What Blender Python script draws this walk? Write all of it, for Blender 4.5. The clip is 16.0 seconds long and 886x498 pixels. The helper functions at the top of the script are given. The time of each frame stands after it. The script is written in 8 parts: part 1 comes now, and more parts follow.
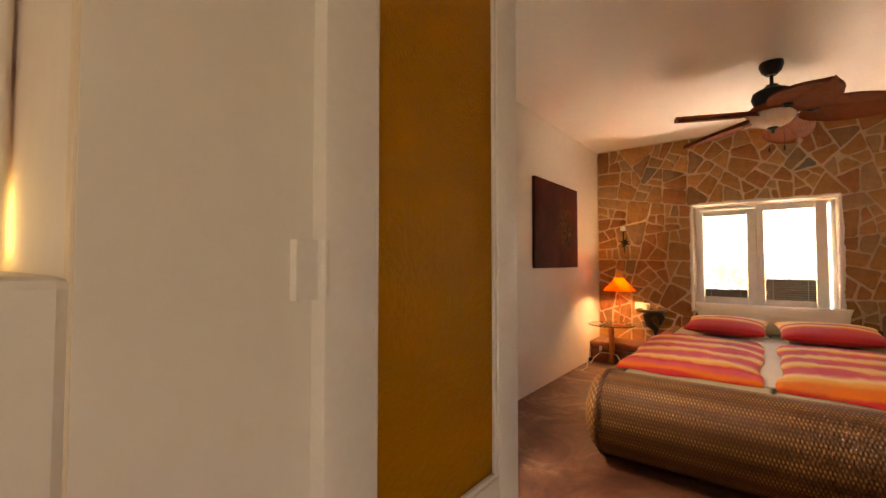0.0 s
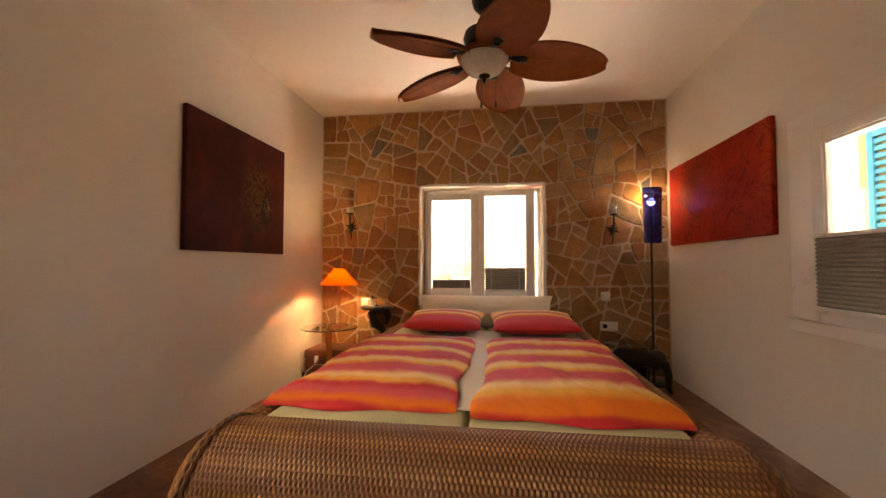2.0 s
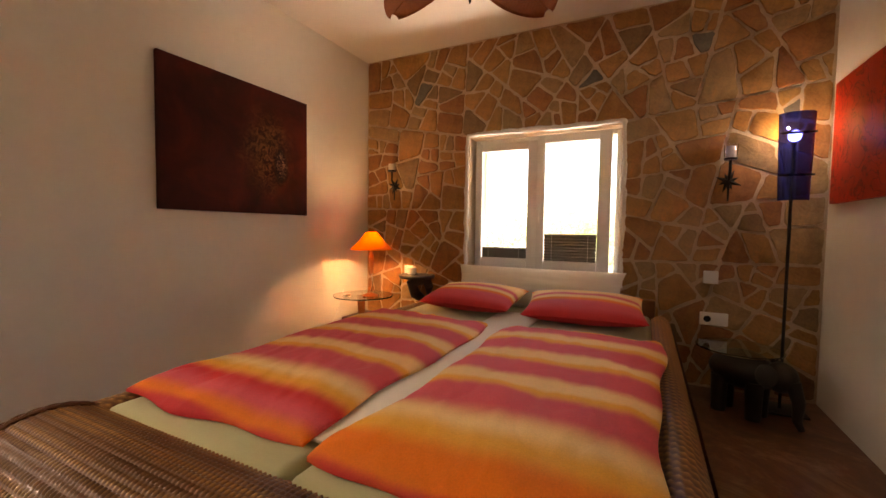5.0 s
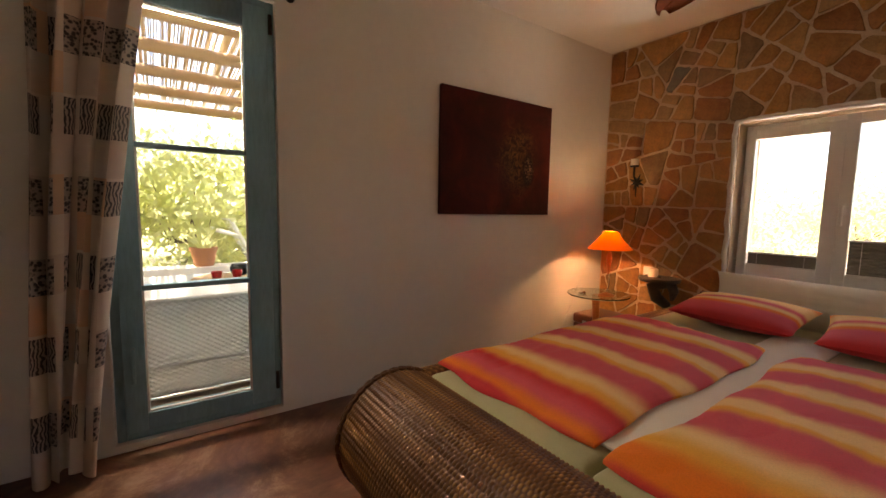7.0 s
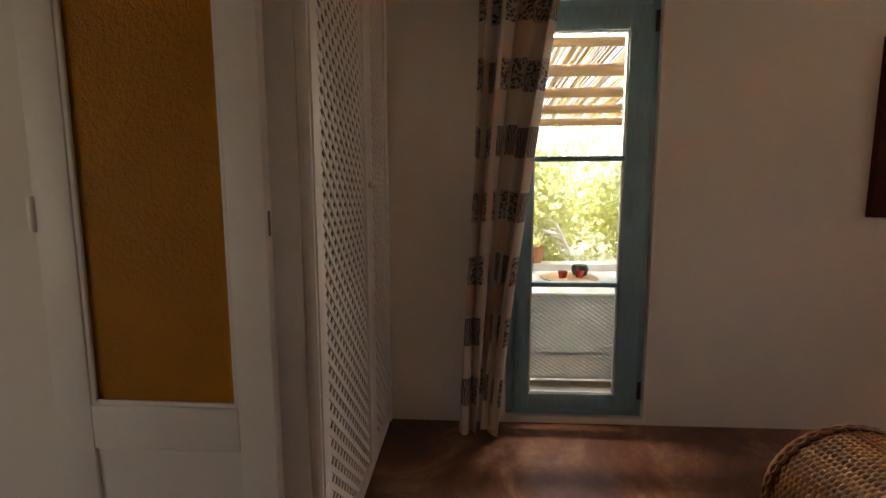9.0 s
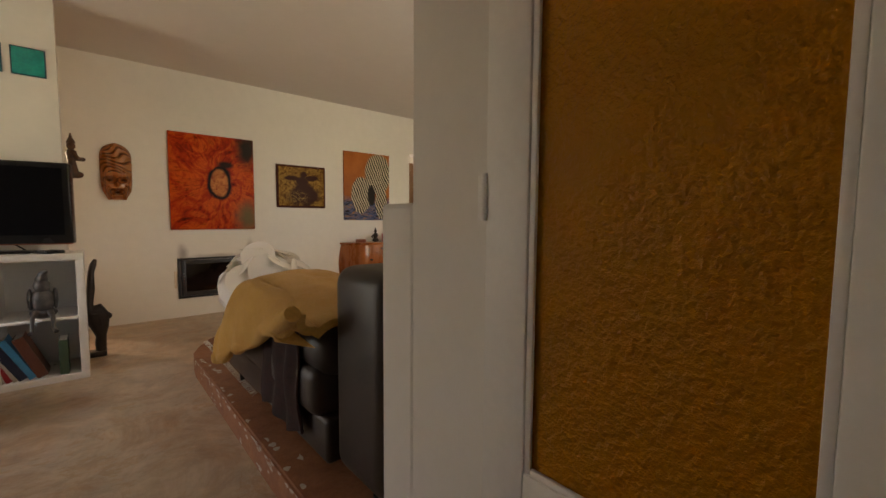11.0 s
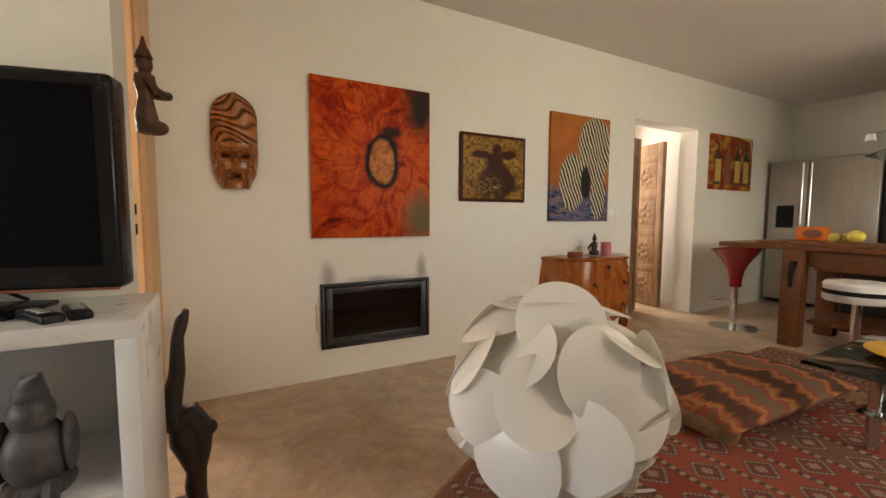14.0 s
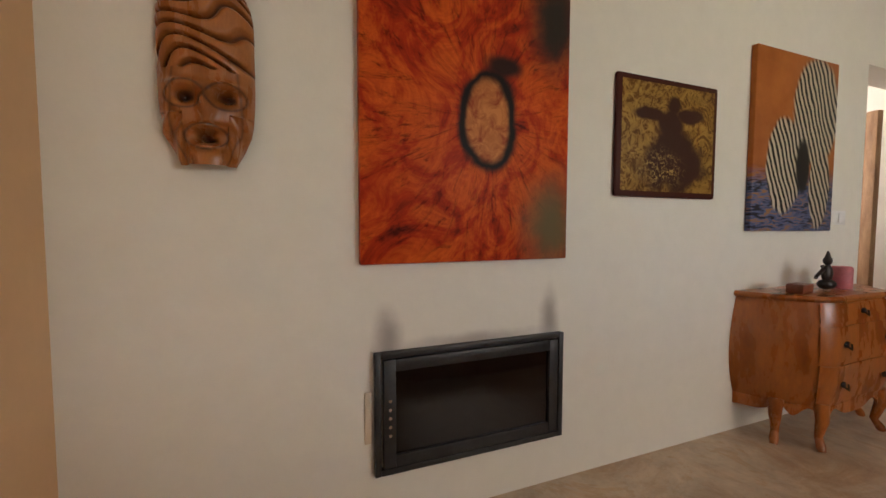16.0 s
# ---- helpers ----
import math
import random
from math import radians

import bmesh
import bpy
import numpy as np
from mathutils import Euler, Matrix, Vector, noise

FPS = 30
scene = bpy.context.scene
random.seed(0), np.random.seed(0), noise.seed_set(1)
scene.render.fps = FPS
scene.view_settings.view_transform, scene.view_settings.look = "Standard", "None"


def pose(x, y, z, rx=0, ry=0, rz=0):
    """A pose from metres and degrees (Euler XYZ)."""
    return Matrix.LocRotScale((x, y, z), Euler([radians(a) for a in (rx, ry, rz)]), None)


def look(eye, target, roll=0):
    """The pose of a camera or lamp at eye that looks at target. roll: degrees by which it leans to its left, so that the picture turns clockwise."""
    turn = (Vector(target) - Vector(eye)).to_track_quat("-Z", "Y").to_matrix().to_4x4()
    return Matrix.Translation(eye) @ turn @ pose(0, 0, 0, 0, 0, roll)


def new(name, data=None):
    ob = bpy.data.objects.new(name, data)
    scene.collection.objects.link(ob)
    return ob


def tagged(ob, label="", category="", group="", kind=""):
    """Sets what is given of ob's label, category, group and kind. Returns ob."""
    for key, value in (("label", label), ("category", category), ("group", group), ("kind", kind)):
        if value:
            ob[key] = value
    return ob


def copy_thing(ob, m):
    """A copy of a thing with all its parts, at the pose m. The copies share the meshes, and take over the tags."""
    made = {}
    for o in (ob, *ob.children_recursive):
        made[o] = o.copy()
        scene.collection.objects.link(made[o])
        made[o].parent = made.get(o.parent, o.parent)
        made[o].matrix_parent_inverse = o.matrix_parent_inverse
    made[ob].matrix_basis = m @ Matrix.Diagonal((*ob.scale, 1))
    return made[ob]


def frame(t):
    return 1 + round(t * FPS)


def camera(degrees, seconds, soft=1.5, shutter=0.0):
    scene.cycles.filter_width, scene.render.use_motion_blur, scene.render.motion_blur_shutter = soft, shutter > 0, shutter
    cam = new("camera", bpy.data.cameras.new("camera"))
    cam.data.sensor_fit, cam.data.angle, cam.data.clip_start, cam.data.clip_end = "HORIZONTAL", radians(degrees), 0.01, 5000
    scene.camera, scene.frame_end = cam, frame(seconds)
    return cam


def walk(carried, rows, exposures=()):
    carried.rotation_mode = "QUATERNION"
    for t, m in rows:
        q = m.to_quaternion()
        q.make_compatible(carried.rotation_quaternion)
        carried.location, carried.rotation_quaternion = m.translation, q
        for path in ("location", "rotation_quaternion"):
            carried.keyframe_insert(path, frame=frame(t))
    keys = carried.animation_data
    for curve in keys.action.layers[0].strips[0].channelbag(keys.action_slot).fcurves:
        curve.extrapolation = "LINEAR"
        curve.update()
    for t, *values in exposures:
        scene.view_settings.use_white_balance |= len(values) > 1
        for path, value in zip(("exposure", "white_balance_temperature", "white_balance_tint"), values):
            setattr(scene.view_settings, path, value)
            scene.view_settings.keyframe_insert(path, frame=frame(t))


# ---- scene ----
cam = camera(94.9, 16.0)

PATH = [
    (0, (2.272, 2.814, 1.113), (1.033, 4.383, 1.179), 0.0),
    (0.5, (2.215, 3.134, 1.095), (1.24, 4.879, 1.164), 0.0),
    (1, (2.221, 3.452, 1.068), (1.553, 5.336, 1.14), -0.1),
    (1.5, (2.311, 3.792, 1.039), (1.933, 5.755, 1.112), 0.1),
    (2, (2.413, 4.083, 0.982), (2.137, 6.062, 1.058), -0.0),
    (2.5, (2.573, 4.335, 0.948), (2.297, 6.314, 1.017), -0.1),
    (3, (2.789, 4.524, 0.932), (2.512, 6.505, 0.962), -0.2),
    (5.5, (2.968, 4.851, 1.012), (1.852, 6.504, 0.862), 1.0),
    (6, (2.958, 4.779, 1.052), (1.637, 6.27, 0.876), 1.2),
    (6.5, (2.903, 4.689, 1.07), (1.42, 6.018, 0.889), 1.1),
    (7, (2.872, 4.598, 1.093), (1.239, 5.736, 0.898), 1.0),
    (7.5, (2.854, 4.505, 1.123), (1.083, 5.41, 0.913), 0.9),
    (8, (2.831, 4.406, 1.128), (0.937, 5.014, 0.917), 0.5),
    (8.5, (2.802, 4.315, 1.127), (0.829, 4.565, 0.916), 0.1),
    (9, (2.713, 4.185, 1.123), (0.728, 4.082, 0.908), -0.1),
    (9.5, (2.643, 4.158, 1.1), (0.738, 3.588, 0.895), 0.0),
    (10, (2.481, 4.087, 1.091), (0.741, 3.117, 0.92), 0.3),
    (12.5, (2.295, 2.556, 1.025), (1.373, 0.788, 0.869), -0.1),
    (13, (2.297, 2.124, 1.041), (1.372, 0.357, 0.891), 0.1),
    (13.5, (2.238, 1.705, 1.057), (1.316, -0.064, 0.905), 0.1),
    (14, (2.183, 1.298, 1.061), (1.239, -0.459, 0.908), 0.2),
    (14.5, (2.141, 0.921, 1.054), (1.156, -0.814, 0.909), 0.2),
    (15, (2.046, 0.589, 1.058), (1.064, -1.148, 0.914), 0.2),
    (15.5, (1.978, 0.269, 1.054), (1.027, -1.485, 0.921), 0.1),
    (16, (1.943, -0.022, 1.057), (1.19, -1.872, 0.945), 0.1),
]
# seconds, stops, kelvin, tint
EXPOSURES = [(0, 3.55, 8800, 24), (1, 3.45, 8500, 23), (1.7, 3.26, 8250, 21), (3, 3.22, 8250, 21), (5.5, 3.0, 8050, 20), (7, 2.62, 7500, 18), (8, 2.42, 7250, 17), (9, 2.48, 7100, 16),
             (10.2, 2.35, 7050, 15), (12.3, 3.58, 6950, 13), (13.5, 3.42, 6600, 11), (14.5, 3.15, 6350, 13), (16, 3.05, 6050, 14)]
walk(cam, [(t, look(eye, aim, roll)) for t, eye, aim, roll in PATH], EXPOSURES)

# ---- world, sun, large lights ----
world = bpy.data.worlds.new("world")
scene.world = world
world.use_nodes = True
wn = world.node_tree.nodes
sky = wn.new("ShaderNodeTexSky")
sky.sky_type, sky.sun_disc = "NISHITA", False
sky.sun_elevation, sky.sun_rotation = radians(63), radians(198)
world.node_tree.links.new(sky.outputs[0], wn["Background"].inputs[0])
wn["Background"].inputs[1].default_value = 0.15


def lamp(name, kind, m, energy, color, size=0.1, size_y=None):
    data = bpy.data.lights.new(name, kind)
    data.energy, data.color = energy, color
    if kind == "AREA":
        data.shape, data.size, data.size_y = "RECTANGLE", size, size_y or size
    elif kind == "SUN":
        data.angle = radians(size)
    else:
        data.shadow_soft_size = size
    ob = new(name, data)
    ob.matrix_world = m
    return ob


SUN_FROM = Vector((-0.14, -0.42, 0.90))
lamp("sun", "SUN", look((0, 0, 0), -SUN_FROM), 5.0, (1.0, 0.95, 0.86), 0.5)
DAY = (1.0, 0.88, 0.74)
lamp("french_door_daylight", "AREA", look((0.42, 4.75, 2.07), (1.6, 4.75, 1.3)), 8.06, DAY, 0.6, 0.12)
lamp("stone_window_daylight", "AREA", look((2.245, 8.22, 1.80), (2.245, 6.8, 1.2)), 9.92, DAY, 0.95, 0.16)
lamp("east_window_daylight", "AREA", look((4.15, 5.79, 1.74), (2.8, 5.79, 1.2)), 7.44, DAY, 0.95, 0.16)
lamp("stone_window_ground_bounce", "AREA", look((2.245, 8.45, 0.46), (2.245, 6.6, 2.4)), 7.0, DAY, 1.1, 0.3)
lamp("east_window_ground_bounce", "AREA", look((4.45, 5.79, 0.36), (2.6, 5.6, 2.4)), 6.0, DAY, 1.0, 0.3)
lamp("living_east_daylight", "AREA", look((4.40, 0.45, 1.05), (1.5, 0.7, 0.45)), 1.8, DAY, 0.8, 1.1)
lamp("living_north_daylight", "AREA", look((-3.0, 3.05, 1.5), (-0.6, -0.4, 0.2)), 2.6, DAY, 1.1, 1.1)
lamp("living_ledge_daylight", "AREA", look((-0.65, 3.3, 1.68), (0.7, 0.0, 0.0)), 6.0, DAY, 2.3, 1.0)
# warm fill added for the bathroom glow; its source is not known
lamp("bathroom_warm_fill", "AREA", look((3.95, -2.25, 1.55), (2.7, -1.6, 0.9)), 5, (1.0, 0.72, 0.48), 0.6, 0.8)
# fill lamp added inside the closed porch, in place of daylight from the entrance
lamp("entrance_fill", "AREA", look((-1.9, -2.6, 1.5), (-1.9, -1.0, 1.0)), 5, DAY, 1.0, 1.6)


# ---- materials ----
def nodes_of(name):
    m = bpy.data.materials.new(name)
    m.use_nodes = True
    nt = m.node_tree
    return m, nt, nt.nodes["Principled BSDF"]


def mapped(nt, scale=(1, 1, 1), rot=(0, 0, 0), kind="Object"):
    tc = nt.nodes.new("ShaderNodeTexCoord")
    mp = nt.nodes.new("ShaderNodeMapping")
    mp.inputs["Scale"].default_value = scale
    mp.inputs["Rotation"].default_value = rot
    nt.links.new(tc.outputs[kind], mp.inputs[0])
    return mp.outputs[0]


def noise_tex(nt, vec, scale, detail=5, rough=0.6, dist=0.0):
    n = nt.nodes.new("ShaderNodeTexNoise")
    n.inputs["Scale"].default_value, n.inputs["Detail"].default_value = scale, detail
    n.inputs["Roughness"].default_value, n.inputs["Distortion"].default_value = rough, dist
    nt.links.new(vec, n.inputs["Vector"])
    return n.outputs[0]


def ramp(nt, fac, stops, interp="LINEAR"):
    r = nt.nodes.new("ShaderNodeValToRGB")
    r.color_ramp.interpolation = interp
    el = r.color_ramp.elements
    while len(el) < len(stops):
        el.new(0.5)
    for e, (p, c) in zip(el, stops):
        e.position, e.color = p, (*c, 1)
    nt.links.new(fac, r.inputs[0])
    return r.outputs[0]


def mix(nt, fac, a, b, mode="MIX"):
    n = nt.nodes.new("ShaderNodeMix")
    n.data_type, n.blend_type = "RGBA", mode
    for sock, v in ((n.inputs[0], fac), (n.inputs[6], a), (n.inputs[7], b)):
        if isinstance(v, (int, float)):
            sock.default_value = v
        elif isinstance(v, tuple):
            sock.default_value = (*v, 1)
        else:
            nt.links.new(v, sock)
    return n.outputs[2]


def bump(nt, bsdf, height, strength=0.3, dist=0.01):
    b = nt.nodes.new("ShaderNodeBump")
    b.inputs["Strength"].default_value, b.inputs["Distance"].default_value = strength, dist
    nt.links.new(height, b.inputs["Height"])
    nt.links.new(b.outputs[0], bsdf.inputs["Normal"])


def surface(name, c1, c2, scale=6.0, rough=0.6, fine=60.0, relief=0.2, depth=0.005, metal=0.0, stretch=(1, 1, 1), coat=0.0, sheen=0.0, grain=0.18, spec=0.5):
    """Two-scale surface: large stains between c1 and c2, fine grain in tone, gloss and relief."""
    m, nt, b = nodes_of(name)
    v = mapped(nt, stretch)
    big = noise_tex(nt, v, scale, 6)
    small = noise_tex(nt, v, fine, 4, 0.7)
    col = ramp(nt, big, [(0.3, c1), (0.7, c2)])
    tone = ramp(nt, small, [(0.25, (1 - grain,) * 3), (0.75, (1 + grain * 0.6,) * 3)])
    nt.links.new(mix(nt, 1.0, col, tone, "MULTIPLY"), b.inputs["Base Color"])
    g = nt.nodes.new("ShaderNodeMapRange")
    g.inputs["To Min"].default_value, g.inputs["To Max"].default_value = max(rough - 0.1, 0.02), min(rough + 0.1, 1)
    nt.links.new(big, g.inputs[0])
    nt.links.new(g.outputs[0], b.inputs["Roughness"])
    b.inputs["Metallic"].default_value = metal
    b.inputs["Coat Weight"].default_value = coat
    b.inputs["Specular IOR Level"].default_value = spec
    b.inputs["Sheen Weight"].default_value = sheen
    if relief:
        bump(nt, b, small, relief, depth)
    return m


def glass_mat(name, color=(1, 1, 1), rough=0.0, relief=0.0, scale=40):
    m, nt, b = nodes_of(name)
    b.inputs["Base Color"].default_value = (*color, 1)
    b.inputs["Transmission Weight"].default_value = 1
    b.inputs["Roughness"].default_value = rough
    b.inputs["IOR"].default_value = 1.45
    if relief:
        bump(nt, b, noise_tex(nt, mapped(nt), scale, 3), relief, 0.01)
    return m


def glow(name, color, strength):
    m, nt, b = nodes_of(name)
    b.inputs["Base Color"].default_value = (*color, 1)
    b.inputs["Emission Color"].default_value = (*color, 1)
    b.inputs["Emission Strength"].default_value = strength
    return m


PLASTER = surface("plaster", (0.75, 0.715, 0.66), (0.79, 0.76, 0.705), 0.9, 0.85, 14, 0.25, 0.004, grain=0.03)
PLASTER_LIVING = surface("plaster_living", (0.79, 0.765, 0.69), (0.83, 0.805, 0.735), 0.8, 0.85, 13, 0.22, 0.004, grain=0.03)
CEILING = surface("ceiling_paint", (0.75, 0.71, 0.665), (0.79, 0.755, 0.71), 0.8, 0.9, 10, 0.12, 0.004, grain=0.02)
MORTAR = surface("mortar", (0.58, 0.43, 0.29), (0.68, 0.52, 0.37), 6, 0.9, 70, 0.6, 0.01)
WHITE = surface("white_paint", (0.76, 0.74, 0.70), (0.80, 0.78, 0.74), 2, 0.45, 50, 0.06, 0.002, grain=0.04)
CREAM = surface("cream_paint", (0.68, 0.58, 0.45), (0.72, 0.63, 0.50), 2, 0.5, 50, 0.06, 0.002, grain=0.04)
PVC = surface("white_window_frame", (0.80, 0.79, 0.77), (0.86, 0.85, 0.83), 2, 0.3, 50, 0.02, 0.001, grain=0.02)
BLUE_PAINT = surface("teal_blue_paint", (0.20, 0.38, 0.47), (0.25, 0.46, 0.55), 4, 0.45, 60, 0.25, 0.003, stretch=(1, 1, 0.2))
BLACK_IRON = surface("black_iron", (0.012, 0.011, 0.010), (0.03, 0.026, 0.022), 20, 0.45, 90, 0.3, 0.003, metal=0.6)
CHROME = surface("chrome", (0.75, 0.75, 0.75), (0.82, 0.82, 0.82), 5, 0.12, 60, 0.0, metal=1.0)
STEEL = surface("brushed_steel", (0.42, 0.40, 0.37), (0.52, 0.50, 0.46), 3, 0.42, 120, 0.08, 0.001, metal=1.0, stretch=(1, 1, 0.05))
BLACK_PLASTIC = surface("black_plastic", (0.008, 0.008, 0.009), (0.014, 0.014, 0.015), 5, 0.25, 80, 0.02, 0.001, spec=0.25)
GLASS = glass_mat("clear_glass", (0.95, 0.98, 0.97))
GREEN_GLASS = glass_mat("greenish_table_glass", (0.80, 0.93, 0.88))
ORANGE_WOOD = surface("orange_stained_wood", (0.35, 0.10, 0.03), (0.50, 0.17, 0.05), 8, 0.35, 60, 0.1, 0.002, stretch=(3, 3, 0.4))
DARK_WOOD = surface("black_carved_wood", (0.012, 0.008, 0.006), (0.035, 0.02, 0.013), 12, 0.4, 70, 0.5, 0.006)
PINE = surface("red_brown_wood", (0.14, 0.046, 0.015), (0.24, 0.088, 0.029), 5, 0.4, 60, 0.25, 0.003, stretch=(0.6, 4, 4))
LEATHER = surface("dark_brown_leather", (0.016, 0.011, 0.009), (0.03, 0.02, 0.016), 6, 0.42, 160, 0.35, 0.002)


def floor_material():
    m, nt, b = nodes_of("polished_concrete")
    v = mapped(nt)
    a = noise_tex(nt, v, 2.0, 8, 0.72, 0.9)
    c = noise_tex(nt, v, 7, 6, 0.7, 0.6)
    # brick-red to ochre in the bedroom, paler grey-beige in the living room
    red = ramp(nt, a, [(0.32, (0.07, 0.026, 0.015)), (0.43, (0.14, 0.053, 0.030)), (0.52, (0.21, 0.090, 0.050)), (0.60, (0.33, 0.19, 0.12)), (0.70, (0.44, 0.30, 0.21))])
    pale = ramp(nt, a, [(0.3, (0.44, 0.26, 0.13)), (0.44, (0.54, 0.39, 0.26)), (0.54, (0.62, 0.50, 0.37)), (0.60, (0.55, 0.38, 0.23)), (0.72, (0.68, 0.58, 0.46))])
    sep = nt.nodes.new("ShaderNodeSeparateXYZ")
    nt.links.new(v, sep.inputs[0])
    r = nt.nodes.new("ShaderNodeMapRange")
    r.inputs["From Min"].default_value, r.inputs["From Max"].default_value = 2.9, 3.1
    nt.links.new(sep.outputs["Y"], r.inputs[0])
    col = mix(nt, r.outputs[0], pale, red)
    tone = ramp(nt, c, [(0.3, (0.72,) * 3), (0.7, (1.12,) * 3)])
    nt.links.new(mix(nt, 1.0, col, tone, "MULTIPLY"), b.inputs["Base Color"])
    g = nt.nodes.new("ShaderNodeMapRange")
    g.inputs["To Min"].default_value, g.inputs["To Max"].default_value = 0.25, 0.5
    nt.links.new(c, g.inputs[0])
    nt.links.new(g.outputs[0], b.inputs["Roughness"])
    bump(nt, b, c, 0.12, 0.004)
    return m


FLOOR = floor_material()


def stone_material():
    m, nt, b = nodes_of("sandstone_slab")
    v = mapped(nt)
    info = nt.nodes.new("ShaderNodeObjectInfo")
    big = noise_tex(nt, v, 9, 6, 0.65, 0.8)
    fine = noise_tex(nt, v, 60, 5, 0.7)
    tint = ramp(nt, info.outputs["Random"], [(0.0, (0.39, 0.195, 0.062)), (0.3, (0.46, 0.25, 0.085)), (0.55, (0.35, 0.155, 0.055)),
                                             (0.75, (0.40, 0.255, 0.12)), (0.90, (0.27, 0.165, 0.08)), (0.97, (0.17, 0.15, 0.125))], "CONSTANT")
    veins = ramp(nt, big, [(0.3, (0.62, 0.55, 0.5)), (0.55, (1.0, 1.0, 1.0)), (0.75, (1.38, 1.16, 0.9))])
    col = mix(nt, 1.0, tint, veins, "MULTIPLY")
    tone = ramp(nt, fine, [(0.3, (0.8,) * 3), (0.7, (1.15,) * 3)])
    nt.links.new(mix(nt, 1.0, col, tone, "MULTIPLY"), b.inputs["Base Color"])
    b.inputs["Roughness"].default_value = 0.75
    bump(nt, b, big, 0.5, 0.02)
    return m


STONE = stone_material()


# ---- mesh helpers ----
def box(bm, x0, x1, y0, y1, z0, z1, bevel=0.0, seg=2):
    m = Matrix.LocRotScale(((x0 + x1) / 2, (y0 + y1) / 2, (z0 + z1) / 2), None, (abs(x1 - x0), abs(y1 - y0), abs(z1 - z0)))
    r = bmesh.ops.create_cube(bm, size=1, matrix=m)
    if bevel:
        es = {e for v in r["verts"] for e in v.link_edges}
        bmesh.ops.bevel(bm, geom=list(es), offset=bevel, segments=seg, affect="EDGES", profile=0.5)
    return bm


def cyl(bm, p0, p1, r0, r1=None, seg=20, caps=True):
    p0, p1 = Vector(p0), Vector(p1)
    d = p1 - p0
    m = Matrix.Translation((p0 + p1) / 2) @ d.to_track_quat("Z", "Y").to_matrix().to_4x4()
    bmesh.ops.create_cone(bm, cap_ends=caps, segments=seg, radius1=r0, radius2=r0 if r1 is None else r1, depth=d.length, matrix=m)
    return bm


def ball(bm, c, r, scale=(1, 1, 1), seg=20, m=None):
    bmesh.ops.create_uvsphere(bm, u_segments=seg, v_segments=max(seg // 2, 6), radius=r,
                              matrix=(m or Matrix()) @ Matrix.LocRotScale(c, None, scale))
    return bm


def lathe(bm, profile, c=(0, 0, 0), seg=28):
    """Turn a profile of (radius, height) about the vertical through c."""
    rings = []
    for r, z in profile:
        if r < 1e-5:
            rings.append([bm.verts.new((c[0], c[1], c[2] + z))])
        else:
            rings.append([bm.verts.new((c[0] + r * math.cos(2 * math.pi * i / seg), c[1] + r * math.sin(2 * math.pi * i / seg), c[2] + z)) for i in range(seg)])
    for a, b in zip(rings, rings[1:]):
        for i in range(seg):
            j = (i + 1) % seg
            q = [a[i % len(a)], a[j % len(a)], b[j % len(b)], b[i % len(b)]]
            q = list(dict.fromkeys(q))
            if len(q) > 2:
                bm.faces.new(q)
    return bm


def tube(bm, pts, r, seg=10):
    """A round bar through points; r is one radius or one for each point."""
    pts = [Vector(p) for p in pts]
    rs = r if isinstance(r, (list, tuple)) else [r] * len(pts)
    prev, ref = None, None
    for i, p in enumerate(pts):
        d = (pts[min(i + 1, len(pts) - 1)] - pts[max(i - 1, 0)]).normalized()
        if ref is None:
            ref = d.orthogonal().normalized()
        else:
            ref = (ref - d * ref.dot(d)).normalized()
        s = d.cross(ref)
        ring = [bm.verts.new(p + rs[i] * (math.cos(2 * math.pi * k / seg) * ref + math.sin(2 * math.pi * k / seg) * s)) for k in range(seg)]
        if prev:
            for k in range(seg):
                bm.faces.new((prev[k], prev[(k + 1) % seg], ring[(k + 1) % seg], ring[k]))
        else:
            bm.faces.new(ring[::-1])
        prev = ring
    bm.faces.new(prev)
    return bm


def grid(bm, nu, nv, fn, closed_u=False):
    """A sheet of nu x nv points fn(u, v), u and v from 0 to 1."""
    rows = [[bm.verts.new(fn(i / (nu if closed_u else nu - 1), j / (nv - 1))) for i in range(nu)] for j in range(nv)]
    for j in range(nv - 1):
        for i in range(nu if closed_u else nu - 1):
            k = (i + 1) % nu
            bm.faces.new((rows[j][i], rows[j][k], rows[j + 1][k], rows[j + 1][i]))
    return rows


def mesh_of(name, bm, material, smooth=True, angle=40):
    bmesh.ops.recalc_face_normals(bm, faces=bm.faces)
    if smooth:
        lim = radians(angle)
        for f in bm.faces:
            f.smooth = True
        for e in bm.edges:
            if len(e.link_faces) == 2 and e.calc_face_angle(0) > lim:
                e.smooth = False
    me = bpy.data.meshes.new(name)
    bm.to_mesh(me)
    bm.free()
    me.materials.append(material)
    return me


def part(name, bm, material, parent, label="", smooth=True, m=None):
    ob = new(name, mesh_of(name, bm, material, smooth))
    ob.parent = parent
    if m is not None:
        ob.matrix_basis = m
    return tagged(ob, label)


def thing(name, at, label, category, group="", turn=0):
    ob = new(name)
    ob.empty_display_size = 0.05
    ob.matrix_basis = pose(*at, 0, 0, turn)
    return tagged(ob, label, category, group)


def solid(name, bm, material, label, category, group="", at=(0, 0, 0), turn=0, smooth=True):
    """A thing of one mesh."""
    ob = new(name, mesh_of(name, bm, material, smooth))
    ob.matrix_basis = pose(*at, 0, 0, turn)
    return tagged(ob, label, category, group)


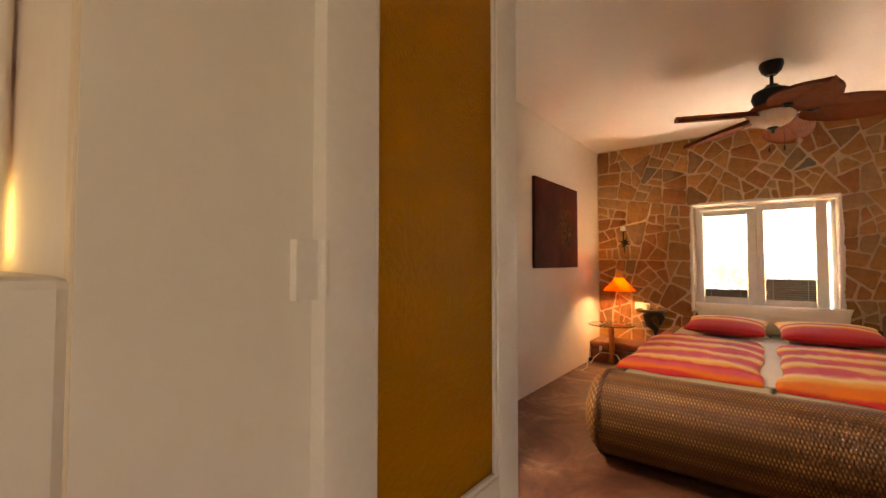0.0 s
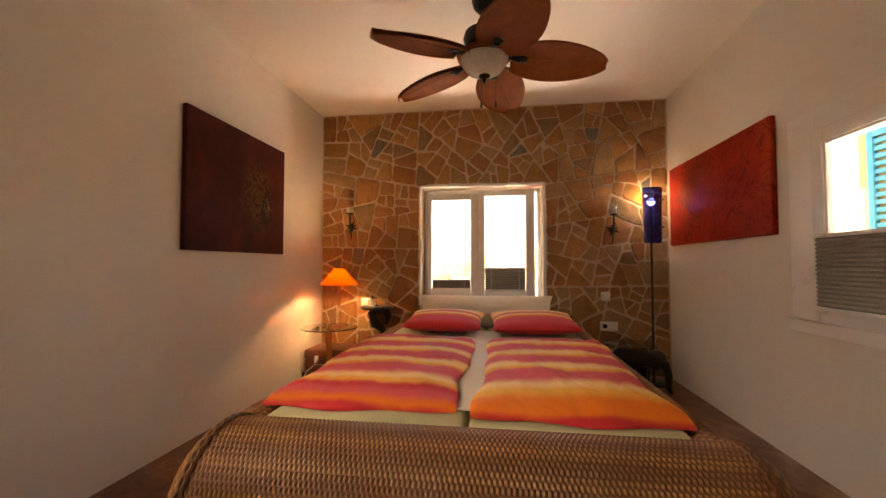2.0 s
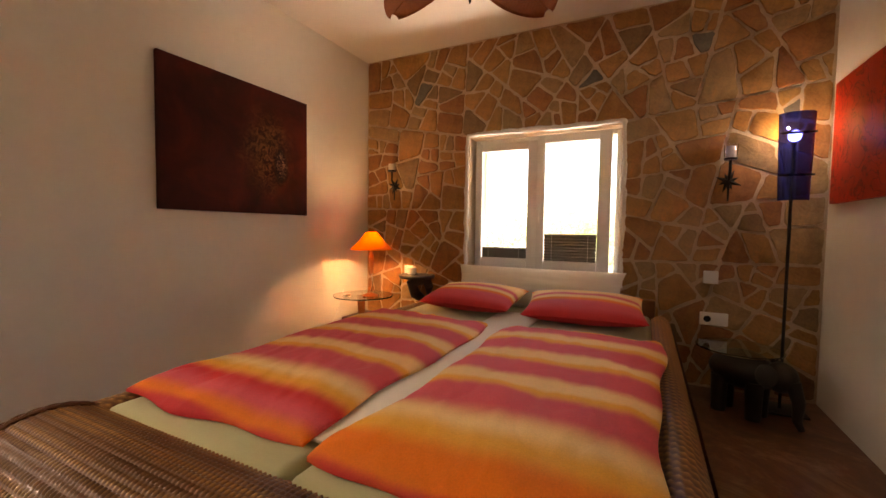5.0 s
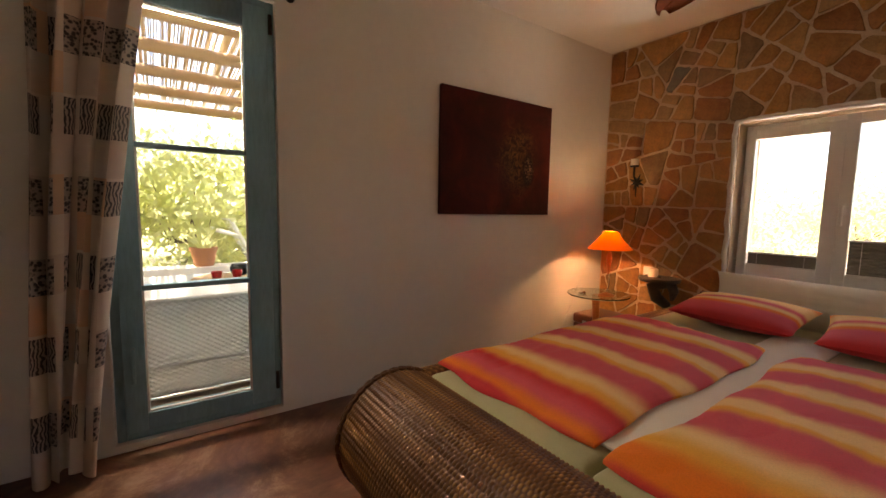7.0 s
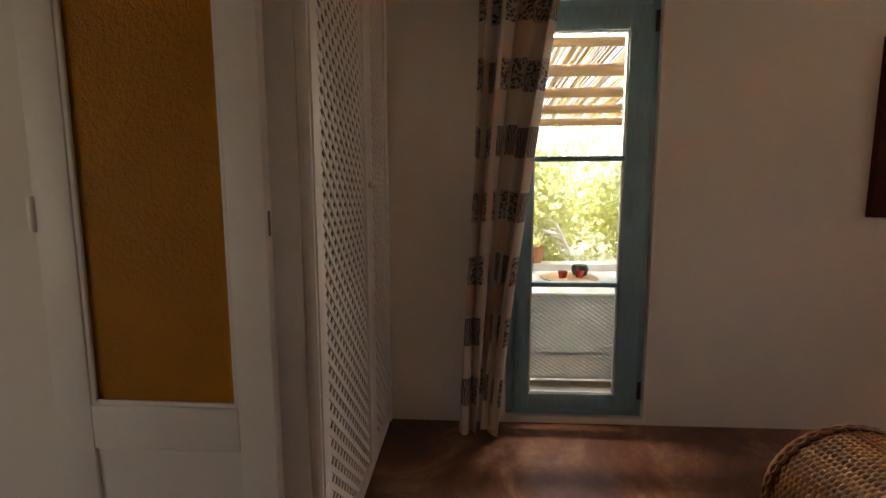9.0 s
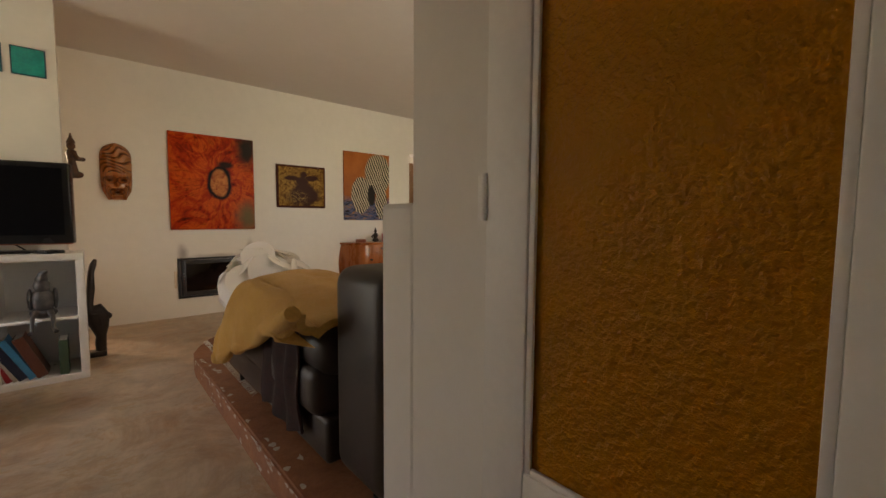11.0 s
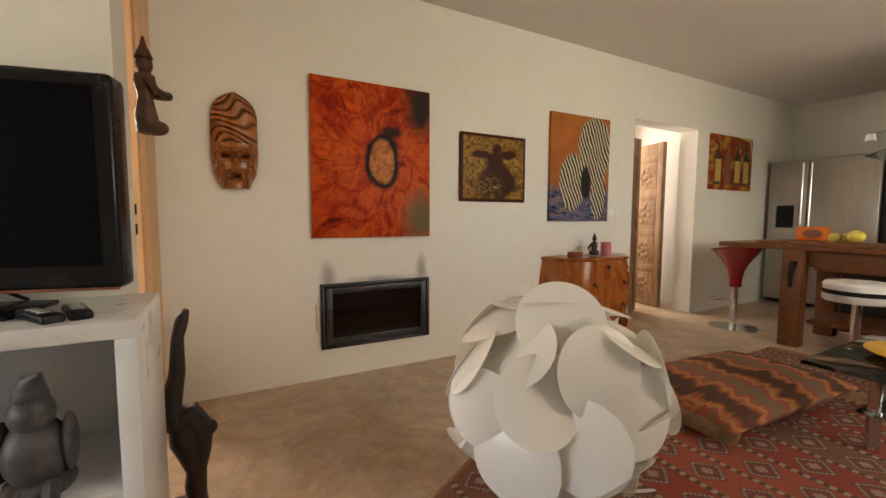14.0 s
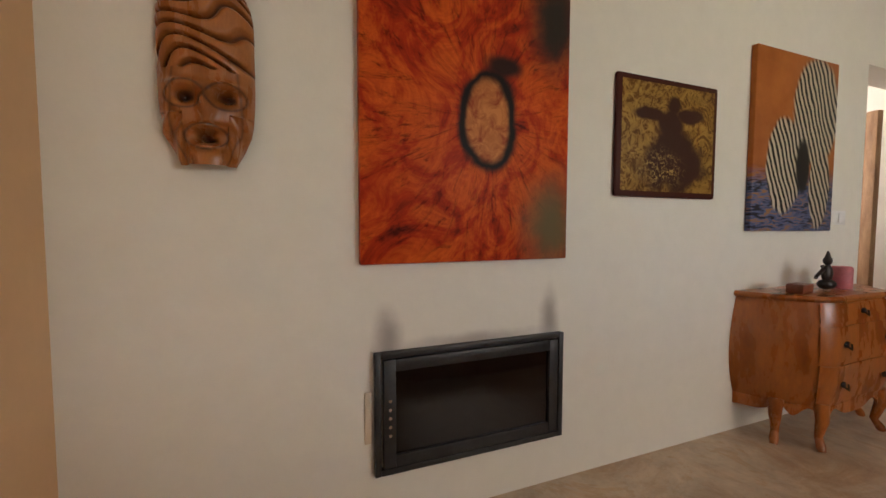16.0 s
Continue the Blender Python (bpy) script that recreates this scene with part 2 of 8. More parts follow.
def setting(name, bm, material, label, category, smooth=False):
    ob = new(name, mesh_of(name, bm, material, smooth))
    return tagged(ob, label, category, kind="structure")


from mathutils.kdtree import KDTree


def sheet(bm, face_of, thick):
    """Give the faces of bm a thickness."""
    bmesh.ops.recalc_face_normals(bm, faces=bm.faces)
    tree_ = KDTree(len(bm.verts))
    for i, w in enumerate(bm.verts):
        tree_.insert(w.co, i)
    tree_.balance()
    bmesh.ops.solidify(bm, geom=bm.faces[:], thickness=thick)
    for w in bm.verts:
        # sharp folds would grow spikes
        co, _, dist = tree_.find(w.co)
        if dist > 2.5 * thick:
            w.co = co + (w.co - co).normalized() * thick
    return bm


B = bmesh.new

# ---- large structure ----
XW, XE, YS, YN, HC = 0.69, 3.875, 3.18, 7.86, 2.445      # bedroom: west, east, south, north faces, ceiling
LW, LE, LS, LN, LC = -4.64, 4.30, -1.37, 2.90, 2.56     # living room

b = B()
box(b, LW - 0.3, LE + 0.3, LS - 0.35, LN + 0.02, -0.12, 0.0)
box(b, 1.5, 3.2, LN + 0.02, YS, -0.12, 0.0)
box(b, XW - 0.35, XE + 0.35, YS, YN + 0.4, -0.12, 0.0)
setting("floor", b, FLOOR, "polished tinted concrete floor, mottled red and ochre", "floor")

# bedroom walls
b = B()
box(b, XW - 0.3, XW, YS - 0.3, 4.40, 0, 2.75)
box(b, XW - 0.3, XW, 5.10, YN + 0.4, 0, 2.75)
box(b, XW - 0.3, XW, 4.40, 5.10, 2.08, 2.75)
box(b, XW - 0.3, XW, 4.40, 5.10, -0.02, 0.035)
setting("wall_west", b, PLASTER, "white hand-plastered bedroom wall", "wall")
b = B()
box(b, XE, XE + 0.3, YS - 0.3, 5.24, 0, 2.75)
box(b, XE, XE + 0.3, 6.34, YN + 0.4, 0, 2.75)
box(b, XE, XE + 0.3, 5.24, 6.34, 0, 0.74)
box(b, XE, XE + 0.3, 5.24, 6.34, 1.66, 2.75)
setting("wall_east", b, PLASTER, "white hand-plastered bedroom wall with a window", "wall")
WX0, WX1, WZ0, WZ1 = 1.69, 2.80, 0.60, 1.70
b = B()
box(b, XW, WX0, YN, YN + 0.4, 0, 2.75)
box(b, WX1, XE, YN, YN + 0.4, 0, 2.75)
box(b, WX0, WX1, YN, YN + 0.4, 0, WZ0)
box(b, WX0, WX1, YN, YN + 0.4, WZ1, 2.75)
wall_north = setting("wall_north", b, MORTAR, "natural stone feature wall with pale mortar joints", "wall")
b = B()
box(b, XW, 1.76, LN, YS, 0, 2.75)
box(b, 2.75, XE, LN, YS, 0, 2.75)
box(b, 1.76, 2.75, LN, YS, 2.20, 2.75)
box(b, XE, LE, LN, YS, 0, 2.75)
box(b, LW, -3.9, LN, YS, 0, 2.75)
box(b, -2.1, -1.85, LN, YS, 0, 2.75)
box(b, 0.55, XW, LN, YS, 0, 2.75)
box(b, -1.85, 0.55, LN, YS, 0, 1.14)
box(b, -1.85, 0.55, LN, YS, 2.22, 2.75)
box(b, -3.9, -3.6, LN, YS, 0, 2.75)
box(b, -2.4, -2.1, LN, YS, 0, 2.75)
box(b, -3.6, -2.4, LN, YS, 0, 0.9)
box(b, -3.6, -2.4, LN, YS, 2.1, 2.75)
setting("wall_between_rooms", b, PLASTER, "thick white plaster wall with the bedroom doorway", "wall")
b = B()
box(b, -1.6, 1.76, 2.76, LN, 0, 1.10, 0.012)
setting("wall_ledge", b, PLASTER, "low plastered ledge along the wall behind the sofa", "ledge")
b = B()
box(b, XW, XE, YS, YN, HC, HC + 0.2)
setting("ceiling_bedroom", b, CEILING, "white plastered bedroom ceiling", "ceiling")
b = B()
box(b, LW, LE, LS, LN, LC, LC + 0.2)
box(b, 1.76, 2.75, LN, YS, 2.75, 2.8)
setting("ceiling_living", b, CEILING, "white plastered living room ceiling", "ceiling")
# living room walls
EX0, EX1, EH = -2.405, -1.36, 2.03
b = B()
box(b, EX1, 2.495, LS - 0.2, LS, 0, 2.75)
box(b, LW, EX0, LS - 0.2, LS, 0, 2.75)
box(b, EX0, EX1, LS - 0.2, LS, EH, 2.75)
setting("wall_fireplace", b, PLASTER_LIVING, "off-white plaster wall with the fireplace and entrance", "wall")
b = B()
box(b, LW - 0.3, LW, LS - 0.35, LN + 0.3, 0, 2.75)
setting("wall_kitchen", b, PLASTER_LIVING, "off-white plaster kitchen wall", "wall")
b = B()
box(b, LE, LE + 0.3, -0.5, 0.0, 0, 2.75)
box(b, LE, LE + 0.3, 0.9, LN + 0.3, 0, 2.75)
box(b, LE, LE + 0.3, 0.0, 0.9, 0, 0.45)
box(b, LE, LE + 0.3, 0.0, 0.9, 1.65, 2.75)
setting("wall_living_east", b, PLASTER_LIVING, "off-white plaster wall of the living room", "wall")
b = B()
box(b, 2.455, LE, -0.45, -0.24, 0, 2.56)
setting("wall_television", b, PLASTER_LIVING, "off-white plaster wall behind the television", "wall")
# on the recess wall this peach includes the warm glow from the bathroom
PEACH = surface("peach_plaster", (0.70, 0.44, 0.24), (0.76, 0.51, 0.30), 1.2, 0.85, 14, 0.2, 0.004, grain=0.03)
b = B()
box(b, 2.495, 2.56, LS, -1.07, 0, 2.56)
box(b, 2.515, 2.56, -1.07, -0.99, 0, 2.05)
box(b, 2.495, 2.56, -1.07, -0.45, 2.05, 2.56)
wall_recess = setting("wall_recess", b, PEACH, "wall with the bathroom doorway, warm glow in its peach colour", "wall")
for z in (0.98, 1.07):
    part("latch_plate", box(B(), 2.53, 2.55, -0.9905, -0.9885, z, z + 0.05), BLACK_IRON, wall_recess, "dark latch recess", smooth=False)
b = B()
box(b, 3.9, 4.0, -3.5, -2.6, 0, 2.56)
box(b, 3.9, 4.0, -1.9, -0.50, 0, 2.56)
# unseen opening, added to hold the warm fill lamp
box(b, 3.9, 4.0, -2.6, -1.9, 0, 1.1)
box(b, 3.9, 4.0, -2.6, -1.9, 2.0, 2.56)
box(b, 2.52, 3.9, -3.5, -3.4, 0, 2.56)
box(b, 2.497, 2.56, -3.4, LS, 0, 2.56)
setting("wall_bathroom", b, PLASTER, "white plaster walls of the small bathroom", "wall")
b = B()
box(b, 2.52, 4.0, -3.5, -0.50, 2.56, 2.7)
setting("ceiling_bathroom", b, CEILING, "white bathroom ceiling", "ceiling")
b = B()
box(b, 2.52, 4.0, -3.5, LS - 0.35, -0.12, 0.0)
setting("floor_bathroom", b, PEACH, "pale peach bathroom floor", "floor")
m, nt, bs = nodes_of("turquoise_mosaic")
geo = nt.nodes.new("ShaderNodeNewGeometry")
nt.links.new(ramp(nt, geo.outputs["Random Per Island"], [(0.0, (0.03, 0.16, 0.20)), (0.3, (0.06, 0.27, 0.32)), (0.55, (0.30, 0.50, 0.52)), (0.75, (0.65, 0.70, 0.68))], "CONSTANT"), bs.inputs["Base Color"])
bs.inputs["Roughness"].default_value = 0.15
verts, faces = [], []
for i in range(40):
    for j in range(60):
        x, z = 2.65 + i * 0.031, 0.20 + j * 0.031
        k = len(verts)
        verts += [(x, -3.398, z), (x + 0.028, -3.398, z), (x + 0.028, -3.398, z + 0.028), (x, -3.398, z + 0.028),
                  (x + 0.002, -3.392, z + 0.002), (x + 0.026, -3.392, z + 0.002), (x + 0.026, -3.392, z + 0.026), (x + 0.002, -3.392, z + 0.026)]
        faces += [(k + 4, k + 5, k + 6, k + 7), (k, k + 1, k + 5, k + 4), (k + 1, k + 2, k + 6, k + 5), (k + 2, k + 3, k + 7, k + 6), (k + 3, k, k + 4, k + 7)]
me = bpy.data.meshes.new("mosaic")
me.from_pydata(verts, [], faces)
me.materials.append(m)
tagged(new("mosaic", me), "small turquoise and white mosaic tiles on the bathroom wall", "wall tiles", kind="stuff")
t = thing("wooden_chest", (2.80, -2.15, 0), "small red-brown wooden chest on the bathroom floor", "chest")
RED_WOOD = surface("red_brown_box_wood", (0.16, 0.05, 0.025), (0.24, 0.08, 0.04), 8, 0.5, 60, 0.2, 0.003)
part("body", box(B(), -0.16, 0.16, -0.20, 0.20, 0, 0.26, 0.008), RED_WOOD, t)
part("lid", box(B(), -0.165, 0.165, -0.205, 0.205, 0.263, 0.31, 0.01), RED_WOOD, t)
b = B()
box(b, -2.9, -0.9, -2.95, -2.75, 0, 2.75)
box(b, -3.2, EX0 - 0.35, -2.75, LS - 0.2, 0, 2.75)
box(b, EX1 + 0.25, -0.6, -2.75, LS - 0.2, 0, 2.75)
box(b, -3.2, -0.6, -2.95, LS - 0.2, 2.75, 2.9)
setting("wall_porch", b, PLASTER, "white porch walls beyond the entrance", "wall")
b = B()
box(b, -2.9, -0.9, -2.75, LS - 0.35, -0.12, 0)
setting("floor_porch", b, FLOOR, "polished concrete floor beyond the entrance", "floor")


# outside ground
b = B()
box(b, -400, 400, -400, 400, -0.45, -0.16)
GROUND = surface("dry_garden_soil", (0.30, 0.24, 0.15), (0.20, 0.20, 0.09), 0.6, 0.95, 12, 0.4, 0.02)
setting("ground", b, GROUND, "dry garden ground", "ground")

# ---- bedroom: bed ----
def rattan_material():
    m, nt, b = nodes_of("woven_rattan")
    v = mapped(nt)
    big = noise_tex(nt, v, 5, 4)
    fine = noise_tex(nt, v, 90, 4, 0.7)
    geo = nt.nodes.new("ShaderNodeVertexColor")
    geo.layer_name = "shade_and_bands"
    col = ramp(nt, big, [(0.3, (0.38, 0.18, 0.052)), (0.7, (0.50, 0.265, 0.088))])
    # dark end of the mix: painted shade between strands, and the darker bands
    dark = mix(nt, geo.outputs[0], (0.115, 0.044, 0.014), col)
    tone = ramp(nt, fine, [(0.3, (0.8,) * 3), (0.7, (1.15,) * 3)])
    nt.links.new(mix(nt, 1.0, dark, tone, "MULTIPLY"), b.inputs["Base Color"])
    b.inputs["Roughness"].default_value = 0.5
    b.inputs["Specular IOR Level"].default_value = 0.35
    bump(nt, b, fine, 0.2, 0.002)
    return m


RATTAN = rattan_material()


def weave(bm, nu, nv, place, period_u, period_v, depth, stripes=0):
    """A woven sheet: place(u, v) gives a point and its outward normal; strands alternate over and under."""
    layer = bm.loops.layers.color.new("shade_and_bands")
    tone = {}

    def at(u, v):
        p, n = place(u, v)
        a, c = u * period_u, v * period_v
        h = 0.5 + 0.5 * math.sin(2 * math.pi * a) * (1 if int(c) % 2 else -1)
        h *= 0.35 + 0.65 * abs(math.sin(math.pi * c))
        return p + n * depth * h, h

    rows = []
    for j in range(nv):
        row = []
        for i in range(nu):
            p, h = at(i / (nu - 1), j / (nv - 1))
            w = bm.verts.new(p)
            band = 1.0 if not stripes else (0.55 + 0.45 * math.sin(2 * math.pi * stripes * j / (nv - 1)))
            # low points of the weave are coloured darker as shade, times the bands
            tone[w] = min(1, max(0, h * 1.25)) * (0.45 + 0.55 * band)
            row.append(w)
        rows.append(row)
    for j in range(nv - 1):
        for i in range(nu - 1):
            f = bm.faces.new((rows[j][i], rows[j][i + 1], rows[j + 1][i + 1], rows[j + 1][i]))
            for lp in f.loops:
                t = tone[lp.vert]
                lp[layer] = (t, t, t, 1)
    return bm


BX0, BX1, BY0, BY1 = 1.50, 3.115, 5.32, 7.70
bed = thing("rattan_bed", (2.30, 6.5, 0), "woven rattan double bed with a rolled footboard", "bed")
OX, OY = 2.30, 6.5
RC, RR = 0.243, 0.230
LEFT, RIGHT = BX0 - OX, BX1 - OX


def roll(u, v):
    a = radians(-240) + v * radians(300)
    n = Vector((0, math.cos(a + math.pi), math.sin(a + math.pi)))
    return Vector((LEFT + 0.05 + u * (RIGHT - LEFT - 0.1), BY0 - OY, RC)) + n * RR, n


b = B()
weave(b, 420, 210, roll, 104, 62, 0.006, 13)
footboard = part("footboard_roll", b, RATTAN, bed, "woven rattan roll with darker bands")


def woven_cap(side):
    """A domed woven end of the roll with a plaited rim."""
    bb = B()
    x0 = (LEFT + 0.05) if side < 0 else (RIGHT - 0.05)

    def place(u, v):
        a = 2 * math.pi * u
        r = RR * (1.03 - 0.03 * v) * math.sin(v * math.pi / 2) ** 0.8 + 0.002
        return (Vector((x0 + side * 0.115 * math.cos(v * math.pi / 2), BY0 - OY + r * math.cos(a), RC + r * math.sin(a))),
                Vector((side * 0.8, 0.3 * math.cos(a), 0.3 * math.sin(a))))

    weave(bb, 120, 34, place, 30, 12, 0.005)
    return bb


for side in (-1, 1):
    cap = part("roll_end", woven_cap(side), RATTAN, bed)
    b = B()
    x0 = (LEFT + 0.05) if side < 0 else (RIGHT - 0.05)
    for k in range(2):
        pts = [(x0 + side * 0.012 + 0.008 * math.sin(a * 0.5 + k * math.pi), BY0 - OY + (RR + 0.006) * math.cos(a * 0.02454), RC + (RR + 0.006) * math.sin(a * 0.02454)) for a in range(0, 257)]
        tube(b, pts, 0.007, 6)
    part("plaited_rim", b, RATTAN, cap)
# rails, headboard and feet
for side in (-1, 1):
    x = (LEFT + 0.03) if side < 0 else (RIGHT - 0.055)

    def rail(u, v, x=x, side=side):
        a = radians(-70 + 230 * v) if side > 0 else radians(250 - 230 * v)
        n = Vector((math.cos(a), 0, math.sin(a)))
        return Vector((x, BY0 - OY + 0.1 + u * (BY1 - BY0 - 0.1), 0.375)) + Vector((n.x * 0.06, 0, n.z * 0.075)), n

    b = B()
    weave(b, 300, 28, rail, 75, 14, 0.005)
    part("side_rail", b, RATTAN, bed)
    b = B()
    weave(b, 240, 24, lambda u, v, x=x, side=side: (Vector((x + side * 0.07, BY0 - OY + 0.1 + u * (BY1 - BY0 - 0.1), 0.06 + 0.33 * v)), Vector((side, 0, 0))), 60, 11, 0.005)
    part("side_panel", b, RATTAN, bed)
    for y in (BY0 - OY + 0.25, BY1 - OY - 0.1):
        part("foot", cyl(B(), (x, y, 0), (x, y, 0.08), 0.035, 0.04), DARK_WOOD, bed)
part("head_panel", box(B(), LEFT + 0.08, RIGHT - 0.08, BY1 - OY, BY1 - OY + 0.05, 0.05, 0.55, 0.02), RATTAN, bed)
part("slatted_base", box(B(), LEFT + 0.12, RIGHT - 0.12, BY0 - OY + 0.22, BY1 - OY, 0.16, 0.24), PINE, bed)

SHEET = surface("pale_olive_sheet", (0.38, 0.37, 0.18), (0.44, 0.43, 0.23), 3, 0.85, 200, 0.2, 0.002, sheen=0.3, grain=0.06)
WHITE_CLOTH = surface("white_cloth", (0.74, 0.70, 0.62), (0.80, 0.77, 0.69), 3, 0.85, 200, 0.2, 0.002, sheen=0.3, grain=0.05)
for x0, x1 in ((LEFT + 0.075, -0.002), (0.002, RIGHT - 0.105)):
    mt = thing("mattress", (OX, OY, 0), "mattress in a pale olive fitted sheet", "mattress", "mattresses on the bed")
    b = box(B(), x0, x1, BY0 - OY + 0.11, BY1 - OY - 0.01, 0.242, 0.452, 0.035, 4)
    part("core", b, SHEET, mt)


def stripe_material(name, stops):
    """Blurred warm stripes across the cloth, along its own y."""
    m, nt, b = nodes_of(name)
    tc = nt.nodes.new("ShaderNodeTexCoord")
    sep = nt.nodes.new("ShaderNodeSeparateXYZ")
    nt.links.new(tc.outputs["Object"], sep.inputs[0])
    wob = noise_tex(nt, mapped(nt), 4, 3)
    add = nt.nodes.new("ShaderNodeMath")
    add.operation = "MULTIPLY_ADD"
    nt.links.new(wob, add.inputs[0])
    add.inputs[1].default_value = 0.004
    nt.links.new(sep.outputs["Y"], add.inputs[2])
    fine = noise_tex(nt, mapped(nt), 240, 3)
    col = ramp(nt, add.outputs[0], stops, "EASE")
    tone = ramp(nt, fine, [(0.3, (0.92,) * 3), (0.7, (1.05,) * 3)])
    nt.links.new(mix(nt, 1.0, col, tone, "MULTIPLY"), b.inputs["Base Color"])
    b.inputs["Roughness"].default_value = 0.7
    b.inputs["Specular IOR Level"].default_value = 0.2
    bump(nt, b, noise_tex(nt, mapped(nt), 30, 5), 0.15, 0.006)
    return m


RED, PINK, ORANGE, CREAMY, GOLD = (0.60, 0.035, 0.045), (0.68, 0.10, 0.13), (0.80, 0.19, 0.02), (0.88, 0.60, 0.27), (0.84, 0.40, 0.06)


def quilt_stops(first):
    """Stripe colours from foot to head of a quilt 1.45 m long."""
    stops = [(0.0, RED), (0.02, ORANGE)] + first
    y = 0.27
    while y < 0.93:
        stops += [(y, PINK), (y + 0.065, PINK), (y + 0.105, GOLD), (y + 0.125, CREAMY), (y + 0.155, CREAMY)]
        y += 0.20
    return stops


QUILT_L = stripe_material("striped_quilt_cover", quilt_stops([(0.06, PINK), (0.11, RED), (0.16, GOLD), (0.20, CREAMY)]))
QUILT_R = stripe_material("striped_quilt_cover_foot", quilt_stops([(0.07, ORANGE), (0.13, GOLD), (0.19, CREAMY)]))
PILLOW = stripe_material("striped_pillow_cover", [(0.0, RED), (0.15, PINK), (0.28, PINK), (0.36, ORANGE), (0.44, CREAMY), (0.54, PINK), (0.66, CREAMY), (0.8, CREAMY), (1.0, ORANGE)])


def quilt(name, x0, x1, y0, length, z, material, seed, skew):
    """A puffy quilt with rolled edges, creases and an uneven outline. Its own y runs 0 to 1 from foot to head."""
    b = B()
    w = x1 - x0
    rnd = random.Random(seed)
    waves = [(rnd.uniform(2, 9), rnd.uniform(1, 6), rnd.uniform(0, 6.3), rnd.uniform(0.0004, 0.0013)) for _ in range(12)]

    def shape(u, v, top):
        ed = min(u, 1 - u) * w
        ev = min(v, 1 - v) * length
        e = min(ed, ev)
        puff = 0.040 * (1 - math.exp(-e / 0.09)) ** 0.7
        h = puff + sum(k * math.sin(a * u * 2 + c * v * 6 + p) for a, c, p, k in waves) * min(1, e / 0.06 + 0.25)
        wob = 0.016 * math.sin(5 * u + seed) + 0.010 * math.sin(13 * u + 2 * seed)
        wobx = 0.012 * math.sin(7 * v + seed) + 0.008 * math.sin(17 * v)
        fold = 0.0035 * noise.noise((u * 16 + v * 9, v * 7 - u * 6, seed + 2.2)) + 0.002 * math.exp(-abs(noise.noise((u * 6 + v * 8, v * 5 - u * 7, seed + 8.1))) * 12)
        x = u * w + wobx * (2 * u - 1) + skew * (v - 0.5)
        y = v * length + wob * (1 if v < 0.5 else -1) * abs(2 * v - 1) ** 3
        droop = -0.010 * max(0, 1 - v * length / 0.12) ** 2
        crease = 0.006 * noise.noise((u * 3 + seed, v * 5, seed * 1.7)) + 0.007 * abs(noise.noise((u * 7 + v * 5, v * 4 - u * 2, seed))) - 0.004 * math.exp(-abs(noise.noise((u * 4 - v * 3, v * 6 + u, seed + 5.5))) * 10)
        return (x, y / length, (0.012 + h + crease + fold if top else 0.004) + droop)

    top = grid(b, 110, 170, lambda u, v: shape(u, v, True))
    bot = grid(b, 110, 170, lambda u, v: shape(u, v, False))
    for a, c in ((top[0], bot[0]), (top[-1], bot[-1]), ([r[0] for r in top], [r[0] for r in bot]), ([r[-1] for r in top], [r[-1] for r in bot])):
        for i in range(len(a) - 1):
            b.faces.new((a[i], a[i + 1], c[i + 1], c[i]))
    ob = solid(name, b, material, "puffy quilt with blurred pink, orange and cream stripes", "quilt", "quilts on the bed")
    ob.matrix_basis = Matrix.LocRotScale((x0, y0, z), None, (1, length, 1))
    for p in ob.data.polygons:
        p.use_smooth = True
    return ob


b = box(B(), -0.13, 0.13, -0.79, 0.95, 0, 0.010, 0.004, 2)
solid("under_sheet", b, WHITE_CLOTH, "white under-sheet strip over the joint of the mattresses", "bed sheet", at=(2.29, 6.36, 0.4525))
quilt("quilt", 1.525, 2.25, 5.52, 1.36, 0.462, QUILT_L, 3, -0.01)
quilt("quilt", 2.335, 3.03, 5.485, 1.405, 0.462, QUILT_R, 8, 0.03)


def cushion(b, w, d, h, seed=0, n=36):
    """A stuffed pillow, w by d, h thick, with pointed corners and soft dents."""
    def pt(u, v, s):
        x, y = 2 * u - 1, 2 * v - 1
        k = max(0, (1 - x * x) * (1 - y * y)) ** 0.42
        dent = 0.07 * noise.noise((x * 1.6 + seed, y * 1.6, seed * 2.1)) + 0.03 * noise.noise((x * 5, y * 5 + seed, 3))
        px = x * w / 2 * (1 - 0.06 * (1 - y * y))
        py = y * d / 2 * (1 - 0.06 * (1 - x * x))
        return (px, py, s * h / 2 * k * (1 + dent))
    grid(b, n, n, lambda u, v: pt(u, v, 1))
    grid(b, n, n, lambda u, v: pt(u, v, -1))
    bmesh.ops.remove_doubles(b, verts=b.verts[:], dist=1e-4)
    return b


def pillow_at(x, y, z, w, d, h, tilt, turn, seed):
    b = cushion(B(), w, 1.0, h, seed)
    bmesh.ops.translate(b, verts=b.verts[:], vec=(0, 0.5, 0))
    ob = solid("pillow", b, PILLOW, "plump pillow in a red to cream striped cover", "pillow", "pillows on the bed")
    ob.matrix_basis = pose(x, y, z, tilt, 0, turn) @ Matrix.Diagonal((1, d, 1, 1))
    return ob


pillow_at(1.975, 7.08, 0.515, 0.60, 0.40, 0.145, 9, -3, 1)
pillow_at(2.68, 7.04, 0.515, 0.64, 0.42, 0.145, 9, 5, 5)
b = cushion(B(), 1.16, 0.30, 0.17, 4, 40)
bl = solid("bolster", b, WHITE_CLOTH, "long white bolster cushion below the window", "bolster")
bl.matrix_basis = pose(2.285, 7.62, 0.575, 66, 0, 1)

